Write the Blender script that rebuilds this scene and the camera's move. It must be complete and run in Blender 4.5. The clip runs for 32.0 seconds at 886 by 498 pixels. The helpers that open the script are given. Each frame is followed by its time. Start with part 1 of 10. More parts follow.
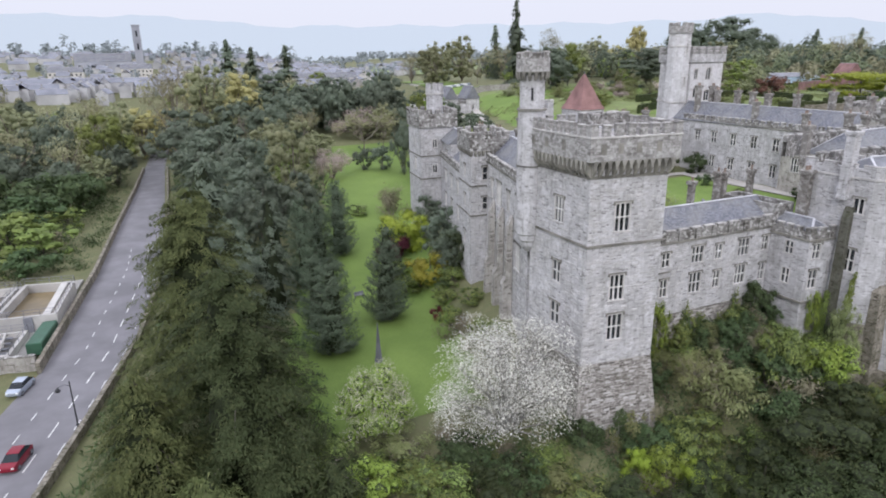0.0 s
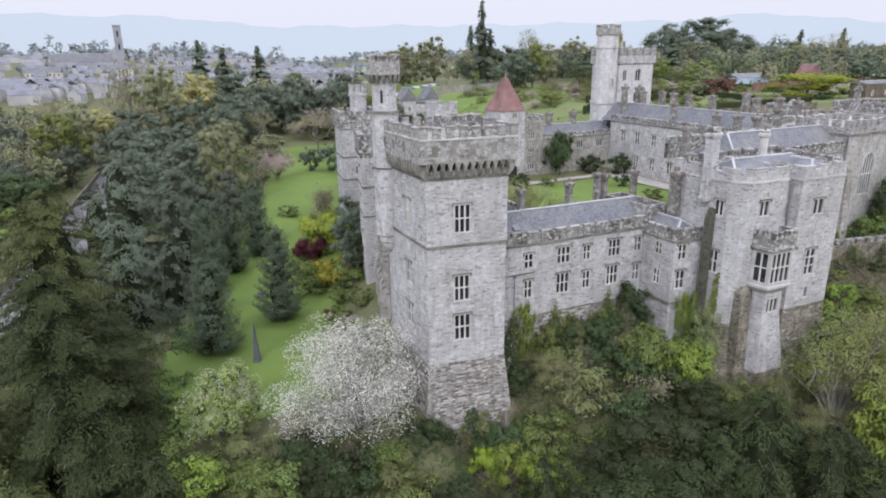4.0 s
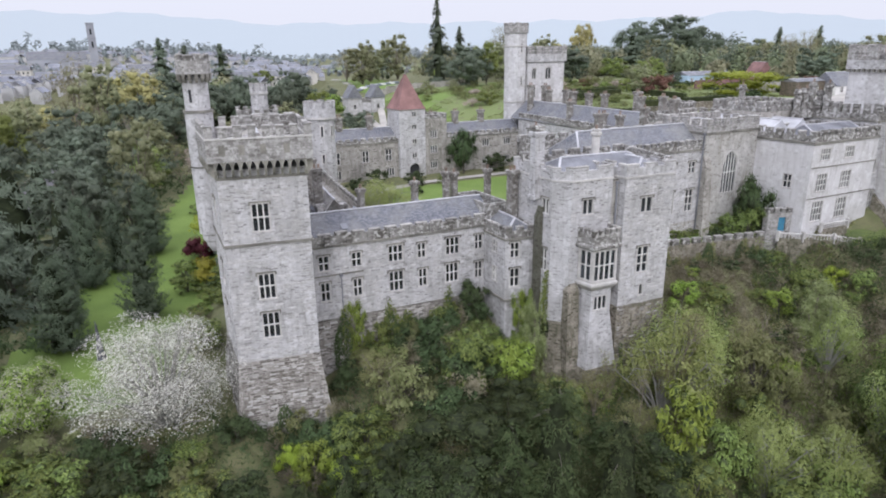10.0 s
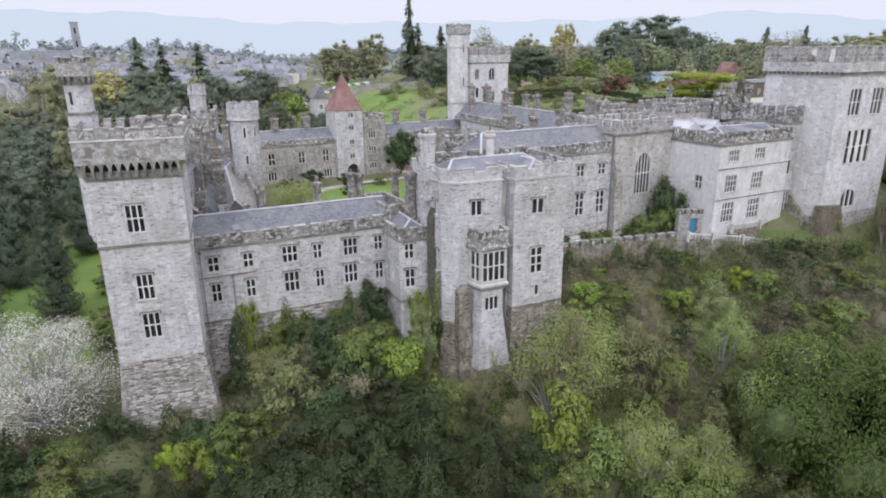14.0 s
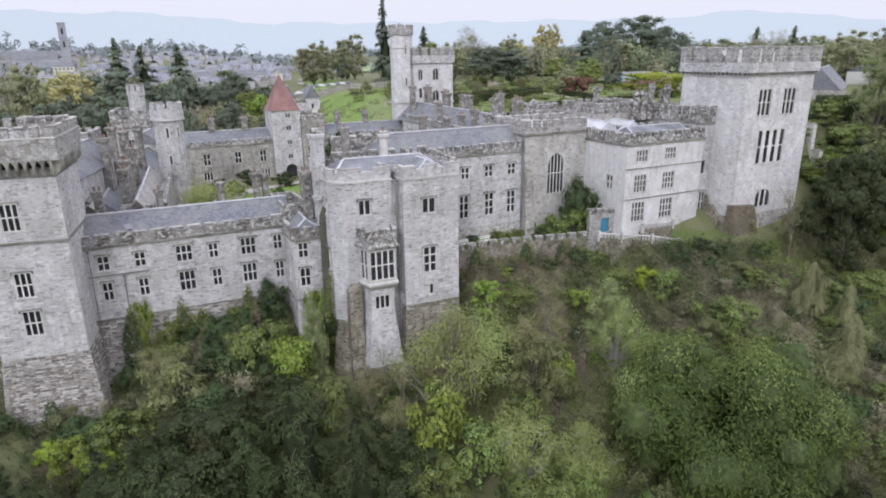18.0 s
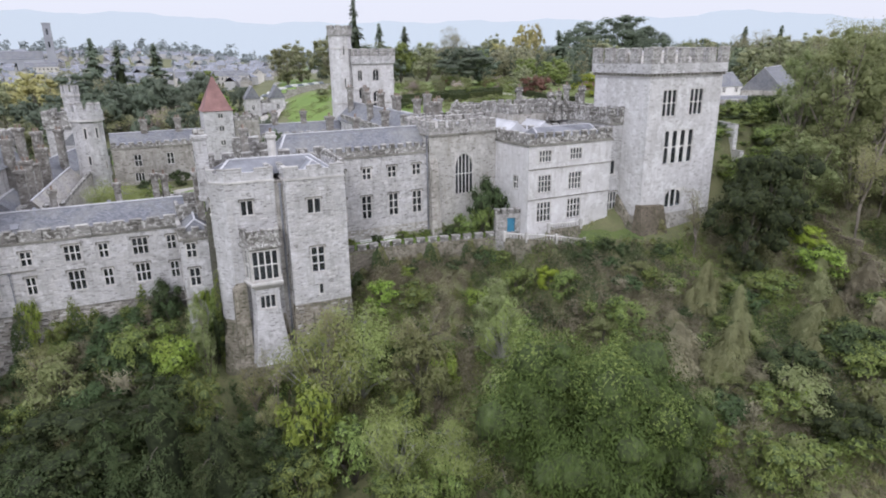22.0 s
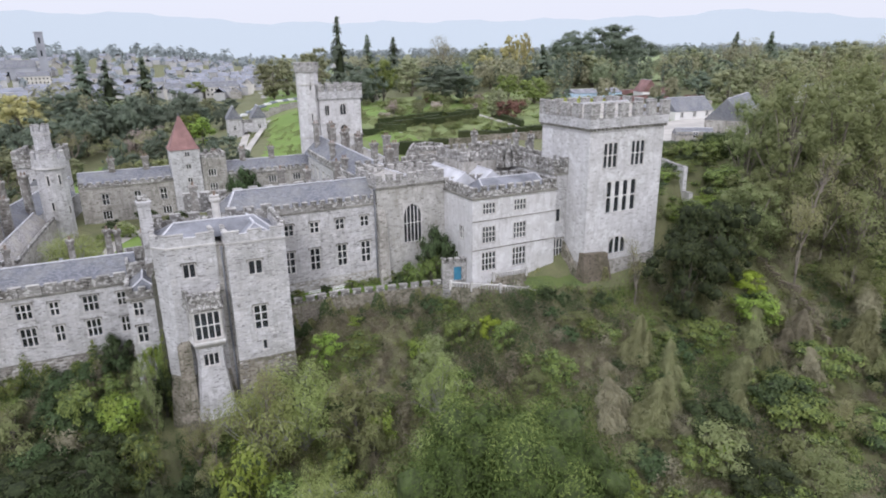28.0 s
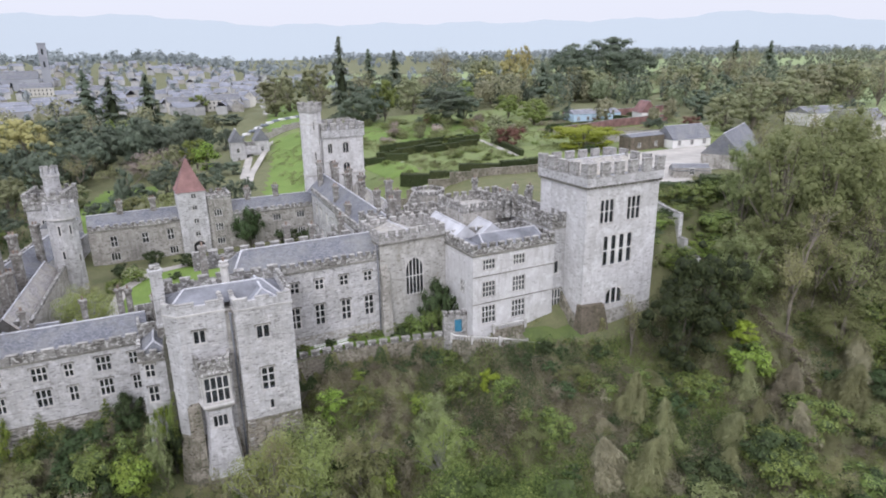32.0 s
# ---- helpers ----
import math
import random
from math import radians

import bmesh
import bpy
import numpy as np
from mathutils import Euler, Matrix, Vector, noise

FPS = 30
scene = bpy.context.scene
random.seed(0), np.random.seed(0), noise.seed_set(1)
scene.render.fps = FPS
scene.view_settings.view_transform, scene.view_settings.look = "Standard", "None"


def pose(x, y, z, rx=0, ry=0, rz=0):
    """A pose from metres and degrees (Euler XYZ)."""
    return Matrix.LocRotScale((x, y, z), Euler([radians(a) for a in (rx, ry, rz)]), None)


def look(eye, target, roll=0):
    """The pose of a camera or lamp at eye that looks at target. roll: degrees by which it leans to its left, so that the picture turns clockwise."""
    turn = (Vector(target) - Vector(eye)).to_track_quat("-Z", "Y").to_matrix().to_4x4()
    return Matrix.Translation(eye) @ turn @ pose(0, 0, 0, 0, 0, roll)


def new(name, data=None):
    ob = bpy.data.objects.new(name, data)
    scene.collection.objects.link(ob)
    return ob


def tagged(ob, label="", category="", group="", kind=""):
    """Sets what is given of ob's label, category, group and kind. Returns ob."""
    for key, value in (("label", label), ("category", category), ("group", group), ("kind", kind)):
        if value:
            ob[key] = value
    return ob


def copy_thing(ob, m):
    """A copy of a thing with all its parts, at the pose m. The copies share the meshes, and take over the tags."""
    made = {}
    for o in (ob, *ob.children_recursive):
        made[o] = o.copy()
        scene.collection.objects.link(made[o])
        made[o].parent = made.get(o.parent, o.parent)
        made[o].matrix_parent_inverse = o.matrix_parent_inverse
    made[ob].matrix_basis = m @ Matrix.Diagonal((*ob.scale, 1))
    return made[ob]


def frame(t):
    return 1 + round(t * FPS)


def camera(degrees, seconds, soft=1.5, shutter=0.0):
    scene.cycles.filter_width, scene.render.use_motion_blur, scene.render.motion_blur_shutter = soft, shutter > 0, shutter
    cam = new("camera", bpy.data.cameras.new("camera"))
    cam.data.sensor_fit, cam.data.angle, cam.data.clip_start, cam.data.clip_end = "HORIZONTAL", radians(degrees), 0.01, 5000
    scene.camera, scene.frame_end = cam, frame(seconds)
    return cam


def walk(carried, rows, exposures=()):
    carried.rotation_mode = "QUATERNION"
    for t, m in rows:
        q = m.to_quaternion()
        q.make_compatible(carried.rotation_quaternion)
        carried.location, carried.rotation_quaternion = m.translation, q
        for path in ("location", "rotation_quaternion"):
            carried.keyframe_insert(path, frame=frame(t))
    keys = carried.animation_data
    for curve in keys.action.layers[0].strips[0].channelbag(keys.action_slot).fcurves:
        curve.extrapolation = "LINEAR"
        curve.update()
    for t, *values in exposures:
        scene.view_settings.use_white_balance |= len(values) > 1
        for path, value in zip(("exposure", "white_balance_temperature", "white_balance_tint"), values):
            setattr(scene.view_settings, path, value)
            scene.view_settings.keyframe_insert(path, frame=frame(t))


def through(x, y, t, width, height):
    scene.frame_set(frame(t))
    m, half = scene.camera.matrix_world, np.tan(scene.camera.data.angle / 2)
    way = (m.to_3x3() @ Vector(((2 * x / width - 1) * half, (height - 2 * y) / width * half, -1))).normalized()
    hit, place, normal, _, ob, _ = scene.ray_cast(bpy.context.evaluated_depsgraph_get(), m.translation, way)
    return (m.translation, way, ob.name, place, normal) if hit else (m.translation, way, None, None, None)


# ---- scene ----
cam = camera(70.6, 32.0, soft=1.9)
METRES, EYE, TILT, LEAN, TURN = 100.0, 40.0, 0.0, 0.0, -26.9
ROWS = [
    (0.0, 0.0, 0.0, 0.0, -0.21, -17.03, 0.68),
    (0.5, 0.0118, -0.0004, -0.0002, -0.2, -17.02, 0.67),
    (1.0, 0.0289, -0.0013, 0.0001, -0.2, -17.03, 0.69),
    (1.5, 0.0497, -0.0022, 0.0, -0.21, -17.02, 0.68),
    (2.0, 0.0724, -0.0033, 0.0003, -0.23, -17.03, 0.68),
    (2.5, 0.0948, -0.0045, 0.0007, -0.25, -17.03, 0.68),
    (3.0, 0.1157, -0.0055, 0.0013, -0.28, -17.02, 0.64),
    (3.5, 0.1358, -0.0065, 0.0013, -0.32, -17.02, 0.65),
    (5.5, 0.209, -0.0091, 0.0011, -0.4, -17.07, 0.68),
    (6.0, 0.2258, -0.0094, 0.0007, -0.43, -17.08, 0.69),
    (6.5, 0.242, -0.0099, 0.0007, -0.47, -17.1, 0.68),
    (7.0, 0.2579, -0.0103, 0.0004, -0.51, -17.1, 0.7),
    (7.5, 0.274, -0.0106, 0.0002, -0.53, -17.13, 0.69),
    (8.0, 0.2899, -0.0106, 0.0003, -0.57, -17.16, 0.69),
    (8.5, 0.3057, -0.0109, 0.0003, -0.59, -17.18, 0.69),
    (9.0, 0.3214, -0.0113, 0.0002, -0.61, -17.2, 0.69),
    (9.5, 0.3371, -0.012, 0.0005, -0.64, -17.22, 0.68),
    (10.0, 0.3529, -0.0128, 0.0009, -0.66, -17.25, 0.69),
    (10.5, 0.3685, -0.0134, 0.0012, -0.7, -17.26, 0.68),
    (11.0, 0.3843, -0.0141, 0.0016, -0.73, -17.27, 0.65),
    (11.5, 0.3999, -0.0148, 0.0021, -0.74, -17.29, 0.62),
    (12.0, 0.4156, -0.0157, 0.0022, -0.75, -17.28, 0.62),
    (12.5, 0.4314, -0.0164, 0.0023, -0.75, -17.29, 0.62),
    (13.0, 0.447, -0.017, 0.0028, -0.76, -17.32, 0.59),
    (13.5, 0.4632, -0.0182, 0.003, -0.76, -17.32, 0.6),
    (14.0, 0.4797, -0.0193, 0.0031, -0.77, -17.32, 0.62),
    (14.5, 0.496, -0.0206, 0.003, -0.78, -17.3, 0.61),
    (16.5, 0.563, -0.0249, 0.0029, -0.68, -17.3, 0.65),
    (17.0, 0.5795, -0.0262, 0.0029, -0.68, -17.3, 0.66),
    (17.5, 0.596, -0.0272, 0.0029, -0.66, -17.31, 0.65),
    (18.0, 0.6124, -0.0281, 0.0027, -0.67, -17.31, 0.66),
    (18.5, 0.6291, -0.0289, 0.0026, -0.64, -17.31, 0.65),
    (19.0, 0.6456, -0.0298, 0.0025, -0.64, -17.32, 0.67),
    (19.5, 0.6623, -0.0305, 0.0024, -0.63, -17.32, 0.67),
    (20.0, 0.6794, -0.0314, 0.0027, -0.63, -17.33, 0.68),
    (20.5, 0.697, -0.0322, 0.0029, -0.64, -17.35, 0.69),
    (21.0, 0.7151, -0.0332, 0.0031, -0.65, -17.36, 0.7),
    (21.5, 0.7337, -0.0341, 0.0032, -0.65, -17.36, 0.7),
    (22.0, 0.7532, -0.0351, 0.003, -0.64, -17.33, 0.7),
    (22.5, 0.7731, -0.0366, 0.0032, -0.66, -17.33, 0.71),
    (23.0, 0.7935, -0.0376, 0.0027, -0.66, -17.31, 0.71),
    (23.5, 0.8123, -0.0389, 0.0039, -0.69, -17.31, 0.71),
    (24.0, 0.8288, -0.0397, 0.0065, -0.72, -17.3, 0.71),
    (24.5, 0.8349, -0.0404, 0.013, -0.73, -17.32, 0.7),
    (25.0, 0.8354, -0.041, 0.022, -0.73, -17.33, 0.71),
    (25.5, 0.8342, -0.0412, 0.0322, -0.71, -17.36, 0.71),
    (27.5, 0.834, -0.0414, 0.074, -0.69, -17.49, 0.79),
    (28.0, 0.8344, -0.0416, 0.0846, -0.69, -17.47, 0.81),
    (28.5, 0.8345, -0.0419, 0.0956, -0.68, -17.47, 0.81),
    (29.0, 0.8346, -0.0421, 0.1071, -0.67, -17.47, 0.82),
    (29.5, 0.8348, -0.042, 0.1186, -0.67, -17.46, 0.84),
    (30.0, 0.8349, -0.0421, 0.1296, -0.67, -17.45, 0.83),
    (30.5, 0.8349, -0.0422, 0.1405, -0.67, -17.46, 0.84),
    (31.0, 0.8348, -0.0423, 0.1508, -0.67, -17.46, 0.85),
    (31.5, 0.8347, -0.0423, 0.1623, -0.65, -17.45, 0.85),
    (32.0, 0.8347, -0.0425, 0.1738, -0.65, -17.44, 0.85),
]
walk(cam, [(t, pose(0, 0, EYE, TILT, LEAN, TURN) @ pose(METRES * x, METRES * y, METRES * z, 90 + pitch, roll, yaw)) for t, x, y, z, yaw, pitch, roll in ROWS], [(0.0, -0.10, 6080, 12.5), (32.0, -0.08, 6080, 12.5)])

# ---------------------------------------------------------------- world, sun
world = bpy.data.worlds.new("world")
scene.world = world
world.use_nodes = True
wn, wl = world.node_tree.nodes, world.node_tree.links
sky = wn.new("ShaderNodeTexSky")
sky.sky_type, sky.sun_disc = "NISHITA", False
sky.sun_elevation, sky.sun_rotation = radians(40), radians(141)
sky.air_density, sky.dust_density, sky.ozone_density, sky.altitude = 1.0, 6.0, 1.0, 50
grey = wn.new("ShaderNodeMixRGB")
grey.inputs[0].default_value = 0.86
grey.inputs[2].default_value = (12.0, 12.0, 12.9, 1)
wl.new(sky.outputs[0], grey.inputs[1])
up = wn.new("ShaderNodeSeparateXYZ")
wl.new(wn.new("ShaderNodeTexCoord").outputs["Generated"], up.inputs[0])
rise = wn.new("ShaderNodeMapRange")
rise.inputs[1].default_value, rise.inputs[2].default_value, rise.inputs[3].default_value, rise.inputs[4].default_value = 0.1, 0.9, 1.0, 1.9
wl.new(up.outputs[2], rise.inputs[0])
dome = wn.new("ShaderNodeMixRGB")
dome.blend_type = "MULTIPLY"
dome.inputs[0].default_value = 1.0
wl.new(grey.outputs[0], dome.inputs[1])
wl.new(rise.outputs[0], dome.inputs[2])
wl.new(dome.outputs[0], wn["Background"].inputs[0])
wn["Background"].inputs[1].default_value = 0.085
sun = new("sun", bpy.data.lights.new("sun", "SUN"))
sun.data.energy, sun.data.angle, sun.data.color = 1.5, radians(14), (1.0, 0.97, 0.93)
sun.matrix_world = look((-30, -110, 150), (90, 40, 10))

# ---------------------------------------------------------------- helpers
R = random.Random(7)
NR = np.random.default_rng(11)


def sst(a, b, v):
    """A smooth step from 0 at a to 1 at b."""
    k = np.clip((np.asarray(v, float) - a) / (b - a), 0, 1)
    return k * k * (3 - 2 * k)


class Mesh:
    """Collects faces with their own corners, and uv in metres."""

    def __init__(self):
        self.v, self.f, self.uv = [], [], []

    def face(self, pts, uv=None):
        k = len(self.v)
        self.v += [tuple(p) for p in pts]
        self.f.append(tuple(range(k, k + len(pts))))
        if uv is None:
            a, b, c = Vector(pts[0]), Vector(pts[1]), Vector(pts[2])
            n = (b - a).cross(c - a)
            if abs(n.z) > 0.7 * n.length:
                uv = [(p[0], p[1]) for p in pts]
            else:
                d = Vector((-n.y, n.x, 0)).normalized() if n.length else Vector((1, 0, 0))
                uv = [(p[0] * d.x + p[1] * d.y, p[2]) for p in pts]
        self.uv += [tuple(c) for c in uv]

    def box(self, x0, x1, y0, y1, z0, z1, m=None, bevel=0.0):
        b = bevel
        lo = [(x0, y0), (x1, y0), (x1, y1), (x0, y1)]
        hi = [(x0 + b, y0 + b), (x1 - b, y0 + b), (x1 - b, y1 - b), (x0 + b, y1 - b)]
        rings = [[(x, y, z0) for x, y in lo], [(x, y, z1 - b) for x, y in lo]]
        if b:
            rings.append([(x, y, z1) for x, y in hi])
        if m is not None:
            rings = [[tuple(m @ Vector(p)) for p in r] for r in rings]
        for r, s in zip(rings, rings[1:]):
            for i in range(4):
                j = (i + 1) % 4
                self.face([r[i], r[j], s[j], s[i]])
        self.face(rings[-1])
        self.face(rings[0][::-1])

    def rings(self, rings, cap=True):
        for r, s in zip(rings, rings[1:]):
            n = len(r)
            for i in range(n):
                j = (i + 1) % n
                self.face([r[i], r[j], s[j], s[i]])
        if cap:
            self.face(rings[-1])
            self.face(rings[0][::-1])

    def data(self, name, material, smooth=False):
        me = bpy.data.meshes.new(name)
        me.from_pydata(self.v, [], self.f)
        lay = me.uv_layers.new(name="uv")
        lay.data.foreach_set("uv", np.array(self.uv, np.float32).ravel())
        if material:
            me.materials.append(material)
        if smooth:
            me.shade_smooth()
        return me


def part(name, data, parent, m=None, label=""):
    """One mesh object under a thing or a part; under a thing its numbers are in the world's metres."""
    ob = new(name, data)
    ob.parent = parent
    if parent.type == "EMPTY":
        ob.matrix_parent_inverse = Matrix.Translation(-parent.location)
    if m is not None:
        ob.matrix_basis = m
    return tagged(ob, label) if label else ob


def thing(name, at, label, category, group="", kind=""):
    ob = new(name)
    ob.location = at
    ob.empty_display_size = 0.5
    return tagged(ob, label, category, group, kind)


def structure(name, data, label, category):
    return tagged(new(name, data), label, category, kind="structure")


# ---------------------------------------------------------------- materials
def material(name, rough=0.85, metal=0.0):
    m = bpy.data.materials.new(name)
    m.use_nodes = True
    b = m.node_tree.nodes["Principled BSDF"]
    b.inputs["Roughness"].default_value, b.inputs["Metallic"].default_value = rough, metal
    b.inputs["Specular IOR Level"].default_value = 0.3
    return m, m.node_tree, b


def node(nt, kind, *links, **values):
    n = nt.nodes.new(kind)
    for k, v in values.items():
        if k in n.inputs:
            n.inputs[k].default_value = v
        elif k[0] == "i" and k[1:].isdigit():
            n.inputs[int(k[1:])].default_value = v
        elif k == "operation":
            n.operation = v
    for i, o in links:
        nt.links.new(o, n.inputs[i])
    return n


def ramp(nt, fac, *stops):
    n = nt.nodes.new("ShaderNodeValToRGB")
    e = n.color_ramp.elements
    while len(e) < len(stops):
        e.new(0.5)
    for k, (pos, c) in zip(e, stops):
        k.position, k.color = pos, (*c, 1) if len(c) == 3 else c
    nt.links.new(fac, n.inputs[0])
    return n.outputs[0]


def mix(nt, fac, a, b, mode="MIX"):
    n = nt.nodes.new("ShaderNodeMixRGB")
    n.blend_type = mode
    for i, s in enumerate((fac, a, b)):
        if isinstance(s, bpy.types.NodeSocket):
            nt.links.new(s, n.inputs[i])
        else:
            n.inputs[i].default_value = s if i == 0 else (*s, 1)
    return n.outputs[0]


def bump(nt, b, height, strength, dist):
    n = node(nt, "ShaderNodeBump", ("Height", height), Strength=strength, Distance=dist)
    nt.links.new(n.outputs[0], b.inputs["Normal"])


def noise_of(nt, co, scale, detail=4.0, rough=0.6):
    return node(nt, "ShaderNodeTexNoise", ("Vector", co), Scale=scale, Detail=detail, Roughness=rough).outputs[0]


def masonry(name, light, mid, dark, stain, course=0.24, length=0.75, dirt=0.5):
    """Coursed rubble: stones of uneven size in lime mortar, with lichen and rain streaks."""
    m, nt, b = material(name, 0.92)
    uv = node(nt, "ShaderNodeTexCoord").outputs["UV"]
    pos = node(nt, "ShaderNodeNewGeometry").outputs["Position"]
    wob = node(nt, "ShaderNodeTexNoise", ("Vector", uv), Scale=0.9, Detail=2.0)
    wv = node(nt, "ShaderNodeVectorMath", ("Vector", wob.outputs["Color"]), operation="SCALE", Scale=0.28)
    co = node(nt, "ShaderNodeVectorMath", (0, uv), (1, wv.outputs[0]), operation="ADD").outputs[0]
    br = node(nt, "ShaderNodeTexBrick", ("Vector", co), Scale=1.0)
    br.offset, br.squash, br.squash_frequency = 0.43, 0.72, 3
    for k, v in (("Color1", (0, 0, 0, 1)), ("Color2", (1, 1, 1, 1)), ("Mortar", (0.62, 0.62, 0.62, 1)), ("Mortar Size", 0.016), ("Mortar Smooth", 0.3), ("Brick Width", length), ("Row Height", course)):
        br.inputs[k].default_value = v
    stone = ramp(nt, br.outputs["Color"], (0.0, tuple(k * 0.8 for k in dark)), (0.07, dark), (0.13, tuple((p + q) / 2 for p, q in zip(mid, dark))), (0.19, mid), (0.6, light), (0.85, mid), (1.0, light))
    big = noise_of(nt, pos, 0.16, 5.0, 0.62)
    fine = noise_of(nt, pos, 2.4, 6.0, 0.7)
    st = node(nt, "ShaderNodeMapping", ("Vector", pos))
    st.inputs["Scale"].default_value = (1.1, 1.1, 0.13)
    streak = noise_of(nt, st.outputs[0], 1.0, 5.0, 0.65)
    c = mix(nt, ramp(nt, fine, (0.35, (0, 0, 0)), (0.75, (0.55, 0.55, 0.55))), stone, mid)
    c = mix(nt, ramp(nt, streak, (0.52, (0, 0, 0)), (0.74, (dirt,) * 3)), c, stain)
    c = mix(nt, ramp(nt, big, (0.5, (0, 0, 0)), (0.72, (dirt * 0.8,) * 3)), c, stain)
    patch = noise_of(nt, pos, 0.33, 4.0, 0.6)
    c = mix(nt, ramp(nt, patch, (0.44, (0, 0, 0)), (0.62, (dirt * 0.55,) * 3)), c, tuple((p + q * 2) / 3 for p, q in zip(mid, stain)))
    crust = noise_of(nt, pos, 0.75, 5.0, 0.7)
    c = mix(nt, ramp(nt, crust, (0.52, (0, 0, 0)), (0.62, (0.55, 0.55, 0.55))), c, tuple(min(0.78, k * 1.2) for k in light))
    c = mix(nt, ramp(nt, noise_of(nt, st.outputs[0], 2.6, 4.0, 0.6), (0.56, (0, 0, 0)), (0.7, (dirt * 0.8,) * 3)), c, stain)
    speck = noise_of(nt, pos, 5.5, 4.0, 0.7)
    c = mix(nt, ramp(nt, speck, (0.57, (0, 0, 0)), (0.68, (dirt * 0.6,) * 3)), c, dark)
    nt.links.new(c, b.inputs["Base Color"])
    h = mix(nt, 0.35, br.outputs["Fac"], fine, "SUBTRACT")
    n = node(nt, "ShaderNodeBump", ("Height", h), Strength=0.55, Distance=0.05)
    n.invert = True
    nt.links.new(n.outputs[0], b.inputs["Normal"])
    return m


STONE = masonry("limestone_rubble", (0.60, 0.59, 0.60), (0.47, 0.46, 0.465), (0.24, 0.23, 0.225), (0.22, 0.21, 0.19), 0.165, 0.58, 0.62)
ROUGH = masonry("rough_footing_rubble", (0.50, 0.47, 0.445), (0.31, 0.29, 0.265), (0.10, 0.09, 0.078), (0.11, 0.098, 0.075), 0.20, 0.5, 0.9)
MOSSY = masonry("mossy_buttress_stone", (0.36, 0.325, 0.275), (0.19, 0.17, 0.135), (0.07, 0.06, 0.043), (0.07, 0.074, 0.038), 0.22, 0.5, 0.9)
PALE = masonry("pale_lime_washed_stone", (0.67, 0.655, 0.66), (0.58, 0.565, 0.57), (0.48, 0.465, 0.455), (0.30, 0.29, 0.275), 0.3, 0.7, 0.5)
WARM = masonry("warm_rubble", (0.49, 0.465, 0.435), (0.39, 0.37, 0.34), (0.17, 0.155, 0.14), (0.155, 0.145, 0.12), 0.24, 0.6, 0.75)


def lichened(name, dark, mid, pale, grey, scale=1.0):
    """Old parapet stone: dark weathered blocks blotched with pale crusts of lichen."""
    m, nt, b = material(name, 0.95)
    uv = node(nt, "ShaderNodeTexCoord").outputs["UV"]
    pos = node(nt, "ShaderNodeNewGeometry").outputs["Position"]
    br = node(nt, "ShaderNodeTexBrick", ("Vector", uv), Scale=1.0)
    for k, v in (("Color1", (0, 0, 0, 1)), ("Color2", (1, 1, 1, 1)), ("Mortar", (0.1, 0.1, 0.1, 1)), ("Mortar Size", 0.018), ("Brick Width", 0.55), ("Row Height", 0.26)):
        br.inputs[k].default_value = v
    c = ramp(nt, br.outputs["Color"], (0.0, dark), (0.5, mid), (1.0, grey))
    wide, blot, fine = noise_of(nt, pos, 0.5 * scale, 4.0, 0.6), noise_of(nt, pos, 1.9 * scale, 5.0, 0.65), noise_of(nt, pos, 6.0, 5.0, 0.7)
    c = mix(nt, ramp(nt, wide, (0.42, (0, 0, 0)), (0.62, (0.75, 0.75, 0.75))), c, grey)
    c = mix(nt, ramp(nt, blot, (0.53, (0, 0, 0)), (0.60, (0.85, 0.85, 0.85))), c, pale)
    c = mix(nt, ramp(nt, fine, (0.56, (0, 0, 0)), (0.66, (0.7, 0.7, 0.7))), c, dark)
    nt.links.new(c, b.inputs["Base Color"])
    bump(nt, b, mix(nt, 0.5, blot, fine), 0.7, 0.06)
    return m


LICHEN = lichened("lichened_parapet_stone", (0.075, 0.068, 0.06), (0.19, 0.18, 0.165), (0.56, 0.55, 0.53), (0.32, 0.31, 0.295))


def plain(name, c, rough=0.8, var=0.25, scale=1.5, metal=0.0, bumped=0.3):
    """A plain surface with wear at two scales."""
    m, nt, b = material(name, rough, metal)
    pos = node(nt, "ShaderNodeNewGeometry").outputs["Position"]
    a, f = noise_of(nt, pos, scale * 0.2, 4.0), noise_of(nt, pos, scale * 4, 6.0, 0.7)
    d = tuple(k * (1 - var) for k in c)
    w = tuple(min(1, k * (1 + var * 0.5)) for k in c)
    col = mix(nt, ramp(nt, a, (0.35, (0, 0, 0)), (0.65, (1, 1, 1))), d, w)
    col = mix(nt, ramp(nt, f, (0.4, (0, 0, 0)), (0.8, (var, var, var))), col, d)
    nt.links.new(col, b.inputs["Base Color"])
    bump(nt, b, f, bumped, 0.02)
    return m


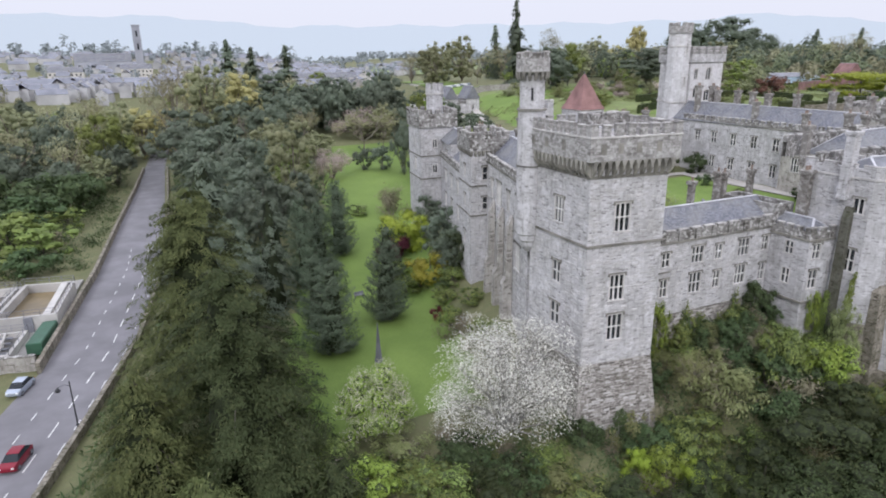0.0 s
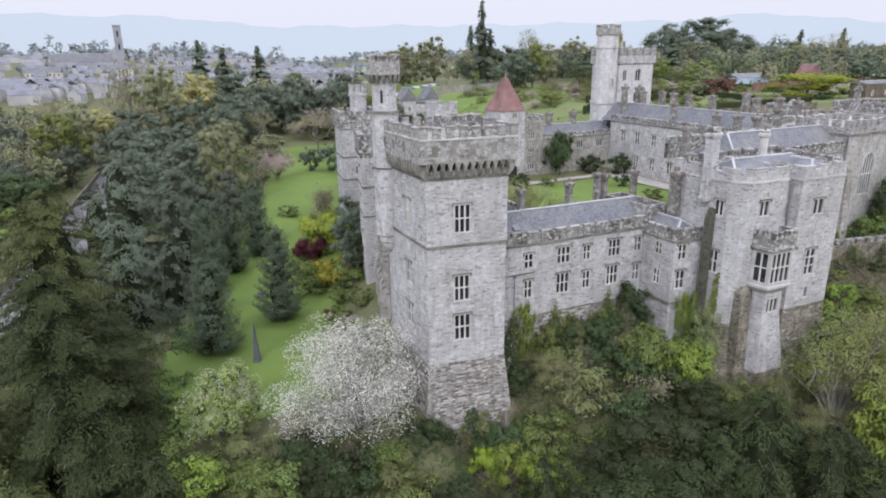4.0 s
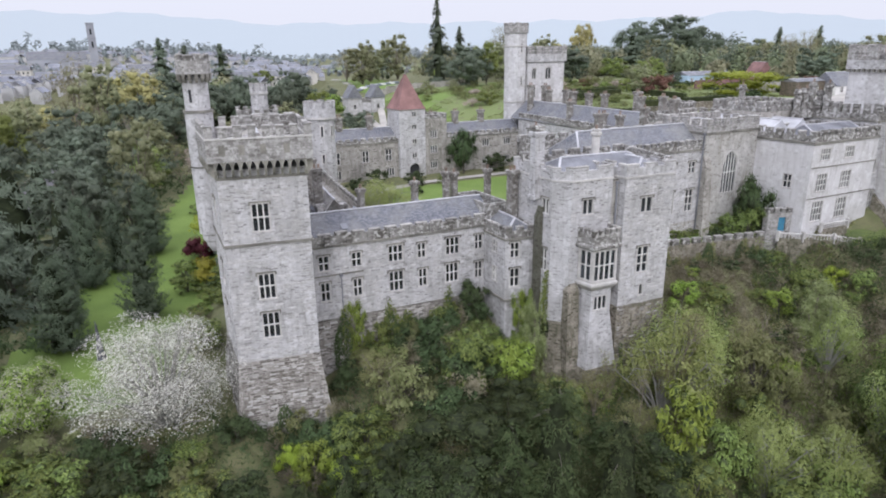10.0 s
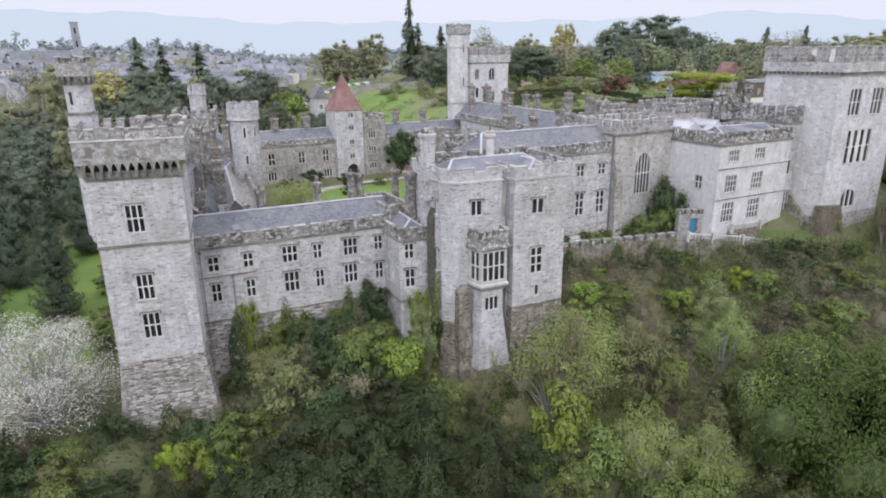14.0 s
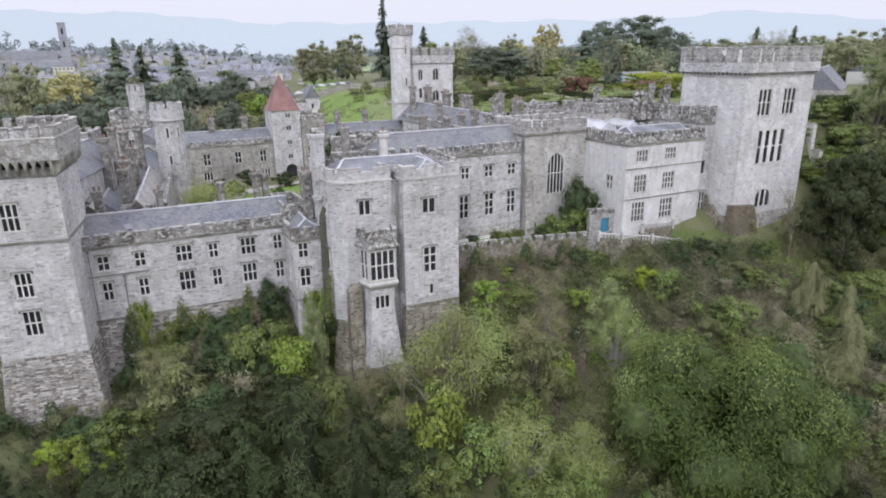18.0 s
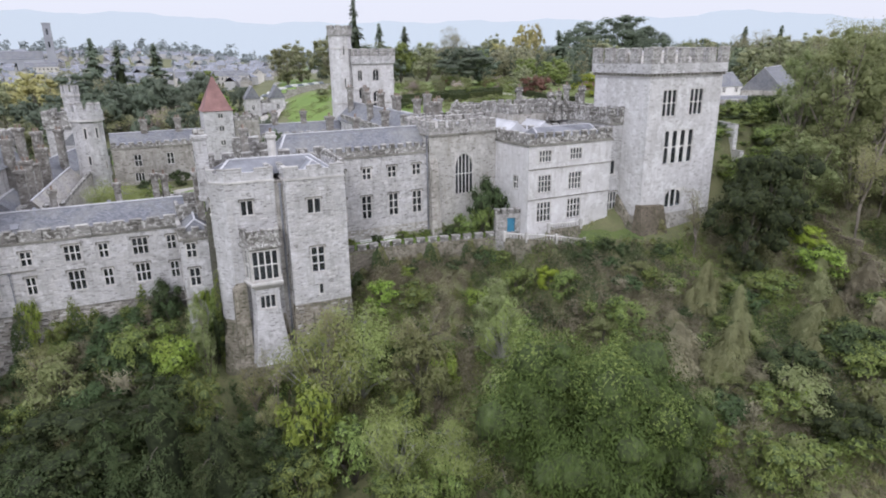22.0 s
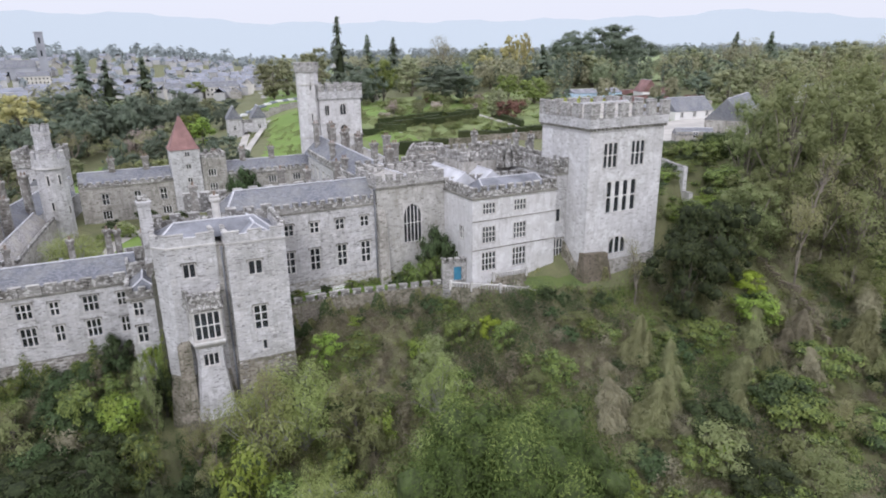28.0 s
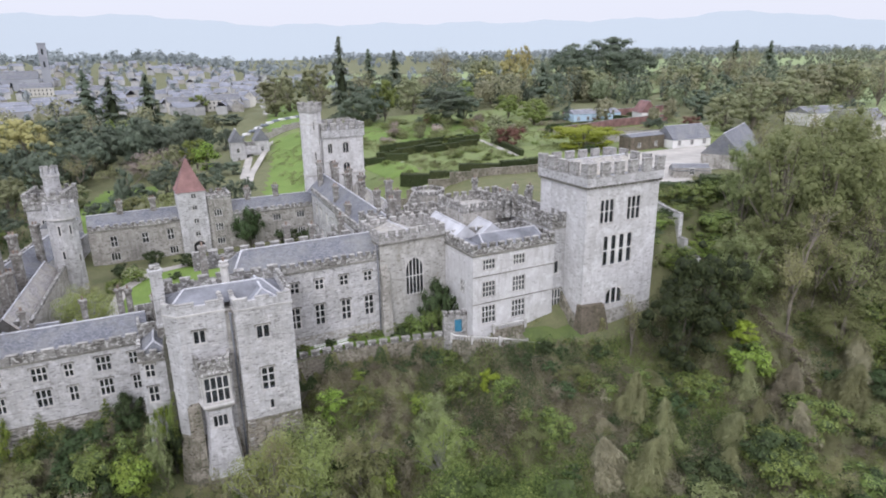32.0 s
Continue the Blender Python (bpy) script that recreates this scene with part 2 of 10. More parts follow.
def stone_faces(name, *stops):
    """Single stones: a tone for each, with grain."""
    m, nt, b = material(name, 0.93)
    geo = node(nt, "ShaderNodeNewGeometry")
    c = ramp(nt, geo.outputs["Random Per Island"], *stops)
    f = noise_of(nt, geo.outputs["Position"], 5.0, 5.0, 0.7)
    w = noise_of(nt, geo.outputs["Position"], 0.2, 4.0, 0.6)
    c = mix(nt, ramp(nt, f, (0.4, (0, 0, 0)), (0.8, (0.5, 0.5, 0.5))), c, (0.3, 0.29, 0.28))
    c = mix(nt, ramp(nt, w, (0.48, (0, 0, 0)), (0.75, (0.55, 0.55, 0.55))), c, (0.22, 0.21, 0.19))
    st = node(nt, "ShaderNodeMapping", ("Vector", geo.outputs["Position"]))
    st.inputs["Scale"].default_value = (1.1, 1.1, 0.13)
    c = mix(nt, ramp(nt, noise_of(nt, st.outputs[0], 1.6, 5.0, 0.65), (0.52, (0, 0, 0)), (0.7, (0.5, 0.5, 0.5))), c, (0.2, 0.19, 0.165))
    nt.links.new(c, b.inputs["Base Color"])
    bump(nt, b, f, 0.5, 0.03)
    return m


MACHI = plain("mossy_corbel_stone", (0.36, 0.345, 0.305), 0.95, 0.5, 2.5)
LIMEWASH = masonry("limewashed_wall", (0.68, 0.665, 0.67), (0.63, 0.615, 0.62), (0.6, 0.585, 0.585), (0.36, 0.34, 0.32), 0.3, 0.7, 0.55)
CAP = plain("weathered_cap_stone", (0.40, 0.385, 0.365), 0.95, 0.6, 2.5)
WEATHERED = lichened("streaked_parapet_stone", (0.15, 0.142, 0.132), (0.31, 0.298, 0.285), (0.5, 0.488, 0.475), (0.39, 0.378, 0.365), 1.3)
MULLION = plain("pale_mullion_stone", (0.68, 0.665, 0.64), 0.85, 0.2, 2.0)
SOOTY = lichened("sooty_chimney_stone", (0.11, 0.1, 0.09), (0.2, 0.185, 0.165), (0.42, 0.41, 0.39), (0.27, 0.255, 0.235), 0.8)
RUSTY = masonry("rusty_rubble", (0.21, 0.175, 0.14), (0.145, 0.12, 0.095), (0.07, 0.058, 0.045), (0.09, 0.085, 0.05), 0.22, 0.45, 0.8)
CHAPEL = masonry("stained_chapel_rubble", (0.54, 0.525, 0.505), (0.43, 0.415, 0.395), (0.24, 0.225, 0.205), (0.25, 0.23, 0.185), 0.19, 0.55, 0.72)
FLUE = masonry("mossy_flue_stone", (0.15, 0.145, 0.12), (0.1, 0.097, 0.078), (0.05, 0.046, 0.036), (0.06, 0.066, 0.035), 0.22, 0.45, 0.8)
FACES = stone_faces("single_limestones", (0.0, (0.26, 0.25, 0.245)), (0.03, (0.40, 0.39, 0.385)), (0.1, (0.50, 0.49, 0.48)), (0.6, (0.55, 0.535, 0.53)), (1.0, (0.66, 0.645, 0.64)))
FACES_PALE = stone_faces("single_pale_stones", (0.0, (0.42, 0.41, 0.40)), (0.12, (0.52, 0.51, 0.505)), (0.5, (0.62, 0.605, 0.605)), (1.0, (0.72, 0.705, 0.71)))
FACES_DARK = stone_faces("single_footing_stones", (0.0, (0.07, 0.062, 0.052)), (0.35, (0.16, 0.145, 0.125)), (0.65, (0.28, 0.262, 0.24)), (0.85, (0.5, 0.48, 0.46)), (1.0, (0.6, 0.58, 0.57)))
DRESSED = plain("dressed_limestone", (0.56, 0.54, 0.52), 0.9, 0.3, 2.0)
DRESSED_DARK = plain("weathered_dressed_stone", (0.255, 0.243, 0.215), 0.95, 0.5, 2.0)
LEAD = plain("lead_sheet", (0.235, 0.24, 0.265), 0.6, 0.4, 1.6, 0.0, 0.2)
FLASH = plain("pale_lead_flashing", (0.52, 0.52, 0.545), 0.6, 0.25, 2.0, 0.0, 0.15)
RED_TILE = plain("red_clay_tile", (0.27, 0.155, 0.145), 0.85, 0.4, 1.5)
RENDERED = plain("white_painted_wall", (0.74, 0.73, 0.71), 0.8, 0.15, 0.8)
IRON = plain("cast_iron", (0.05, 0.05, 0.055), 0.5, 0.3, 3.0, 0.2)
WHITE = plain("white_paint", (0.78, 0.78, 0.76), 0.6, 0.12, 3.0)
BLUE_DOOR = plain("blue_painted_wood", (0.06, 0.22, 0.34), 0.5, 0.25, 3.0)
BARK = plain("bark", (0.13, 0.115, 0.095), 0.95, 0.5, 3.0)
PALE_BARK = plain("pale_twig_bark", (0.24, 0.21, 0.175), 0.95, 0.4, 3.0)
ASPHALT = plain("asphalt", (0.204, 0.198, 0.210), 0.85, 0.2, 0.8)
GRAVEL = plain("gravel", (0.44, 0.415, 0.38), 0.95, 0.2, 1.0)
CONCRETE = plain("concrete", (0.33, 0.32, 0.30), 0.9, 0.25, 0.8)
POT = plain("clay_pot", (0.27, 0.205, 0.165), 0.85, 0.3, 2.0)


def slate(name, c):
    m, nt, b = material(name, 0.6)
    uv = node(nt, "ShaderNodeTexCoord").outputs["UV"]
    pos = node(nt, "ShaderNodeNewGeometry").outputs["Position"]
    br = node(nt, "ShaderNodeTexBrick", ("Vector", uv), Scale=1.0)
    for k, v in (("Color1", (0.2, 0.2, 0.2, 1)), ("Color2", (0.9, 0.9, 0.9, 1)), ("Mortar", (0, 0, 0, 1)), ("Mortar Size", 0.012), ("Brick Width", 0.32), ("Row Height", 0.22)):
        br.inputs[k].default_value = v
    big = noise_of(nt, pos, 0.3, 5.0, 0.65)
    d, w = tuple(k * 0.55 for k in c), tuple(k * 1.35 for k in c)
    col = mix(nt, br.outputs["Color"], d, w)
    col = mix(nt, ramp(nt, big, (0.42, (0, 0, 0)), (0.7, (0.7, 0.7, 0.7))), col, (c[0] * 1.5, c[1] * 1.45, c[2] * 1.2))
    nt.links.new(col, b.inputs["Base Color"])
    bump(nt, b, br.outputs["Color"], 0.4, 0.02)
    return m


SLATE = slate("blue_grey_slate", (0.17, 0.175, 0.20))
SLATE_PALE = slate("pale_worn_slate", (0.34, 0.325, 0.315))

GLASS, gnt, gb = material("window_glass", 0.06)
gb.inputs["Base Color"].default_value = (0.3, 0.33, 0.36, 1)
gb.inputs["Transmission Weight"].default_value = 0.92
gb.inputs["IOR"].default_value = 1.22
gb.inputs["Specular IOR Level"].default_value = 0.25


def leaves(name, c0, c1, c2, through=0.25):
    """Foliage: a colour for each leaf, a shift for each plant, and some light let through."""
    m, nt, b = material(name, 0.62)
    geo = node(nt, "ShaderNodeNewGeometry")
    info = node(nt, "ShaderNodeObjectInfo")
    col = ramp(nt, geo.outputs["Random Per Island"], (0.0, tuple((p + q) / 2 for p, q in zip(c0, c1))), (0.35, c1), (0.75, c1), (1.0, tuple((p + q) / 2 for p, q in zip(c1, c2))))
    big = noise_of(nt, geo.outputs["Position"], 0.55, 3.0)
    col = mix(nt, ramp(nt, big, (0.38, (0, 0, 0)), (0.64, (0.45, 0.45, 0.45))), col, tuple(k * 0.5 for k in c1))
    hs = node(nt, "ShaderNodeHueSaturation", ("Color", col))
    nt.links.new(node(nt, "ShaderNodeMapRange", (0, info.outputs["Random"]), i3=0.485, i4=0.515).outputs[0], hs.inputs["Hue"])
    nt.links.new(node(nt, "ShaderNodeMapRange", (0, info.outputs["Random"]), i3=0.8, i4=1.2).outputs[0], hs.inputs["Value"])
    nt.links.new(hs.outputs[0], b.inputs["Base Color"])
    b.inputs["Specular IOR Level"].default_value = 0.15
    t = node(nt, "ShaderNodeBsdfTranslucent", ("Color", hs.outputs[0]))
    s = node(nt, "ShaderNodeMixShader", (1, b.outputs[0]), (2, t.outputs[0]))
    s.inputs[0].default_value = through
    nt.links.new(s.outputs[0], nt.nodes["Material Output"].inputs[0])
    return m


L_YEW = leaves("yew_needles", (0.034, 0.048, 0.02), (0.066, 0.088, 0.035), (0.155, 0.165, 0.07))
L_CONIFER = leaves("blue_green_needles", (0.07, 0.096, 0.062), (0.122, 0.16, 0.103), (0.21, 0.245, 0.165))
L_GREEN = leaves("spring_leaves", (0.105, 0.138, 0.044), (0.215, 0.272, 0.078), (0.41, 0.455, 0.15))
L_LIME = leaves("lime_leaves", (0.2, 0.26, 0.035), (0.34, 0.41, 0.06), (0.46, 0.5, 0.11))
L_YELLOW = leaves("golden_leaves", (0.216, 0.202, 0.038), (0.331, 0.302, 0.048), (0.432, 0.389, 0.096))
L_IVY = leaves("ivy_and_laurel_leaves", (0.046, 0.072, 0.032), (0.085, 0.122, 0.052), (0.165, 0.205, 0.09))
L_OLIVE = leaves("budding_leaves", (0.169, 0.172, 0.080), (0.268, 0.260, 0.125), (0.394, 0.369, 0.190))
L_BROWN = leaves("dry_bramble", (0.19, 0.172, 0.118), (0.30, 0.272, 0.188), (0.42, 0.38, 0.28), 0.4)
L_WILLOW = leaves("willow_leaves", (0.14, 0.16, 0.072), (0.26, 0.28, 0.125), (0.44, 0.44, 0.22), 0.4)
# Far copies of the leaf colours, lifted paler as haze would show them.
L_FARDARK = leaves("hazed_evergreen", (0.098, 0.125, 0.092), (0.155, 0.188, 0.134), (0.24, 0.265, 0.19))
L_FAROLIVE = leaves("hazed_budding_leaves", (0.21, 0.205, 0.12), (0.335, 0.325, 0.19), (0.46, 0.44, 0.28))
L_FARWILLOW = leaves("hazed_willow_leaves", (0.19, 0.205, 0.12), (0.32, 0.335, 0.19), (0.48, 0.48, 0.29), 0.4)
L_WHITE = leaves("white_blossom", (0.40, 0.39, 0.33), (0.70, 0.685, 0.62), (0.88, 0.87, 0.81), 0.15)
L_PINK = leaves("pale_pink_blossom", (0.30, 0.24, 0.2), (0.46, 0.38, 0.34), (0.62, 0.55, 0.5), 0.15)
L_RED = leaves("maroon_leaves", (0.06, 0.02, 0.025), (0.11, 0.03, 0.04), (0.18, 0.06, 0.06))


def turf(name, a, b_, c, scale=0.25):
    m, nt, b = material(name, 0.9)
    pos = node(nt, "ShaderNodeNewGeometry").outputs["Position"]
    n1, n2 = noise_of(nt, pos, scale, 4.0), noise_of(nt, pos, 3.5, 6.0, 0.75)
    col = mix(nt, ramp(nt, n1, (0.35, (0, 0, 0)), (0.65, (1, 1, 1))), a, b_)
    col = mix(nt, ramp(nt, n2, (0.4, (0, 0, 0)), (0.75, (0.8, 0.8, 0.8))), col, c)
    nt.links.new(col, b.inputs["Base Color"])
    bump(nt, b, n2, 0.6, 0.12)
    return m


T_LAWN = turf("mown_lawn", (0.135, 0.205, 0.045), (0.18, 0.26, 0.06), (0.11, 0.16, 0.04), 0.12)
T_ROUGH = turf("rough_ground", (0.125, 0.145, 0.062), (0.17, 0.175, 0.085), (0.12, 0.10, 0.066), 0.35)
L_CREAM = leaves("cream_blossom", (0.5, 0.48, 0.36), (0.72, 0.7, 0.54), (0.85, 0.83, 0.7), 0.15)
L_DOME = leaves("yellow_green_evergreen", (0.045, 0.066, 0.02), (0.088, 0.125, 0.034), (0.19, 0.25, 0.062))
T_GARDEN = turf("garden_grass", (0.15, 0.20, 0.065), (0.20, 0.245, 0.085), (0.14, 0.15, 0.075), 0.12)
T_BANK = turf("rough_turf", (0.10, 0.14, 0.045), (0.13, 0.17, 0.05), (0.09, 0.10, 0.04), 0.3)
# Pasture greens dulled and paled for distance haze, in the base colour.
T_FIELD = turf("pasture", (0.23, 0.29, 0.13), (0.28, 0.34, 0.16), (0.2, 0.25, 0.12), 0.02)
T_SOIL = turf("garden_beds", (0.16, 0.12, 0.09), (0.12, 0.15, 0.06), (0.2, 0.15, 0.11), 0.2)

# ---------------------------------------------------------------- ground
def kerb(y):
    """The road's right-hand kerb."""
    return np.interp(y, [-60, 30, 63, 74, 96, 133, 180, 262, 330], [-52, -23, -12.4, -9.1, -2.8, 3.5, 7.5, 13.4, 20])


def wall_line(y):
    """The foot of the wall along the road's far side."""
    return np.interp(y, [-60, 63, 92, 133, 180, 220, 262, 330], [-64, -23.5, -14.3, -8.2, -3.0, 1.7, 6, 13])


def west(y):
    """The west front of the castle."""
    return 39.6 + 0.31 * (np.asarray(y, float) - 56)


def ground_z(x, y):
    x, y = np.asarray(x, float), np.asarray(y, float)
    lawn = 3 + 5 * sst(80, 190, y) + 5 * sst(190, 320, y)
    lawn = lawn * sst(0, 14, x - kerb(y))
    lawn = lawn + 4.5 * sst(-9, -0.5, x - west(y)) * sst(56, 64, y) * (1 - sst(108, 122, y))
    yard = 15.5 + 1.2 * sst(95, 112, y)
    upper = 17 + 8 * sst(112, 150, x) + 1.5 * sst(140, 200, x)
    inner = yard + (upper - yard) * np.maximum(sst(106, 125, y), sst(128, 160, x))
    back = lawn + (inner - lawn) * sst(0.8, 3.5, x - west(np.minimum(y, 120)) - np.maximum(0, y - 120) * 0.35)
    yf = np.interp(x, [-10, 20, 38, 42, 51, 70, 73.2, 76, 88, 91.5, 117, 119, 136, 152, 170, 210], [50, 47, 46, 51.5, 51.5, 51, 51, 41, 41, 46.5, 44, 37, 33, 32.5, 40, 46])
    zf = np.interp(x, [-10, 10, 39, 48, 56, 70, 76, 90, 95, 118, 136, 152, 172, 210], [0, 1.5, 3, 3.5, 7.5, 10, 4, 5, 11.4, 12.4, 13, 14, 22, 25])
    low = np.interp(x, [-20, 20, 60], [0, -3, -13])
    front = zf - 0.5 * np.maximum(0, yf - np.interp(x, [90, 93, 116, 120, 134, 142], [0, 1.5, 1.5, 4, 3.6, 0]) - y)
    front = low + np.logaddexp(0, (front - low) / 3) * 3
    z = front + (back - front) * sst(1.2, 4.0, y - yf)
    far = np.hypot(x - 90, y - 60)
    z = z + (22 - z) * sst(280, 440, far) * (1 - sst(120, 500, x))
    z = z + 12 * sst(400, 2500, far) * sst(160, 600, x)
    z = z + 23 * sst(430, 1000, y) * (1 - sst(-20, 260, x - 0.12 * y))
    return z


def axis(lo, a, b, hi, fine, n):
    out = (np.geomspace(1, hi - b + 1, n) - 1)[1:] + b
    inn = a - ((np.geomspace(1, a - lo + 1, n) - 1)[1:])
    return np.concatenate([inn[::-1], np.arange(a, b + 0.01, fine), out])


def sheet(xs, ys, lift, material_, keep=None, nz=0.0):
    """A grid that follows the ground."""
    X, Y = np.meshgrid(xs, ys)
    Z = ground_z(X, Y) + lift
    if nz:
        Z = Z + nz * np.maximum(sst(1, 5, X - kerb(Y)), sst(1, 5, wall_line(Y) - X)) * (np.sin(X * 0.9 + 2 * np.sin(Y * 0.37)) * np.sin(Y * 0.8 + X * 0.21))
    n, k = X.shape
    idx = np.arange(n * k).reshape(n, k)
    q = np.stack([idx[:-1, :-1], idx[:-1, 1:], idx[1:, 1:], idx[1:, :-1]], -1).reshape(-1, 4)
    if keep is not None:
        cx, cy = (X[:-1, :-1] + X[1:, 1:]) / 2, (Y[:-1, :-1] + Y[1:, 1:]) / 2
        q = q[keep(cx, cy).ravel()]
    me = bpy.data.meshes.new("sheet")
    me.from_pydata(np.stack([X, Y, Z], -1).reshape(-1, 3).tolist(), [], q.tolist())
    me.materials.append(material_)
    me.shade_smooth()
    return me


GX, GY = axis(-4700, -60, 250, 4700, 2.0, 26), axis(-600, -60, 270, 4800, 2.0, 26)
structure("ground", sheet(GX, GY, 0, T_ROUGH, nz=0.12), "rough overgrown hillside ground under the castle", "ground")


def strip(name, left, right, lift, material_, label, category, steps=1):
    """A band between two lines of points, laid on the ground."""
    m = Mesh()
    rows = []
    for (a, b) in zip(left, right):
        rows.append([(a[0] + (b[0] - a[0]) * k / steps, a[1] + (b[1] - a[1]) * k / steps) for k in range(steps + 1)])
    for r, s in zip(rows, rows[1:]):
        for i in range(steps):
            m.face([(x, y, float(ground_z(x, y)) + lift) for x, y in (r[i], r[i + 1], s[i + 1], s[i])])
    return structure(name, m.data(name, material_), label, category)


ys = [float(v) for v in np.arange(-40, 322, 4)]
ROAD_W = lambda y: [(float(wall_line(y)), y), (float(kerb(y)), y)]
strip("road", [ROAD_W(y)[0] for y in ys], [ROAD_W(y)[1] for y in ys], 0.06, ASPHALT, "grey asphalt road with white dashed markings", "road", 6)


def lawn_keep(x, y):
    l = np.interp(y, [44, 50, 60, 73, 95, 134, 180, 225], [20, 10, 11, 14, 22, 38, 52, 66])
    r = np.interp(y, [44, 50, 60, 79, 100, 118, 150, 225], [26, 30, 35, 41, 48, 54, 68, 100])
    return (x > l) & (x < r) & (y > 53.5) & (y < 225)


structure("lawn", sheet(np.arange(10, 102, 1.5), np.arange(42, 228, 1.5), 0.12, T_LAWN, lawn_keep), "mown green lawn below the castle walls", "lawn")
structure("courtyard_lawn", sheet(np.arange(62, 106, 1.5), np.arange(58, 100, 1.5), 0.10, T_LAWN, lambda x, y: (x > 70) & (x < 104) & (y > 60) & (y < 93)), "mown lawn in the castle courtyard", "lawn")

# ---------------------------------------------------------------- windows
CACHE = {}


def cached(key, make):
    if key not in CACHE:
        CACHE[key] = make()
    return CACHE[key]


def bar(x0, x1, y0, y1, z0, z1, material_, bevel=0.0):
    def make():
        m = Mesh()
        m.box(x0, x1, y0, y1, z0, z1, bevel=bevel)
        return m.data("bar", material_)
    return cached(("bar", round(x0, 3), round(x1, 3), round(y0, 3), round(y1, 3), round(z0, 3), round(z1, 3), material_.name, bevel), make)


def arch_curve(w, rise, pointed, n=6):
    """Half-width points of an arch, from the spring up to the crown and down again."""
    pts = []
    for i in range(2 * n + 1):
        t = i / (2 * n)
        x = -w / 2 + w * t
        k = abs(2 * t - 1)
        z = rise * (math.sqrt(max(0, 1 - k * k)) if not pointed else math.sqrt(max(0, 1 - ((k + 0.45) / 1.45) ** 2)) / math.sqrt(1 - (0.45 / 1.45) ** 2))
        pts.append((x, z))
    return pts


def spandrel(w, rise, y0, y1, material_, pointed):
    """The plate over an arch, up to a straight head."""
    def make():
        m = Mesh()
        c = arch_curve(w, rise, pointed)
        for (xa, za), (xb, zb) in zip(c, c[1:]):
            m.face([(xa, y0, za), (xb, y0, zb), (xb, y0, rise), (xa, y0, rise)])
            m.face([(xa, y0, za), (xa, y1, za), (xb, y1, zb), (xb, y0, zb)])
        return m.data("spandrel", material_)
    return cached(("sp", round(w, 3), round(rise, 3), y0, y1, material_.name, pointed), make)


def window(parent, m, w, h, lights, rows, style="", stone=None):
    """A mullioned stone window at m: x along the wall, y inwards, z up from the sill."""
    stone = stone or DRESSED
    f, mu = 0.14, 0.72 if "wide" in style else 0.1 if "pointed" in style else round(max(0.13, w / max(1, lights) * 0.22), 2)

    def frame_mesh():
        k = Mesh()
        k.box(-w / 2 - f, -w / 2 + 0.03, -0.03, 0.34, -0.02, h + f, bevel=0.01)
        k.box(w / 2 - 0.03, w / 2 + f, -0.03, 0.34, -0.02, h + f, bevel=0.01)
        k.box(-w / 2 + 0.03, w / 2 - 0.03, -0.03, 0.34, h - 0.03, h + f, bevel=0.01)
        return k.data("window", stone)
    win = part("window", cached(("win", w, h, stone.name), frame_mesh), parent, m)
    part("sill", bar(-w / 2 - f - 0.05, w / 2 + f + 0.05, -0.10, 0.32, -0.16, -0.02, stone, 0.02), win)
    if "hood" in style and "pointed" not in style:
        part("hood_mould", bar(-w / 2 - f - 0.12, w / 2 + f + 0.12, -0.13, 0.0, h + f, h + f + 0.14, DRESSED_DARK, 0.04), win)
        for s in (-1, 1):
            x = s * (w / 2 + f + 0.06)
            part("label_stop", bar(x - 0.07, x + 0.07, -0.12, 0.0, h - 0.12, h + f, DRESSED_DARK, 0.03), win)
    lw = (w - mu * (lights - 1)) / lights
    rh = (h - 0.09 * (rows - 1)) / rows
    for i in range(1, lights):
        x = -w / 2 + i * (lw + mu) - mu / 2
        part("mullion", bar(-mu / 2, mu / 2, 0.02, 0.26, 0, h, MULLION), win, Matrix.Translation((x, 0, 0)))
    for j in range(1, rows):
        part("transom", bar(-w / 2, w / 2, 0.03, 0.24, -0.055, 0.055, MULLION), win, Matrix.Translation((0, 0, j * (rh + 0.09) - 0.045)))
    for i in range(lights):
        for j in range(rows):
            x, z = -w / 2 + i * (lw + mu) + lw / 2, j * (rh + 0.09)
            p = part("pane", bar(-lw / 2, lw / 2, 0.17, 0.18, 0, rh, GLASS), win, Matrix.Translation((x, 0, z)))
            if "round" in style:
                part("light_head", spandrel(lw, lw * 0.5, 0.08, 0.17, stone, False), win, Matrix.Translation((x, 0, z + rh - lw * 0.5)))
    if "pointed" in style:
        k, c = Mesh(), arch_curve(w + 0.2, w * 0.66, True)
        o = [(x * 1.15, z * 1.09) for x, z in c]
        for (a, b), (p, q) in zip(zip(c, c[1:]), zip(o, o[1:])):
            k.face([(a[0], -0.14, a[1]), (b[0], -0.14, b[1]), (q[0], -0.14, q[1]), (p[0], -0.14, p[1])])
            k.face([(p[0], -0.14, p[1]), (q[0], -0.14, q[1]), (q[0], 0.02, q[1]), (p[0], 0.02, p[1])])
            k.face([(a[0], 0.02, a[1]), (b[0], 0.02, b[1]), (b[0], -0.14, b[1]), (a[0], -0.14, a[1])])
        part("hood_mould", k.data("hood_mould", DRESSED), win, Matrix.Translation((0, 0, h - w * 0.62)))
        part("arch_head", spandrel(w, w * 0.62, -0.02, 0.3, stone, True), win, Matrix.Translation((0, 0, h - w * 0.62)))
    if "arched" in style:
        part("arch_head", spandrel(w, w * 0.35, -0.02, 0.3, stone, False), win, Matrix.Translation((0, 0, h - w * 0.35)))
    return win


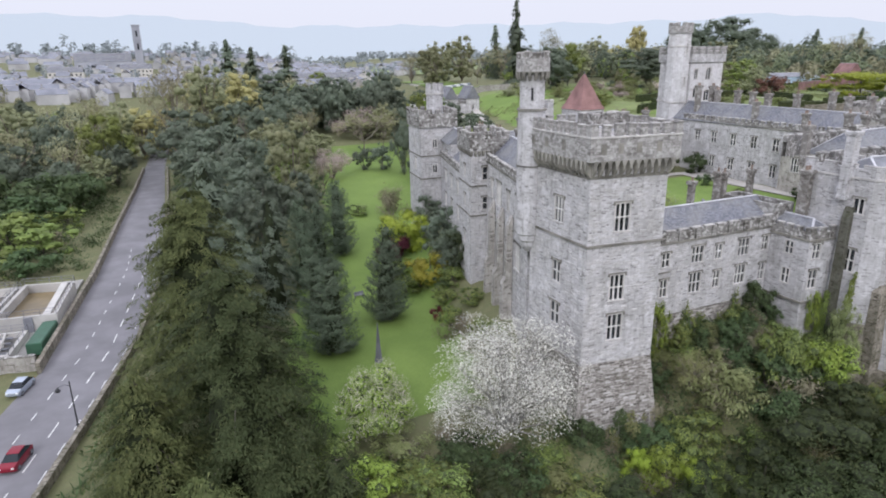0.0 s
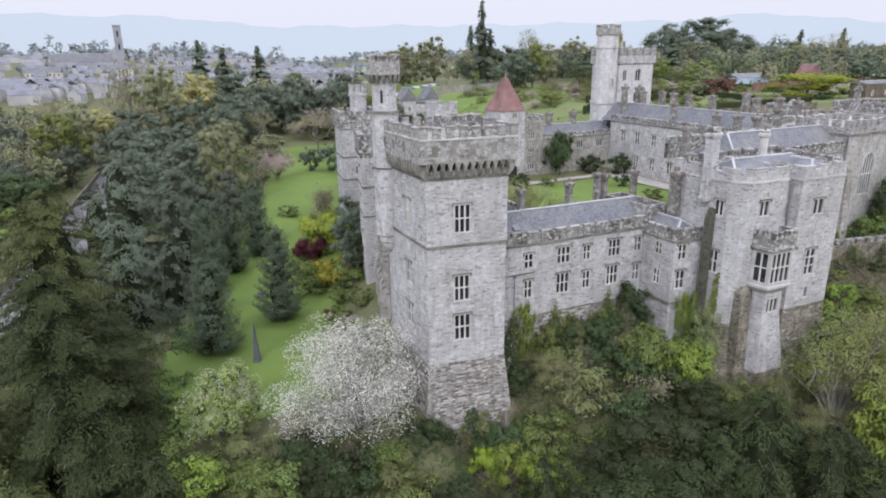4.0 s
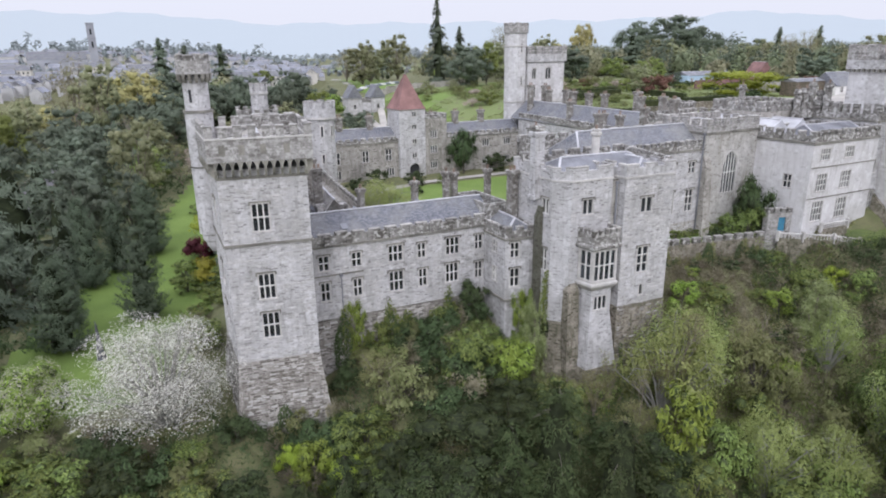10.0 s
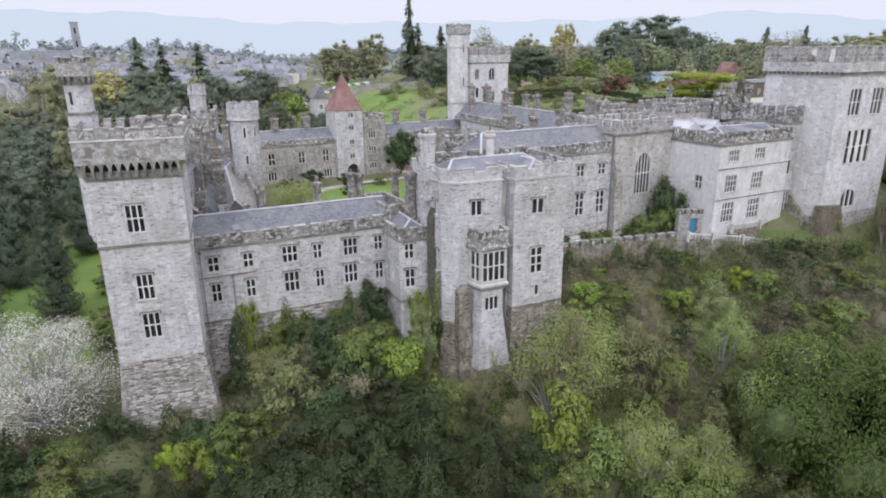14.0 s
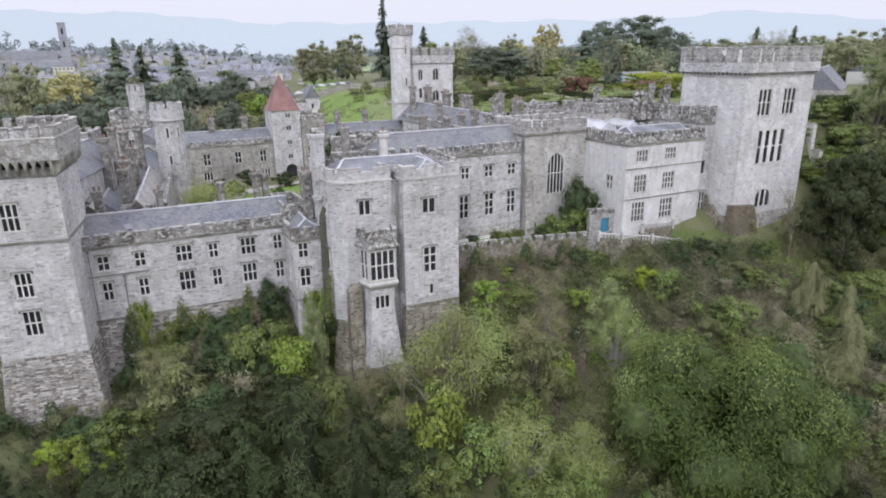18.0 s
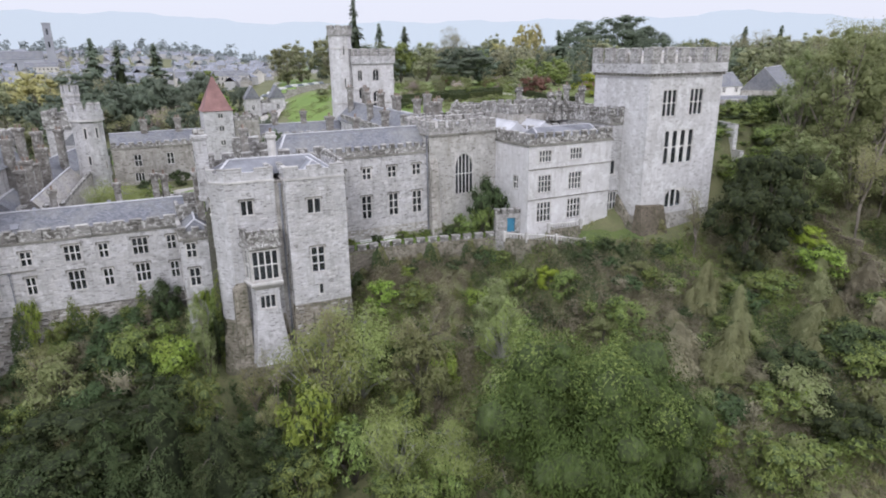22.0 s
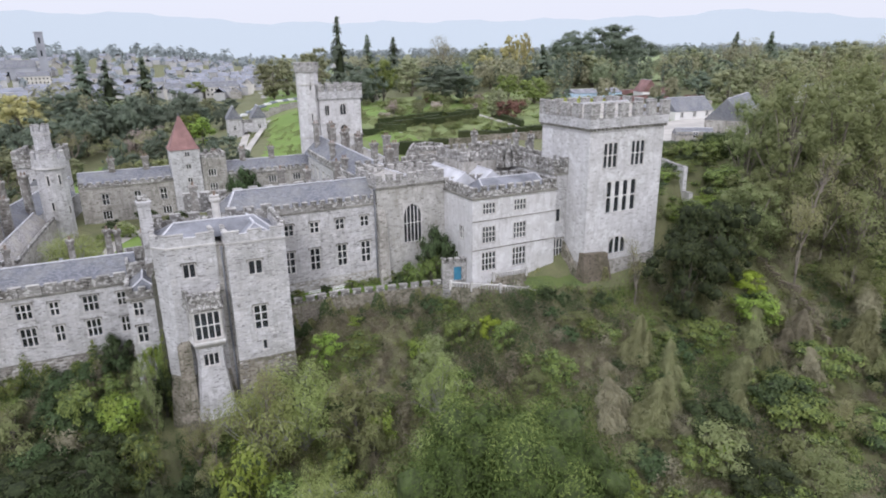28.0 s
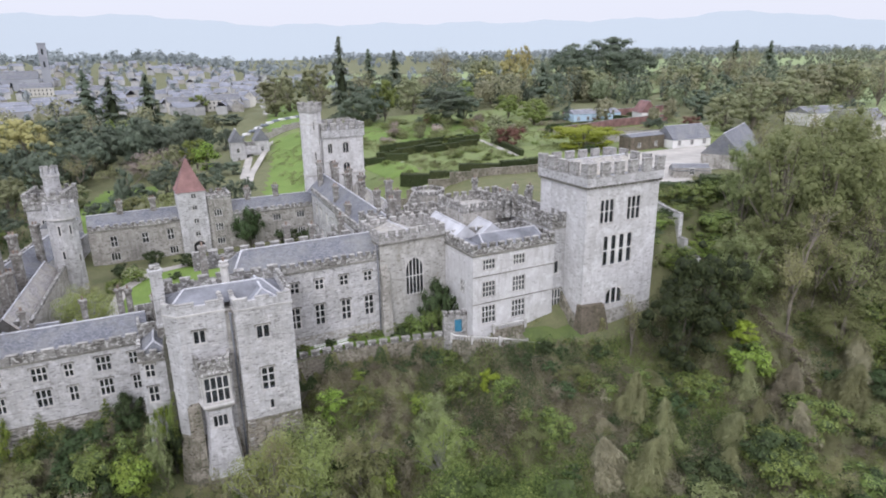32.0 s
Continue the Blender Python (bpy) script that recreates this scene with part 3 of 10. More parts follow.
def walls(parent, pts, z0, z1, material_, openings=None, thick=0.7, inner=True, name="wall", batter=0.0, closed=True):
    """One mesh of upright walls on a footprint that runs anticlockwise, with openings cut through and windows set in them.
    openings: {edge: [(metres along, sill z, width, height, lights, rows, style)]}."""
    m = Mesh()
    n = len(pts)
    cx, cy = sum(p[0] for p in pts) / n, sum(p[1] for p in pts) / n
    wins = []
    for e in range(n if closed else n - 1):
        a, b = Vector((*pts[e], 0)), Vector((*pts[(e + 1) % n], 0))
        L = (b - a).length
        d = (b - a) / L
        nrm = Vector((d.y, -d.x, 0))
        ops = (openings or {}).get(e, [])
        us = sorted({0.0, L, *[o[0] - o[2] / 2 for o in ops], *[o[0] + o[2] / 2 for o in ops]})
        zs = sorted({z0, z1, *[o[1] for o in ops], *[o[1] + o[3] for o in ops]})

        def P(u, z, depth):
            k = batter * max(0, (z1 - z)) if batter else 0
            if k > 0 and depth == 0:
                q = offset(pts, k)
                return tuple(Vector((*q[e], z)).lerp(Vector((*q[(e + 1) % n], z)), u / L))
            return tuple(a + d * u - nrm * (depth - k) + Vector((0, 0, z)))

        for u0, u1 in zip(us, us[1:]):
            for w0, w1 in zip(zs, zs[1:]):
                if any(abs((u0 + u1) / 2 - o[0]) < o[2] / 2 and o[1] < (w0 + w1) / 2 < o[1] + o[3] for o in ops):
                    continue
                ou = e * 13.7
                m.face([P(u0, w0, 0), P(u1, w0, 0), P(u1, w1, 0), P(u0, w1, 0)], [(u0 + ou, w0), (u1 + ou, w0), (u1 + ou, w1), (u0 + ou, w1)])
                if inner and ops:
                    m.face([P(u1, w0, thick), P(u0, w0, thick), P(u0, w1, thick), P(u1, w1, thick)])
        for o in ops:
            u0, u1, w0, w1 = o[0] - o[2] / 2, o[0] + o[2] / 2, o[1], o[1] + o[3]
            for (ua, wa), (ub, wb) in (((u0, w0), (u0, w1)), ((u0, w1), (u1, w1)), ((u1, w1), (u1, w0)), ((u1, w0), (u0, w0))):
                m.face([P(ua, wa, 0), P(ub, wb, 0), P(ub, wb, thick), P(ua, wa, thick)])
            mw = Matrix((( d.x, -nrm.x, 0, 0), (d.y, -nrm.y, 0, 0), (0, 0, 1, 0), (0, 0, 0, 1)))
            mw.translation = Vector(P(o[0], o[1], 0))
            wins.append((mw, o))
    for k in range(len(pts) - 2 if closed else 0):
        m.face([(*pts[0], z1 - 0.02), (*pts[k + 1], z1 - 0.02), (*pts[k + 2], z1 - 0.02)])
    ob = part(name, m.data(name, material_), parent)
    for mw, o in wins:
        if o[4] > 0:
            window(parent, mw, o[2], o[3], o[4], o[5], o[6] if len(o) > 6 else "")
    return ob


def stones(parent, a, b, z0, z1, openings=(), share=0.5, seed=1, material_=None, batter=0.0, top=0.0, row=0.25):
    """The proud stones of a rubble face: uneven blocks in rough courses, too many to pick apart singly."""
    rng = np.random.default_rng(seed)
    A, B = np.array(a, float), np.array(b, float)
    L = float(np.linalg.norm(B - A))
    d = (B - A) / L
    nr = np.array([d[1], -d[0]])
    V, F = [], []
    z = z0
    while z < z1 - 0.12:
        h = rng.uniform(0.7, 1.3) * row
        u = -rng.uniform(0, 0.5)
        while u < L:
            w = rng.uniform(0.25, 0.95)
            u0, u1, w0, w1 = max(u, 0.0) + 0.02, min(u + w, L) - 0.02, z + 0.02, min(z + h, z1) - 0.02
            u += w
            if rng.random() > share or u1 - u0 < 0.12:
                continue
            if any(u1 > o[0] - o[2] / 2 - 0.3 and u0 < o[0] + o[2] / 2 + 0.3 and w1 > o[1] - 0.25 and w0 < o[1] + o[3] + 0.4 for o in openings):
                continue
            p = rng.uniform(0.012, 0.045)
            k = len(V)
            j = rng.uniform(-0.02, 0.02, 4)
            for q, c in ((-0.03, 0.0), (p, 0.025)):
                for i, (uu, zz) in enumerate(((u0 + c, w0 + c), (u1 - c, w0 + c + j[0]), (u1 - c, w1 - c + j[1]), (u0 + c, w1 - c + j[2]))):
                    out = q + batter * max(0.0, top - zz)
                    V.append((A[0] + d[0] * uu + nr[0] * out, A[1] + d[1] * uu + nr[1] * out, zz))
            F += [(k + 4, k + 5, k + 6, k + 7), (k, k + 1, k + 5, k + 4), (k + 1, k + 2, k + 6, k + 5), (k + 2, k + 3, k + 7, k + 6), (k + 3, k, k + 4, k + 7)]
        z += h
    me = bpy.data.meshes.new("rubble_facing")
    me.from_pydata(V, [], F)
    me.materials.append(material_ or FACES)
    return tagged(part("rubble_facing", me, parent), kind="stuff")


def offset(pts, k):
    """The footprint moved outwards by k."""
    n, out = len(pts), []
    for i in range(n):
        p, q, r = (Vector(pts[(i + s) % n]) for s in (-1, 0, 1))
        d1, d2 = (q - p).normalized(), (r - q).normalized()
        n1, n2 = Vector((d1.y, -d1.x)), Vector((d2.y, -d2.x))
        b = (n1 + n2)
        out.append(tuple(q + b * (k / max(0.3, b.dot(n1)))))
    return out


def ring(parent, pts, z0, z1, out, thick, material_, name, edges=None):
    """A band round a footprint, out metres proud of it."""
    m = Mesh()
    o, i = offset(pts, out), offset(pts, out - thick)
    n = len(pts)
    for e in (range(n) if edges is None else edges):
        f = (e + 1) % n
        m.face([(*o[e], z0), (*o[f], z0), (*o[f], z1), (*o[e], z1)])
        m.face([(*i[f], z0), (*i[e], z0), (*i[e], z1), (*i[f], z1)])
        m.face([(*o[e], z1), (*o[f], z1), (*i[f], z1), (*i[e], z1)])
        m.face([(*o[f], z0), (*o[e], z0), (*i[e], z0), (*i[f], z0)])
    return part(name, m.data(name, material_), parent)


def merlon_mesh(w, t, h, material_, cap):
    def make():
        m = Mesh()
        m.box(-w / 2, w / 2, 0, t, 0, h - 0.16)
        m.rings([[(-w / 2 - 0.05, -0.05, h - 0.16), (w / 2 + 0.05, -0.05, h - 0.16), (w / 2 + 0.05, t + 0.05, h - 0.16), (-w / 2 - 0.05, t + 0.05, h - 0.16)],
                 [(-w / 2 - 0.05, -0.05, h - 0.09), (w / 2 + 0.05, -0.05, h - 0.09), (w / 2 + 0.05, t + 0.05, h - 0.09), (-w / 2 - 0.05, t + 0.05, h - 0.09)],
                 [(-w / 2 + 0.04, t * 0.3, h), (w / 2 - 0.04, t * 0.3, h), (w / 2 - 0.04, t * 0.7, h), (-w / 2 + 0.04, t * 0.7, h)]])
        me = m.data("merlon", material_)
        me.materials.append(CAP)
        for p in me.polygons:
            p.material_index = int(p.index > 5)
        return me
    return cached(("merlon", round(w, 2), t, h, material_.name, cap), make)


def battlement(parent, pts, z, low, high, out=0.0, thick=0.45, pitch=1.9, material_=None, edges=None, gap=0.42):
    """A parapet of height low with merlons that reach high above z."""
    material_ = material_ or LICHEN
    ring(parent, pts, z, z + low, out, thick, material_, "parapet", edges)
    o = offset(pts, out)
    n = len(pts)
    for e in (range(n) if edges is None else edges):
        a, b = Vector((*o[e], 0)), Vector((*o[(e + 1) % n], 0))
        L = (b - a).length
        d = (b - a) / L
        nrm = Vector((d.y, -d.x, 0))
        k = max(2, round(L / pitch))
        w = round((L + gap * L / k) / k * (1 - gap) / 0.05) * 0.05
        for i in range(k):
            u = w / 2 + (L - w) * i / (k - 1)
            mw = Matrix(((d.x, -nrm.x, 0, 0), (d.y, -nrm.y, 0, 0), (0, 0, 1, 0), (0, 0, 0, 1)))
            mw = Matrix.Translation(a + d * u + Vector((0, 0, z + low - 0.01))) @ mw @ pose(0, 0, 0, R.uniform(-1, 1), R.uniform(-1.2, 1.2), R.uniform(-1.5, 1.5))
            part("merlon", merlon_mesh(w, thick, high - low + (0.1 if R.random() < 0.25 else 0), material_, i % 2), parent, mw)


def corbels(parent, pts, z0, z1, out, edges, pitch, material_):
    """Arched machicolation: brackets with little arches between them."""
    n = len(pts)
    for e in edges:
        a, b = Vector((*pts[e], 0)), Vector((*pts[(e + 1) % n], 0))
        L = (b - a).length
        d = (b - a) / L
        nrm = Vector((d.y, -d.x, 0))
        k = round(L / pitch)
        p = L / k
        base = Matrix(((d.x, -nrm.x, 0, 0), (d.y, -nrm.y, 0, 0), (0, 0, 1, 0), (0, 0, 0, 1)))

        def make():
            m = Mesh()
            w, hh = 0.13, z1 - z0
            prof = [(0, 0), (-out * 0.3, 0.04), (-out * 0.55, hh * 0.2), (-out * 0.72, hh * 0.24), (-out * 0.88, hh * 0.44), (-out, hh * 0.5), (-out, hh), (0, hh)]
            for s in (-1, 1):
                m.face([(s * w, y, z) for y, z in (prof if s > 0 else prof[::-1])])
            for (ya, za), (yb, zb) in zip(prof, prof[1:]):
                m.face([(-w, ya, za), (w, ya, za), (w, yb, zb), (-w, yb, zb)])
            return m.data("corbel", material_)
        me = cached(("corbel", parent.name, e), make)
        for i in range(k + 1):
            part("corbel", me, parent, Matrix.Translation(a + d * (p * i) + Vector((0, 0, z0))) @ base)
        rise_ = round(min(1.15, (z1 - z0) * 0.66), 2)
        sp = spandrel(round(p - 0.16, 3), rise_, -out, 0.0, material_, True)
        for i in range(k):
            part("corbel_arch", sp, parent, Matrix.Translation(a + d * (p * (i + 0.5)) + Vector((0, 0, z1 - rise_))) @ base)


def ngon(x, y, r, n=12, turn=0.0):
    return [(x + r * math.cos(2 * math.pi * (i + turn) / n), y + r * math.sin(2 * math.pi * (i + turn) / n)) for i in range(n)]


def gable_roof(parent, a, b, half, z0, z1, material_, hip=(0, 0), name="roof", over=0.25):
    """A pitched roof along a to b, half its width, from eaves z0 to ridge z1; hip: how far each end slopes back."""
    A, B = Vector((*a, 0)), Vector((*b, 0))
    d = (B - A).normalized()
    s = Vector((d.y, -d.x, 0)) * (half + over)
    r0, r1 = A + d * hip[0], B - d * hip[1]
    zu, zr = Vector((0, 0, z0)), Vector((0, 0, z1))
    m = Mesh()
    w, sl = (B - A).length, math.hypot(half, z1 - z0)
    m.face([A + s + zu, B + s + zu, r1 + zr, r0 + zr], [(0, 0), (w, 0), (w - hip[1], sl), (hip[0], sl)])
    m.face([B - s + zu, A - s + zu, r0 + zr, r1 + zr], [(0, 0), (w, 0), (w - hip[0], sl), (hip[1], sl)])
    m.face([A - s + zu, A + s + zu, r0 + zr], [(0, 0), (2 * half, 0), (half, sl)])
    m.face([B + s + zu, B - s + zu, r1 + zr], [(0, 0), (2 * half, 0), (half, sl)])
    m.face([A - s + zu, B - s + zu, B + s + zu, A + s + zu])
    ob = part(name, m.data(name, material_), parent)
    k = Mesh()
    rot = math.atan2(d.y, d.x)
    mm = Matrix.Translation(r0 + zr) @ Matrix.Rotation(rot, 4, "Z")
    k.box(0, (r1 - r0).length, -0.14, 0.14, -0.05, 0.1, mm, 0.04)
    for e, (c, hp, s2) in enumerate(((A, hip[0], 1), (B, hip[1], -1))):
        if hp:
            top = c + d * hp * s2 + zr
            for sd in (-1, 1):
                low = c + s * sd + zu
                mq = Matrix.Translation(low) @ (top - low).to_track_quat("X", "Z").to_matrix().to_4x4()
                k.box(0, (top - low).length, -0.13, 0.13, -0.03, 0.07, mq, 0.02)
    part("ridge", k.data("ridge", FLASH), parent)
    return ob


def chimney(parent, x, y, z0, z1, w=1.0, d=0.8, pots=2, turn=0.0, material_=None, octagon=False):
    """A stack with a moulded head and pots."""
    m = Mesh()
    if octagon:
        rr = [(w * 0.62, z0), (w * 0.62, z0 + 0.8), (w * 0.45, z0 + 1.0), (w * 0.45, z1 - 0.9), (w * 0.62, z1 - 0.7), (w * 0.62, z1 - 0.45), (w * 0.5, z1 - 0.3), (w * 0.55, z1)]
        m.rings([[(*p, z) for p in ngon(x, y, r, 8, 0.5)] for r, z in rr])
    else:
        mm = pose(x, y, 0, 0, 0, turn)
        m.box(-w / 2 - 0.1, w / 2 + 0.1, -d / 2 - 0.1, d / 2 + 0.1, z0, z0 + 0.5, mm, 0.06)
        m.box(-w / 2, w / 2, -d / 2, d / 2, z0 + 0.4, z1 - 0.6, mm)
        m.box(-w / 2 - 0.1, w / 2 + 0.1, -d / 2 - 0.1, d / 2 + 0.1, z1 - 0.6, z1 - 0.4, mm, 0.05)
        m.box(-w / 2 - 0.18, w / 2 + 0.18, -d / 2 - 0.18, d / 2 + 0.18, z1 - 0.4, z1, mm, 0.1)
    ch = part("chimney", m.data("chimney", material_ or SOOTY), parent)
    for i in range(pots):
        px = (i - (pots - 1) / 2) * 0.55
        def make():
            k = Mesh()
            k.rings([[(r * math.cos(a), r * math.sin(a), z) for a in np.arange(8) * math.pi / 4] for r, z in ((0.17, 0), (0.13, 0.35), (0.18, 0.4), (0.18, 0.5))])
            return k.data("pot", POT)
        part("pot", cached("pot", make), ch, Matrix.Translation((x, y, z1)) @ pose(0, 0, 0, 0, 0, turn) @ Matrix.Translation((px, 0, 0)))
    return ch


def pipe(parent, x, y, z0, z1, r=0.06):
    """A rainwater pipe with its hopper head and brackets."""
    m = Mesh()
    m.rings([[(*p, z) for p in ngon(x, y, r, 6)] for z in (z0, z1)])
    m.box(x - 0.17, x + 0.17, y - 0.14, y + 0.14, z1 - 0.05, z1 + 0.25)
    for z in np.arange(z0 + 1, z1, 1.8):
        m.rings([[(*p, zz) for p in ngon(x, y, r + 0.035, 6)] for zz in (z, z + 0.1)])
    part("downpipe", m.data("downpipe", LEAD), parent)

# ---------------------------------------------------------------- castle: the corner tower
def corner_tower():
    A = thing("corner_tower", (43.5, 50, 3), "tall square grey limestone castle tower with corbelled battlements", "castle tower")
    foot = [(39.0, 45.75), (47.35, 44.35), (48.9, 54.3), (39.4, 55.9)]
    L0 = math.dist(foot[0], foot[1])
    walls(A, offset(foot, 0.05), 22.1, 29.7, STONE, {0: [(3.75, 23.45, 1.6, 2.75, 3, 2, "round hood")], 3: [(5.4, 23.6, 1.5, 2.6, 3, 2, "hood")]})
    walls(A, foot, 9.2, 22.1, STONE, {0: [(3.65, 16.15, 1.55, 2.65, 3, 2, "round hood"), (3.7, 11.75, 1.65, 2.75, 3, 2, "round hood")], 3: [(5.2, 17.0, 1.3, 2.3, 2, 2, "hood"), (5.2, 12.2, 1.5, 2.4, 2, 2, "hood")]})
    walls(A, foot, -1.5, 9.2, ROUGH, name="footing", batter=0.11)
    ring(A, foot, 21.95, 22.2, 0.17, 0.2, DRESSED_DARK, "string_course")
    corbels(A, foot, 28.9, 30.55, 0.75, (0, 1, 3), 0.74, MACHI)
    ring(A, foot, 28.75, 29.05, 0.12, 0.16, DRESSED_DARK, "string_course")
    big = offset(foot, 0.75)
    ring(A, foot, 30.5, 32.7, 0.75, 0.5, WEATHERED, "parapet_wall")
    ring(A, foot, 32.68, 32.83, 0.83, 0.66, DRESSED, "coping")
    battlement(A, foot, 32.7, 0.12, 1.25, 0.75, 0.45, 1.25, WEATHERED)
    # blind slots in the parapet
    for e, us in ((0, (1.4, 3.2, 5.2, 7.4)), (3, (2.0, 4.5, 7.5))):
        a, b = Vector((*big[e], 0)), Vector((*big[(e + 1) % 4], 0))
        d = (b - a).normalized()
        nrm = Vector((d.y, -d.x, 0))
        base = Matrix(((d.x, -nrm.x, 0, 0), (d.y, -nrm.y, 0, 0), (0, 0, 1, 0), (0, 0, 0, 1)))
        for u in us:
            part("slot", bar(-0.28, 0.28, -0.035, 0.0, 0, 0.95, DRESSED_DARK), A, Matrix.Translation(a + d * u + Vector((0, 0, 31.2))) @ base)
    m = Mesh()
    i = offset(foot, 0.3)
    m.face([(*p, 31.6) for p in i])
    part("roof", m.data("roof", LEAD), A, label="flat lead roof")
    gable_roof(A, (43.4, 46.6), (44.6, 54.0), 2.6, 31.65, 32.9, SLATE_PALE)
    a0 = [(3.75, 23.45, 1.6, 2.75), (3.65, 16.15, 1.55, 2.65), (3.7, 11.75, 1.65, 2.75)]
    a3 = [(5.4, 23.6, 1.5, 2.6), (5.2, 17.0, 1.3, 2.3), (5.2, 12.2, 1.5, 2.4)]
    up = offset(foot, 0.05)
    for i, (e, o) in enumerate(((0, a0), (3, a3), (1, []))):
        stones(A, up[e], up[(e + 1) % 4], 22.25, 28.7, o, 0.42, 31 + i)
        stones(A, foot[e], foot[(e + 1) % 4], 9.2, 21.9, o, 0.45, 41 + i)
        stones(A, foot[e], foot[(e + 1) % 4], 1.0, 9.2, [], 0.8, 51 + i, FACES_DARK, 0.11, 9.2, 0.22)
    # low stair head at the back of the platform
    b2 = [(44.2, 52.2), (48.6, 51.5), (49.0, 54.2), (44.6, 55.0)]
    walls(A, b2, 30, 33.4, LICHEN, name="stair_head")
    battlement(A, b2, 33.4, 0.1, 0.8, 0, 0.35, 1.3)
    # round stair turret on the corner
    T = thing("stair_turret", (39.5, 56.3, 20), "slender round stone stair turret with a crenellated crown", "turret")
    m = Mesh()
    x, y = 39.3, 56.2
    prof = [(0.35, 18.9), (0.8, 19.6), (0.9, 20.1), (1.15, 20.3), (1.2, 20.9), (1.45, 21.1), (1.45, 34.6)]
    m.rings([[(*p, z) for p in ngon(x, y, r, 20)] for r, z in prof])
    part("shaft", m.data("shaft", STONE), T)
    for z, r, h in ((34.5, 1.58, 0.25), (28.6, 1.52, 0.16)):
        ring(T, ngon(x, y, 1.4, 20), z, z + h, r - 1.4, 0.3, DRESSED_DARK, "string_course")
    m = Mesh()
    m.rings([[(*p, z) for p in ngon(x, y, r, 20)] for r, z in ((1.3, 34.7), (1.3, 38.2))])
    part("upper_shaft", m.data("upper_shaft", STONE), T)
    part("loop", bar(-0.12, 0.12, -0.06, 0.3, 0, 1.3, IRON), T, pose(x - 0.75, y - 1.09, 35.6, 0, 0, -35))
    crown = ngon(x, y, 1.45, 16)
    corbels(T, crown, 37.6, 38.5, 0.32, range(16), 0.57, DRESSED_DARK)
    ring(T, crown, 38.5, 39.8, 0.32, 0.4, WEATHERED, "parapet")
    m = Mesh()
    m.face([(*p, 39.0) for p in crown])
    part("roof", m.data("roof", LEAD), T)
    battlement(T, ngon(x, y, 1.77, 8, 0.5), 39.8, 0.03, 0.65, 0.0, 0.35, 0.72)


corner_tower()


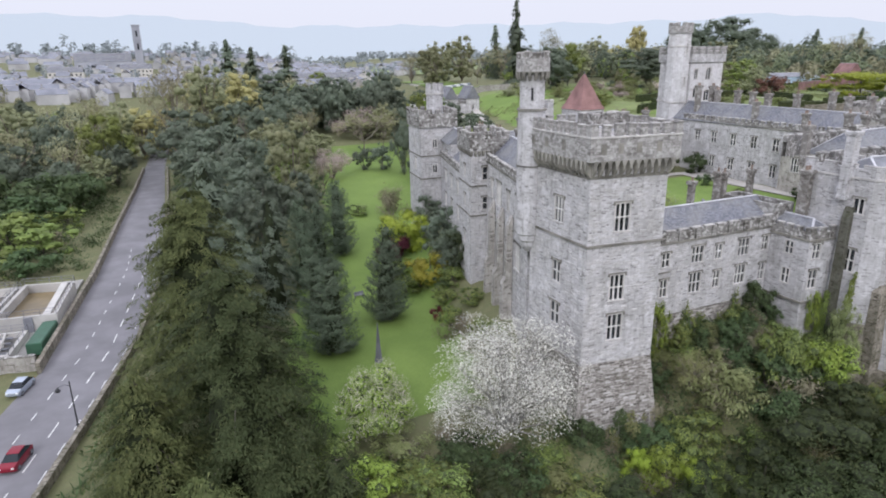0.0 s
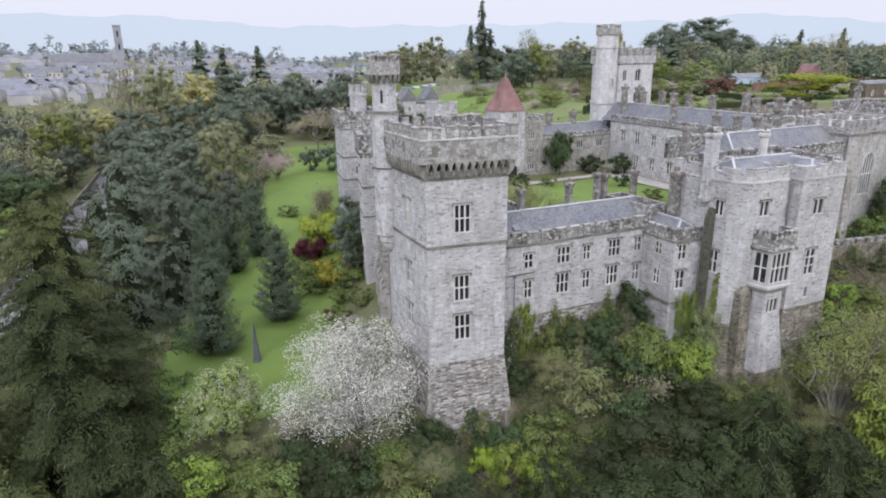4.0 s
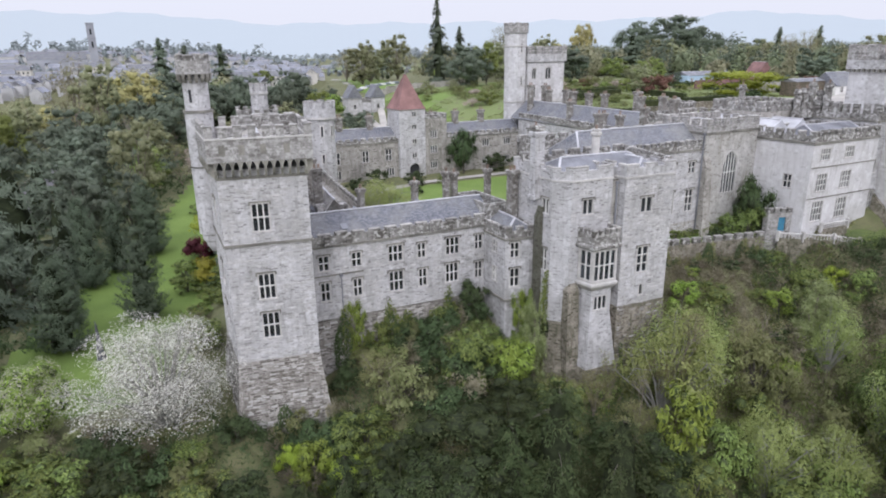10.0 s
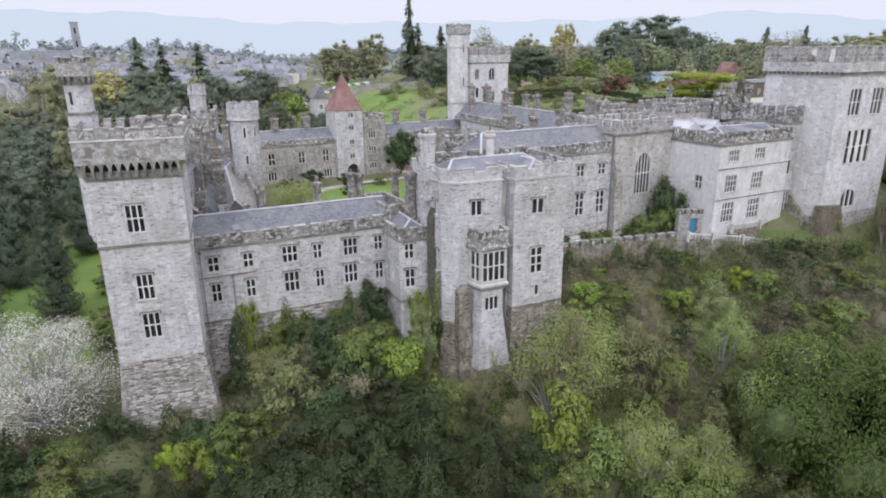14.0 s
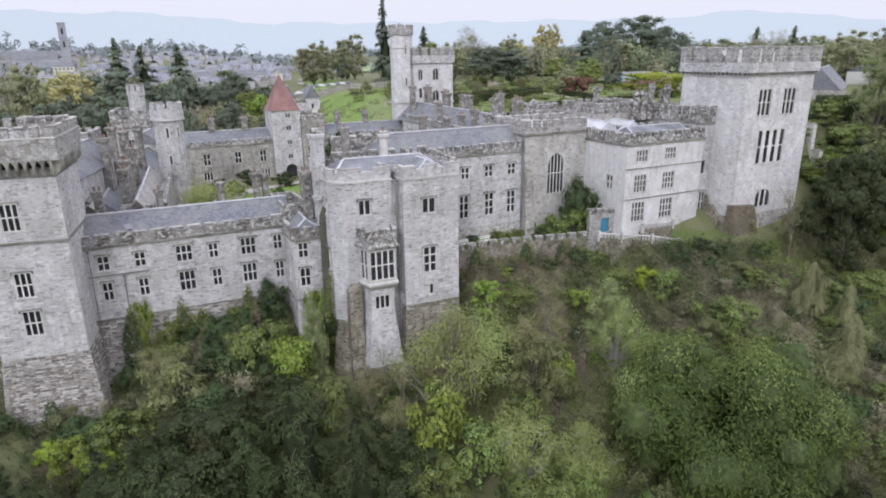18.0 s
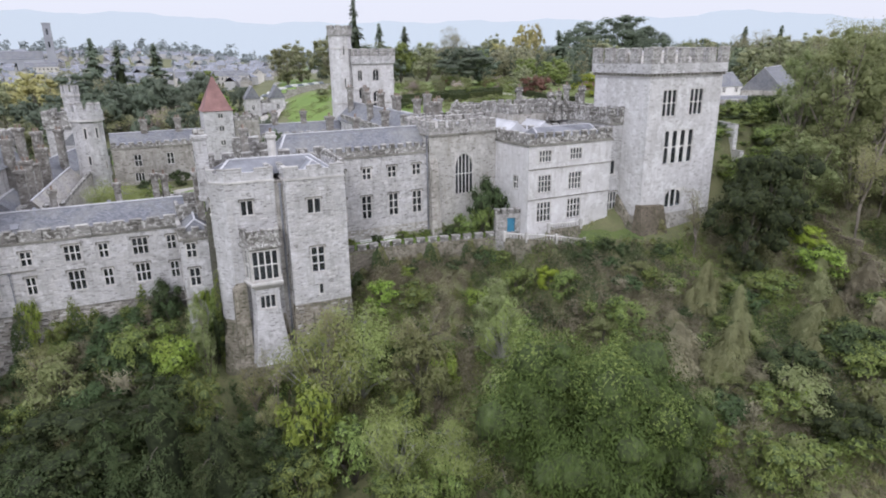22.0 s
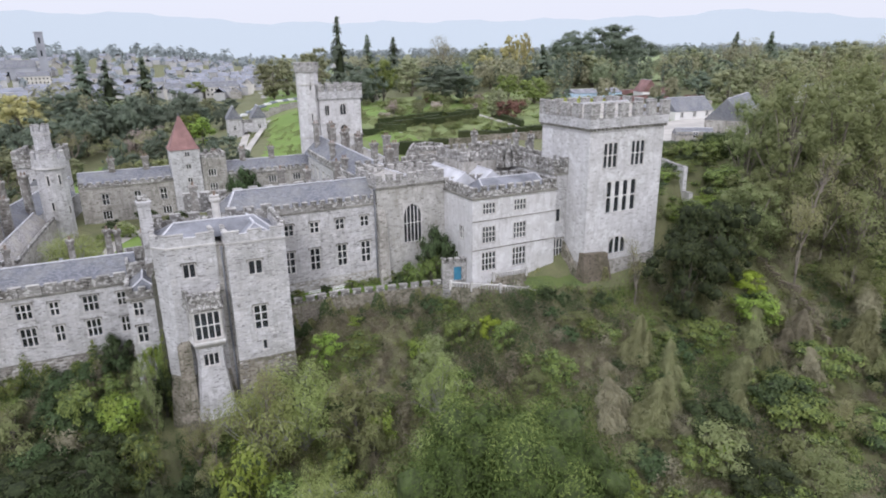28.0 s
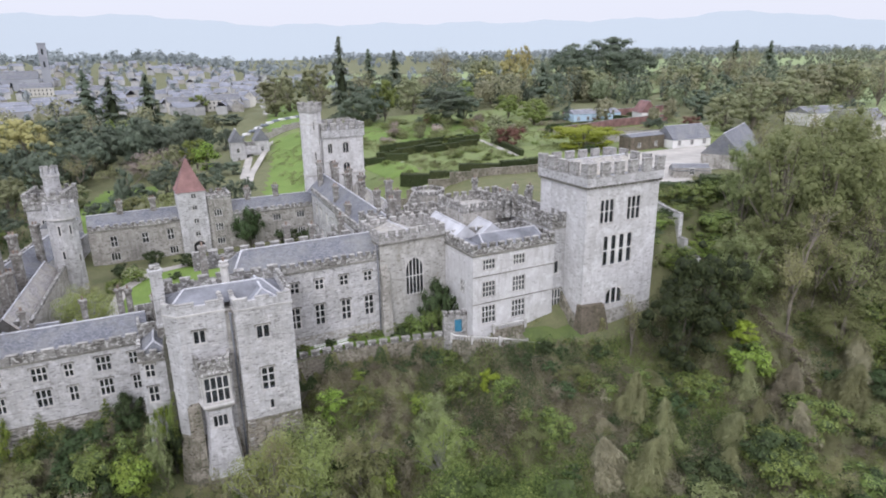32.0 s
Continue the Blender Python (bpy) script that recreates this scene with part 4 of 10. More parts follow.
# ---------------------------------------------------------------- castle: the front range
def front_range():
    F = thing("front_range", (59, 51, 6), "long two-storey grey stone castle range with slate roof and parapet", "castle range")
    foot = [(47.6, 49.75), (71.0, 48.75), (71.4, 57.0), (48.6, 58.0)]
    up = [(2.4, 16.5, 1.15, 1.7, 2, 2, "hood"), (6.3, 16.5, 1.1, 1.65, 2, 2, "hood"), (11.2, 16.4, 1.75, 1.95, 3, 2, "hood"), (14.6, 16.35, 1.0, 1.8, 2, 2, "hood"), (18.8, 16.2, 1.75, 2.1, 3, 2, "hood"), (22.5, 16.4, 1.0, 1.8, 2, 2, "hood")]
    dn = [(2.4, 12.8, 1.0, 2.15, 2, 2, "hood"), (6.3, 12.8, 1.0, 2.1, 2, 2, "hood"), (11.2, 12.6, 1.75, 2.45, 3, 2, "hood"), (14.7, 12.65, 1.0, 2.15, 2, 2, "hood"), (18.7, 12.55, 1.65, 2.35, 3, 2, "hood"), (22.5, 12.5, 0.95, 2.1, 2, 2, "hood")]
    walls(F, foot, 10.3, 19.3, STONE, {0: up + dn})
    walls(F, foot, 0, 10.3, ROUGH, name="footing", batter=0.03)
    part("string_course", bar(0, 7.0, -0.12, 0.1, 0, 0.16, DRESSED_DARK), F, pose(47.7, 49.75, 15.75, 0, 0, -2.45))
    part("string_course", bar(0, 23.3, -0.12, 0.1, 0, 0.14, DRESSED_DARK), F, pose(47.7, 49.75, 10.25, 0, 0, -2.45))
    ring(F, foot, 19.2, 19.45, 0.16, 0.3, DRESSED_DARK, "string_course", (0,))
    battlement(F, foot, 19.4, 1.05, 1.45, 0.0, 0.5, 1.9, LICHEN, (0,), 0.3)
    gable_roof(F, (48.2, 53.6), (72.5, 52.6), 3.6, 19.6, 22.4, SLATE, (0, 0))
    stones(F, foot[0], foot[1], 10.5, 19.15, up + dn, 0.45, 71)
    stones(F, foot[0], foot[1], 3, 10.2, [], 0.6, 72, FACES_DARK, 0.03, 10.3)
    # cross walls that stand up through the slates
    for x in (55.2, 63.5):
        m = Mesh()
        mm = pose(x, 50.1, 0, 0, 0, -2.45)
        m.face([mm @ Vector(p) for p in ((-0.2, 0, 19.6), (0.2, 0, 19.6), (0.2, 3.4, 22.7), (-0.2, 3.4, 22.7))])
        m.face([mm @ Vector(p) for p in ((-0.2, 0, 19.3), (-0.2, 0, 19.6), (-0.2, 3.4, 22.7), (-0.2, 3.4, 22.2))])
        m.face([mm @ Vector(p) for p in ((0.2, 0, 19.6), (0.2, 0, 19.3), (0.2, 3.4, 22.2), (0.2, 3.4, 22.7))])
        part("verge", m.data("verge", LEAD), F)
    for x, z in ((57.3, 24.2), (64.8, 24.4), (69.5, 25.2), (70.7, 25.0), (76.0, 25.0)):
        chimney(F, x, 56.4, 19, z, 0.75, 0.7, 1, 10)
    part("rooflight", bar(-0.4, 0.4, -0.03, 0.05, 0, 0.9, LEAD), F, pose(53.2, 50.9, 20.75, -52, 0, -2.4))
    for x, z0 in ((51.9, 6), (48.6, 6.5)):
        pipe(F, x, 49.35, z0, 15.6 if x > 50 else 18.9)
    for x in (49.6, 63.0):
        lad = Mesh()
        mm = pose(x, 50.3, 19.75, 37.5, 0, -2.45)
        for u in (-0.2, 0.2):
            lad.box(u - 0.03, u + 0.03, 0, 3.9, 0.03, 0.09, mm)
        for k in range(12):
            lad.box(-0.2, 0.2, 0.15 + k * 0.32, 0.2 + k * 0.32, 0.03, 0.08, mm)
        part("roof_ladder", lad.data("roof_ladder", WHITE), F, label="white timber roof ladder")
    for x in np.arange(50.5, 70, 2.6):
        part("pier", bar(-0.3, 0.3, -0.1, 0.0, 0, 1.35, LICHEN, 0.04), F, pose(float(x), 49.64 - (float(x) - 47.6) * 0.0427, 19.4, 0, 0, -2.45))
    ring(F, [(71.2, 48.9), (74.6, 48.7), (74.6, 57), (71.2, 57)], 18, 22, 0, 0.4, LICHEN, "gable_wall")


front_range()


def bay():
    B = thing("canted_bay", (72.5, 45.5, 6), "narrow grey stone bay projecting beside the front range", "castle bay")
    foot = [(70.7, 43.5), (74.6, 42.9), (75.0, 49.2), (70.9, 49.3)]
    walls(B, foot, 10.9, 18.7, STONE, {0: [(1.25, 16.45, 1.1, 1.8, 2, 2, "hood"), (1.3, 12.7, 1.15, 2.25, 2, 2, "hood")], 3: [(3.3, 16.6, 1.0, 1.5, 2, 2), (3.3, 12.85, 1.0, 1.8, 2, 2)]})
    walls(B, offset(foot, -0.15), 2, 10.9, STONE, name="footing", batter=0.05)
    ring(B, foot, 10.8, 11.05, 0.16, 0.3, DRESSED_DARK, "string_course")
    ring(B, foot, 18.6, 18.85, 0.16, 0.3, DRESSED_DARK, "string_course")
    battlement(B, foot, 18.8, 0.9, 1.5, 0.0, 0.45, 1.2, LICHEN)
    m = Mesh()
    m.face([(*p, 19.6) for p in offset(foot, -0.3)])
    part("roof", m.data("roof", SLATE), B)
    gable_roof(B, (72.8, 43.6), (73.2, 50), 1.5, 19.7, 20.9, SLATE, (1.2, 0))
    chimney(B, 74.0, 47.2, 19, 26.4, 0.9, 1.2, 2)
    chimney(B, 74.4, 42.7, 23.6, 31.5, 1.4, 0.95, 0, 4, STONE)
    for sx in (-0.42, 0.0, 0.42):
        part("chimney_head", bar(-0.2, 0.2, -0.42, 0.42, 0, 0.75, LICHEN, 0.12), B, pose(74.4 + sx, 42.7, 31.45, 0, 0, 4))


bay()


# ---------------------------------------------------------------- castle: the projecting block with the oriel
def oriel_block():
    B = thing("oriel_block", (82, 42, 4), "tall pale stone castle block with an oriel window and battered base", "castle tower")
    left = [(74.4, 39.6), (75.9, 37.9), (81.6, 37.6), (81.9, 47), (74.8, 48.2)]
    right = [(82.6, 36.5), (89.9, 36.1), (90.4, 47), (82.7, 47.4)]
    walls(B, left, 9.0, 26.2, STONE, {1: [(2.3, 22.25, 1.35, 1.7, 2, 1, "hood")], 4: [(7.3, 15.2, 1.25, 2.7, 2, 2, "hood"), (7.3, 22.2, 1.2, 1.7, 2, 1, "hood")]})
    walls(B, right, 10.2, 26.2, STONE, {0: [(3.3, 21.9, 1.6, 1.75, 2, 1, "hood"), (3.35, 14.3, 1.6, 3.2, 2, 3, "hood"), (3.5, 11.3, 0.5, 1.3, 1, 1)]})
    walls(B, right, -2, 10.2, MOSSY, name="footing", batter=0.07)
    walls(B, left, -2, 9.0, MOSSY, name="footing", batter=0.09)
    stones(B, right[0], right[1], 10.2, 26, [(3.3, 21.9, 1.6, 1.75), (3.35, 14.3, 1.6, 3.2), (3.5, 11.3, 0.5, 1.3)], 0.5, 81)
    stones(B, right[0], right[1], 2, 10.2, [], 0.4, 82, FACES_DARK, 0.07, 10.2)
    stones(B, left[1], left[2], 9, 26, [(2.3, 22.25, 1.35, 1.7), (3.4, 10, 4.4, 11)], 0.45, 83)
    stones(B, left[4], left[0], 9, 26, [(7.3, 15.2, 1.25, 2.7), (7.3, 22.2, 1.2, 1.7)], 0.4, 84)
    stones(B, left[1], left[2], 0, 9, [], 0.35, 85, FACES_DARK, 0.09, 9)
    rec = [(81.5, 37.72), (82.7, 37.66), (82.7, 46), (81.5, 46)]
    walls(B, rec, 0, 26, WARM, name="recess")
    pipe(B, 82.2, 37.5, 4, 25.5, 0.12)
    for p in (left, right):
        ring(B, p, 26.1, 26.32, 0.1, 0.3, DRESSED, "string_course")
        battlement(B, p, 26.2, 1.1, 1.6, 0.0, 0.5, 2.3, STONE, gap=0.36)
        m = Mesh()
        m.face([(*q, 26.6) for q in offset(p, -0.4)])
        part("roof", m.data("roof", LEAD), B)
    gable_roof(B, (75.2, 42.3), (89.4, 41.4), 2.6, 26.7, 28.3, LEAD, (2.2, 2.2))
    gable_roof(B, (86.6, 37.0), (86.8, 44), 1.7, 26.7, 28.0, LEAD, (1.4, 0))
    # mossy flat buttress beside the oriel
    m = Mesh()
    m.rings([[(75.2, 36.4, -2), (77.0, 36.2, -2), (77.2, 38.0, -2), (75.3, 38.3, -2)], [(75.5, 37.2, 13.2), (77.1, 37.2, 13.2), (77.1, 38.1, 13.2), (75.5, 38.2, 13.2)], [(76.0, 37.8, 13.9), (77.1, 37.7, 13.9), (77.1, 38.1, 13.9), (76.0, 38.2, 13.9)]])
    part("buttress", m.data("buttress", MOSSY), B)
    # oriel: flared stem, lower lights, canted window, crenellated cap
    O = [(77.15, 37.75), (77.55, 35.55), (80.95, 35.35), (81.4, 37.6)]
    m = Mesh()
    lowr = [(76.9, 37.9), (77.15, 35.2), (81.2, 34.95), (81.65, 37.8)]
    m.rings([[(*p, z) for p in q] for q, z in ((offset(lowr, 0.7), -2), (offset(lowr, 0.3), 3.6))])
    part("oriel_foot", m.data("oriel_foot", MOSSY), B)
    m = Mesh()
    m.rings([[(*p, z) for p in q] for q, z in ((offset(lowr, 0.16), 3.5), (offset(O, -0.35), 10.6))])
    part("oriel_stem", m.data("oriel_stem", STONE), B)
    walls(B, offset(O, -0.35), 10.6, 13.4, STONE, {1: [(1.35, 10.9, 1.75, 1.6, 3, 1)]}, 0.25, name="oriel_wall")
    m = Mesh()
    m.rings([[(*p, z) for p in q] for q, z in ((offset(O, -0.35), 13.3), (offset(O, 0.05), 13.75), (offset(O, 0.22), 14.0), (offset(O, 0.22), 14.25), (O, 14.4))])
    part("oriel_corbel", m.data("oriel_corbel", DRESSED), B)
    walls(B, O, 14.4, 18.4, DRESSED, {0: [(1.12, 14.7, 1.5, 3.5, 2, 2)], 1: [(1.7, 14.7, 2.9, 3.5, 4, 2)], 2: [(1.15, 14.7, 1.5, 3.5, 2, 2)]}, 0.25, name="oriel_wall")
    m = Mesh()
    m.rings([[(*p, z) for p in q] for q, z in ((offset(O, 0.05), 18.4), (offset(O, 0.35), 18.6), (offset(O, 0.35), 18.9), (offset(O, 0.15), 19.1), (offset(O, 0.15), 20.2))])
    part("oriel_cap", m.data("oriel_cap", LICHEN), B)
    battlement(B, offset(O, 0.15), 20.2, 0.05, 0.7, 0, 0.35, 0.8, LICHEN, (0, 1, 2))
    m = Mesh()
    m.rings([[(x + o, y, z) for x, y in ((73.95, 41.3), (74.75, 41.2), (74.75, 42.2), (73.95, 42.3))] for z, o in ((-1, -0.35), (12, -0.1), (21.6, 0.0), (22.8, 0.5))])
    part("flue_shaft", m.data("flue_shaft", FLUE), B, label="dark mossy flue shaft")
    chimney(B, 82.75, 42.3, 26.6, 31.3, 1.15, 1.1, 1, 0, DRESSED, True)
    # stepped crest down the east edge, and dark merlons at the back
    for i in range(9):
        part("crest", bar(-0.3, 0.3, -0.35, 0.35, 0, 0.6, LICHEN, 0.1), B, pose(90.05, 37.6 + i * 0.95, 27.5 + 0.06 * i, 0, 0, 0))
    # crenellated walk at the back
    m = [(75, 46.5), (90.5, 45.5), (90.5, 46.2), (75, 47.2)]
    battlement(B, m, 26.5, 1.2, 2.0, 0, 0.4, 2.2, LICHEN)


oriel_block()


# ---------------------------------------------------------------- castle: the garden range and the chapel gable
def garden_range():
    E = thing("garden_range", (98, 50, 12), "two-storey grey stone castle range above the garden terrace", "castle range")
    foot = [(89.8, 46.3), (106.4, 46.2), (106.6, 55), (90.0, 55)]
    up = [(x - 89.8, 23.3, 1.25, 1.55, 2, 2, "hood") for x in (92.8, 96.6, 100.5, 104.4)]
    dn = [(x - 89.8, 17.6, 1.4, 3.2, 2, 3, "hood") for x in (92.6, 96.4, 100.6, 104.4)]
    walls(E, foot, 16.0, 26.5, STONE, {0: up + dn})
    walls(E, foot, 8, 16.0, WARM, name="footing")
    stones(E, foot[0], foot[1], 14, 26.3, up + dn, 0.4, 91)
    ring(E, foot, 26.4, 26.65, 0.14, 0.3, DRESSED_DARK, "string_course", (0,))
    battlement(E, foot, 26.6, 0.8, 1.45, 0, 0.45, 1.3, LICHEN, (0,))
    gable_roof(E, (84, 50.6), (107, 50.4), 3.8, 26.7, 29.9, SLATE, (2.5, 0))
    battlement(E, [(80, 54.6), (107, 54.6), (107, 55.2), (80, 55.2)], 26.5, 2.0, 2.9, 0, 0.4, 2.2, LICHEN, (0, 2))
    for x, y, z, w in ((81.3, 52.7, 30.9, 0.9), (94.5, 55.4, 31.6, 0.95), (98.6, 55.4, 31.2, 0.9), (103.5, 55.4, 32.0, 0.95)):
        chimney(E, x, y, 25.5, z, w, 0.85, 1)
    pipe(E, 106.1, 46.0, 14, 28.6, 0.11)
    C = thing("chapel_gable", (112, 48, 12), "grey stone chapel bay with a tall pointed traceried window", "castle chapel")
    foot = [(106.5, 46.0), (118.3, 46.4), (118.3, 54.5), (106.5, 54.5)]
    walls(C, foot, 12, 28.7, CHAPEL, {0: [(6.0, 19.6, 3.1, 6.1, 5, 2, "pointed hood")]})
    m = Mesh()
    m.rings([[(106.2, 44.6, 10), (108.0, 44.6, 10), (108.0, 46.1, 10), (106.2, 46.1, 10)], [(106.4, 45.4, 24), (107.7, 45.4, 24), (107.7, 46.1, 24), (106.4, 46.1, 24)], [(106.4, 46.0, 25.5), (107.7, 46.0, 25.5), (107.7, 46.1, 25.5), (106.4, 46.1, 25.5)]])
    part("buttress", m.data("buttress", WARM), C)
    ring(C, foot, 28.6, 28.9, 0.16, 0.3, DRESSED_DARK, "string_course")
    battlement(C, foot, 28.8, 1.0, 2.0, 0, 0.5, 1.7, WEATHERED)
    gable_roof(C, (112.2, 47), (111, 58), 4.2, 28.6, 30.2, SLATE_PALE)


garden_range()


# ---------------------------------------------------------------- castle: the white house and the keep
def white_house():
    W = thing("white_house", (126, 42, 14), "pale lime-washed three-storey castle block with mullioned windows", "castle house")
    foot = [(118.3, 37.3), (133.6, 37.1), (133.8, 47), (118.3, 47)]
    o = []
    for x in (121.2, 126.8):
        o += [(x - 118.3, 24.95, 2.1, 1.6, 4, 2), (x - 118.3, 20.4, 2.2, 2.5, 4, 3), (x - 118.3, 15.9, 2.4, 2.9, 4, 3)]
    walls(W, foot, 24.0, 27.4, LIMEWASH, {0: [k for k in o if k[1] > 24]})
    walls(W, foot, 13.0, 24.0, LIMEWASH, {0: [k for k in o if k[1] < 24], 3: [(6.4, 20.7, 1.2, 1.9, 2, 2)]})
    walls(W, foot, 6, 13.0, WARM, name="footing")
    for z in (23.85, 19.3):
        ring(W, foot, z, z + 0.14, 0.1, 0.2, DRESSED_DARK, "string_course", (0,))
    ring(W, foot, 27.3, 27.6, 0.18, 0.3, DRESSED_DARK, "string_course")
    battlement(W, foot, 27.5, 0.9, 1.7, 0, 0.5, 1.5, LICHEN)
    m = Mesh()
    m.face([(*q, 27.9) for q in offset(foot, -0.3)])
    part("roof", m.data("roof", LEAD), W)
    gable_roof(W, (121.5, 41.6), (132.8, 41.2), 2.6, 28.0, 29.5, LEAD, (0.4, 0.4))
    gable_roof(W, (121.4, 45), (121.8, 57), 2.4, 28.0, 30.0, FLASH)
    gable_roof(W, (126.6, 45), (127.0, 54), 2.2, 28.0, 29.8, FLASH)
    # link block behind, with its battlements
    K = thing("link_block", (135, 44, 12), "grey stone link wall with battlements beside the keep", "castle wall")
    foot = [(133.5, 37.7), (136.3, 37.6), (138, 62), (133.5, 62)]
    walls(K, foot, 10, 29.6, STONE, {0: [(1.3, 15.6, 1.7, 3.2, 3, 2, "hood"), (1.1, 21.8, 0.8, 2.1, 1, 1)]})
    ring(K, foot, 29.5, 29.75, 0.14, 0.3, DRESSED_DARK, "string_course")
    battlement(K, offset(foot, 0.1), 29.7, 0.9, 2.4, 0, 0.5, 1.5, LICHEN)
    foot = [(124, 50.5), (133.2, 50), (133.2, 60), (124, 60)]
    walls(K, foot, 20, 30.6, WARM, name="inner_wall")
    battlement(K, foot, 30.6, 0.8, 1.7, 0, 0.4, 1.5, LICHEN)
    for x, y in ((130.6, 49.0), (131.9, 48.6), (133.4, 48.5), (135.6, 47.2), (136.4, 49.0), (132.5, 61)):
        chimney(K, x, y, 29.5, 33.6 + R.uniform(0, 1.6), R.uniform(0.95, 1.3), 0.95, 1, 15, LICHEN, True)


white_house()


def keep():
    D = thing("keep", (144, 39, 12), "massive pale limestone square keep with slab merlons and tall lancets", "castle tower")
    foot = [(136.1, 32.6), (151.2, 32.5), (151.0, 44.6), (136.2, 44.8)]
    up = [(x - 136.1, 30.9, 2.7, 3.8, 3, 2, "round") for x in (140.3, 145.9)]
    walls(D, foot, 15.6, 37.2, PALE, {0: up + [(6.9, 23.6, 6.0, 5.0, 4, 2, "round wide"), (6.8, 16.6, 3.4, 2.75, 3, 1, "arched")]})
    walls(D, foot, 4, 15.6, WARM, name="footing", batter=0.05)
    stones(D, foot[0], foot[1], 15.8, 36.7, up + [(6.9, 23.6, 6.0, 5.0), (6.8, 16.4, 3.8, 3.2)], 0.14, 95, FACES_PALE)
    stones(D, foot[3], foot[0], 15.8, 36.7, [], 0.14, 96, FACES_PALE)
    for e in range(4):
        a, b = Vector((*foot[e], 0)), Vector((*foot[(e + 1) % 4], 0))
        L = (b - a).length
        d = (b - a) / L
        nrm = Vector((d.y, -d.x, 0))
        base = Matrix(((d.x, -nrm.x, 0, 0), (d.y, -nrm.y, 0, 0), (0, 0, 1, 0), (0, 0, 0, 1)))
        k = int(L / 0.75)
        for i in range(k + 1):
            part("corbel", bar(-0.17, 0.17, -0.42, 0.0, 0, 0.42, DRESSED_DARK, 0.08), D, Matrix.Translation(a + d * (L * i / k) + Vector((0, 0, 36.75))) @ base)
    ring(D, foot, 37.15, 38.5, 0.42, 0.7, STONE, "parapet_wall")
    battlement(D, foot, 38.5, 0.1, 2.3, 0.42, 0.6, 2.5, WEATHERED, gap=0.4)
    m = Mesh()
    m.face([(*q, 38.0) for q in offset(foot, -0.2)])
    part("roof", m.data("roof", LEAD), D)
    gable_roof(D, (137.5, 39.5), (149.6, 39.3), 3.4, 38.1, 40.3, SLATE_PALE)
    m = Mesh()
    m.rings([[(134.6, 30.2, 8), (141.6, 30.4, 8), (141.4, 33, 8), (134.6, 33, 8)], [(135.5, 31.7, 17.6), (140.3, 31.8, 17.2), (140.3, 33, 17.2), (135.5, 33, 17.6)]])
    part("buttress", m.data("buttress", RUSTY), D, label="rust-brown rubble plinth")
    m = Mesh()
    m.rings([[(134.4, 31.5, 8), (136.0, 31.5, 8), (136.0, 37.5, 8), (134.8, 37.5, 8)], [(135.2, 32.6, 13.6), (136.0, 32.6, 13.6), (136.0, 37.5, 18.4), (135.6, 37.5, 18.4)]])
    part("ramp", m.data("ramp", MOSSY), D, label="mossy stone ramp")


keep()


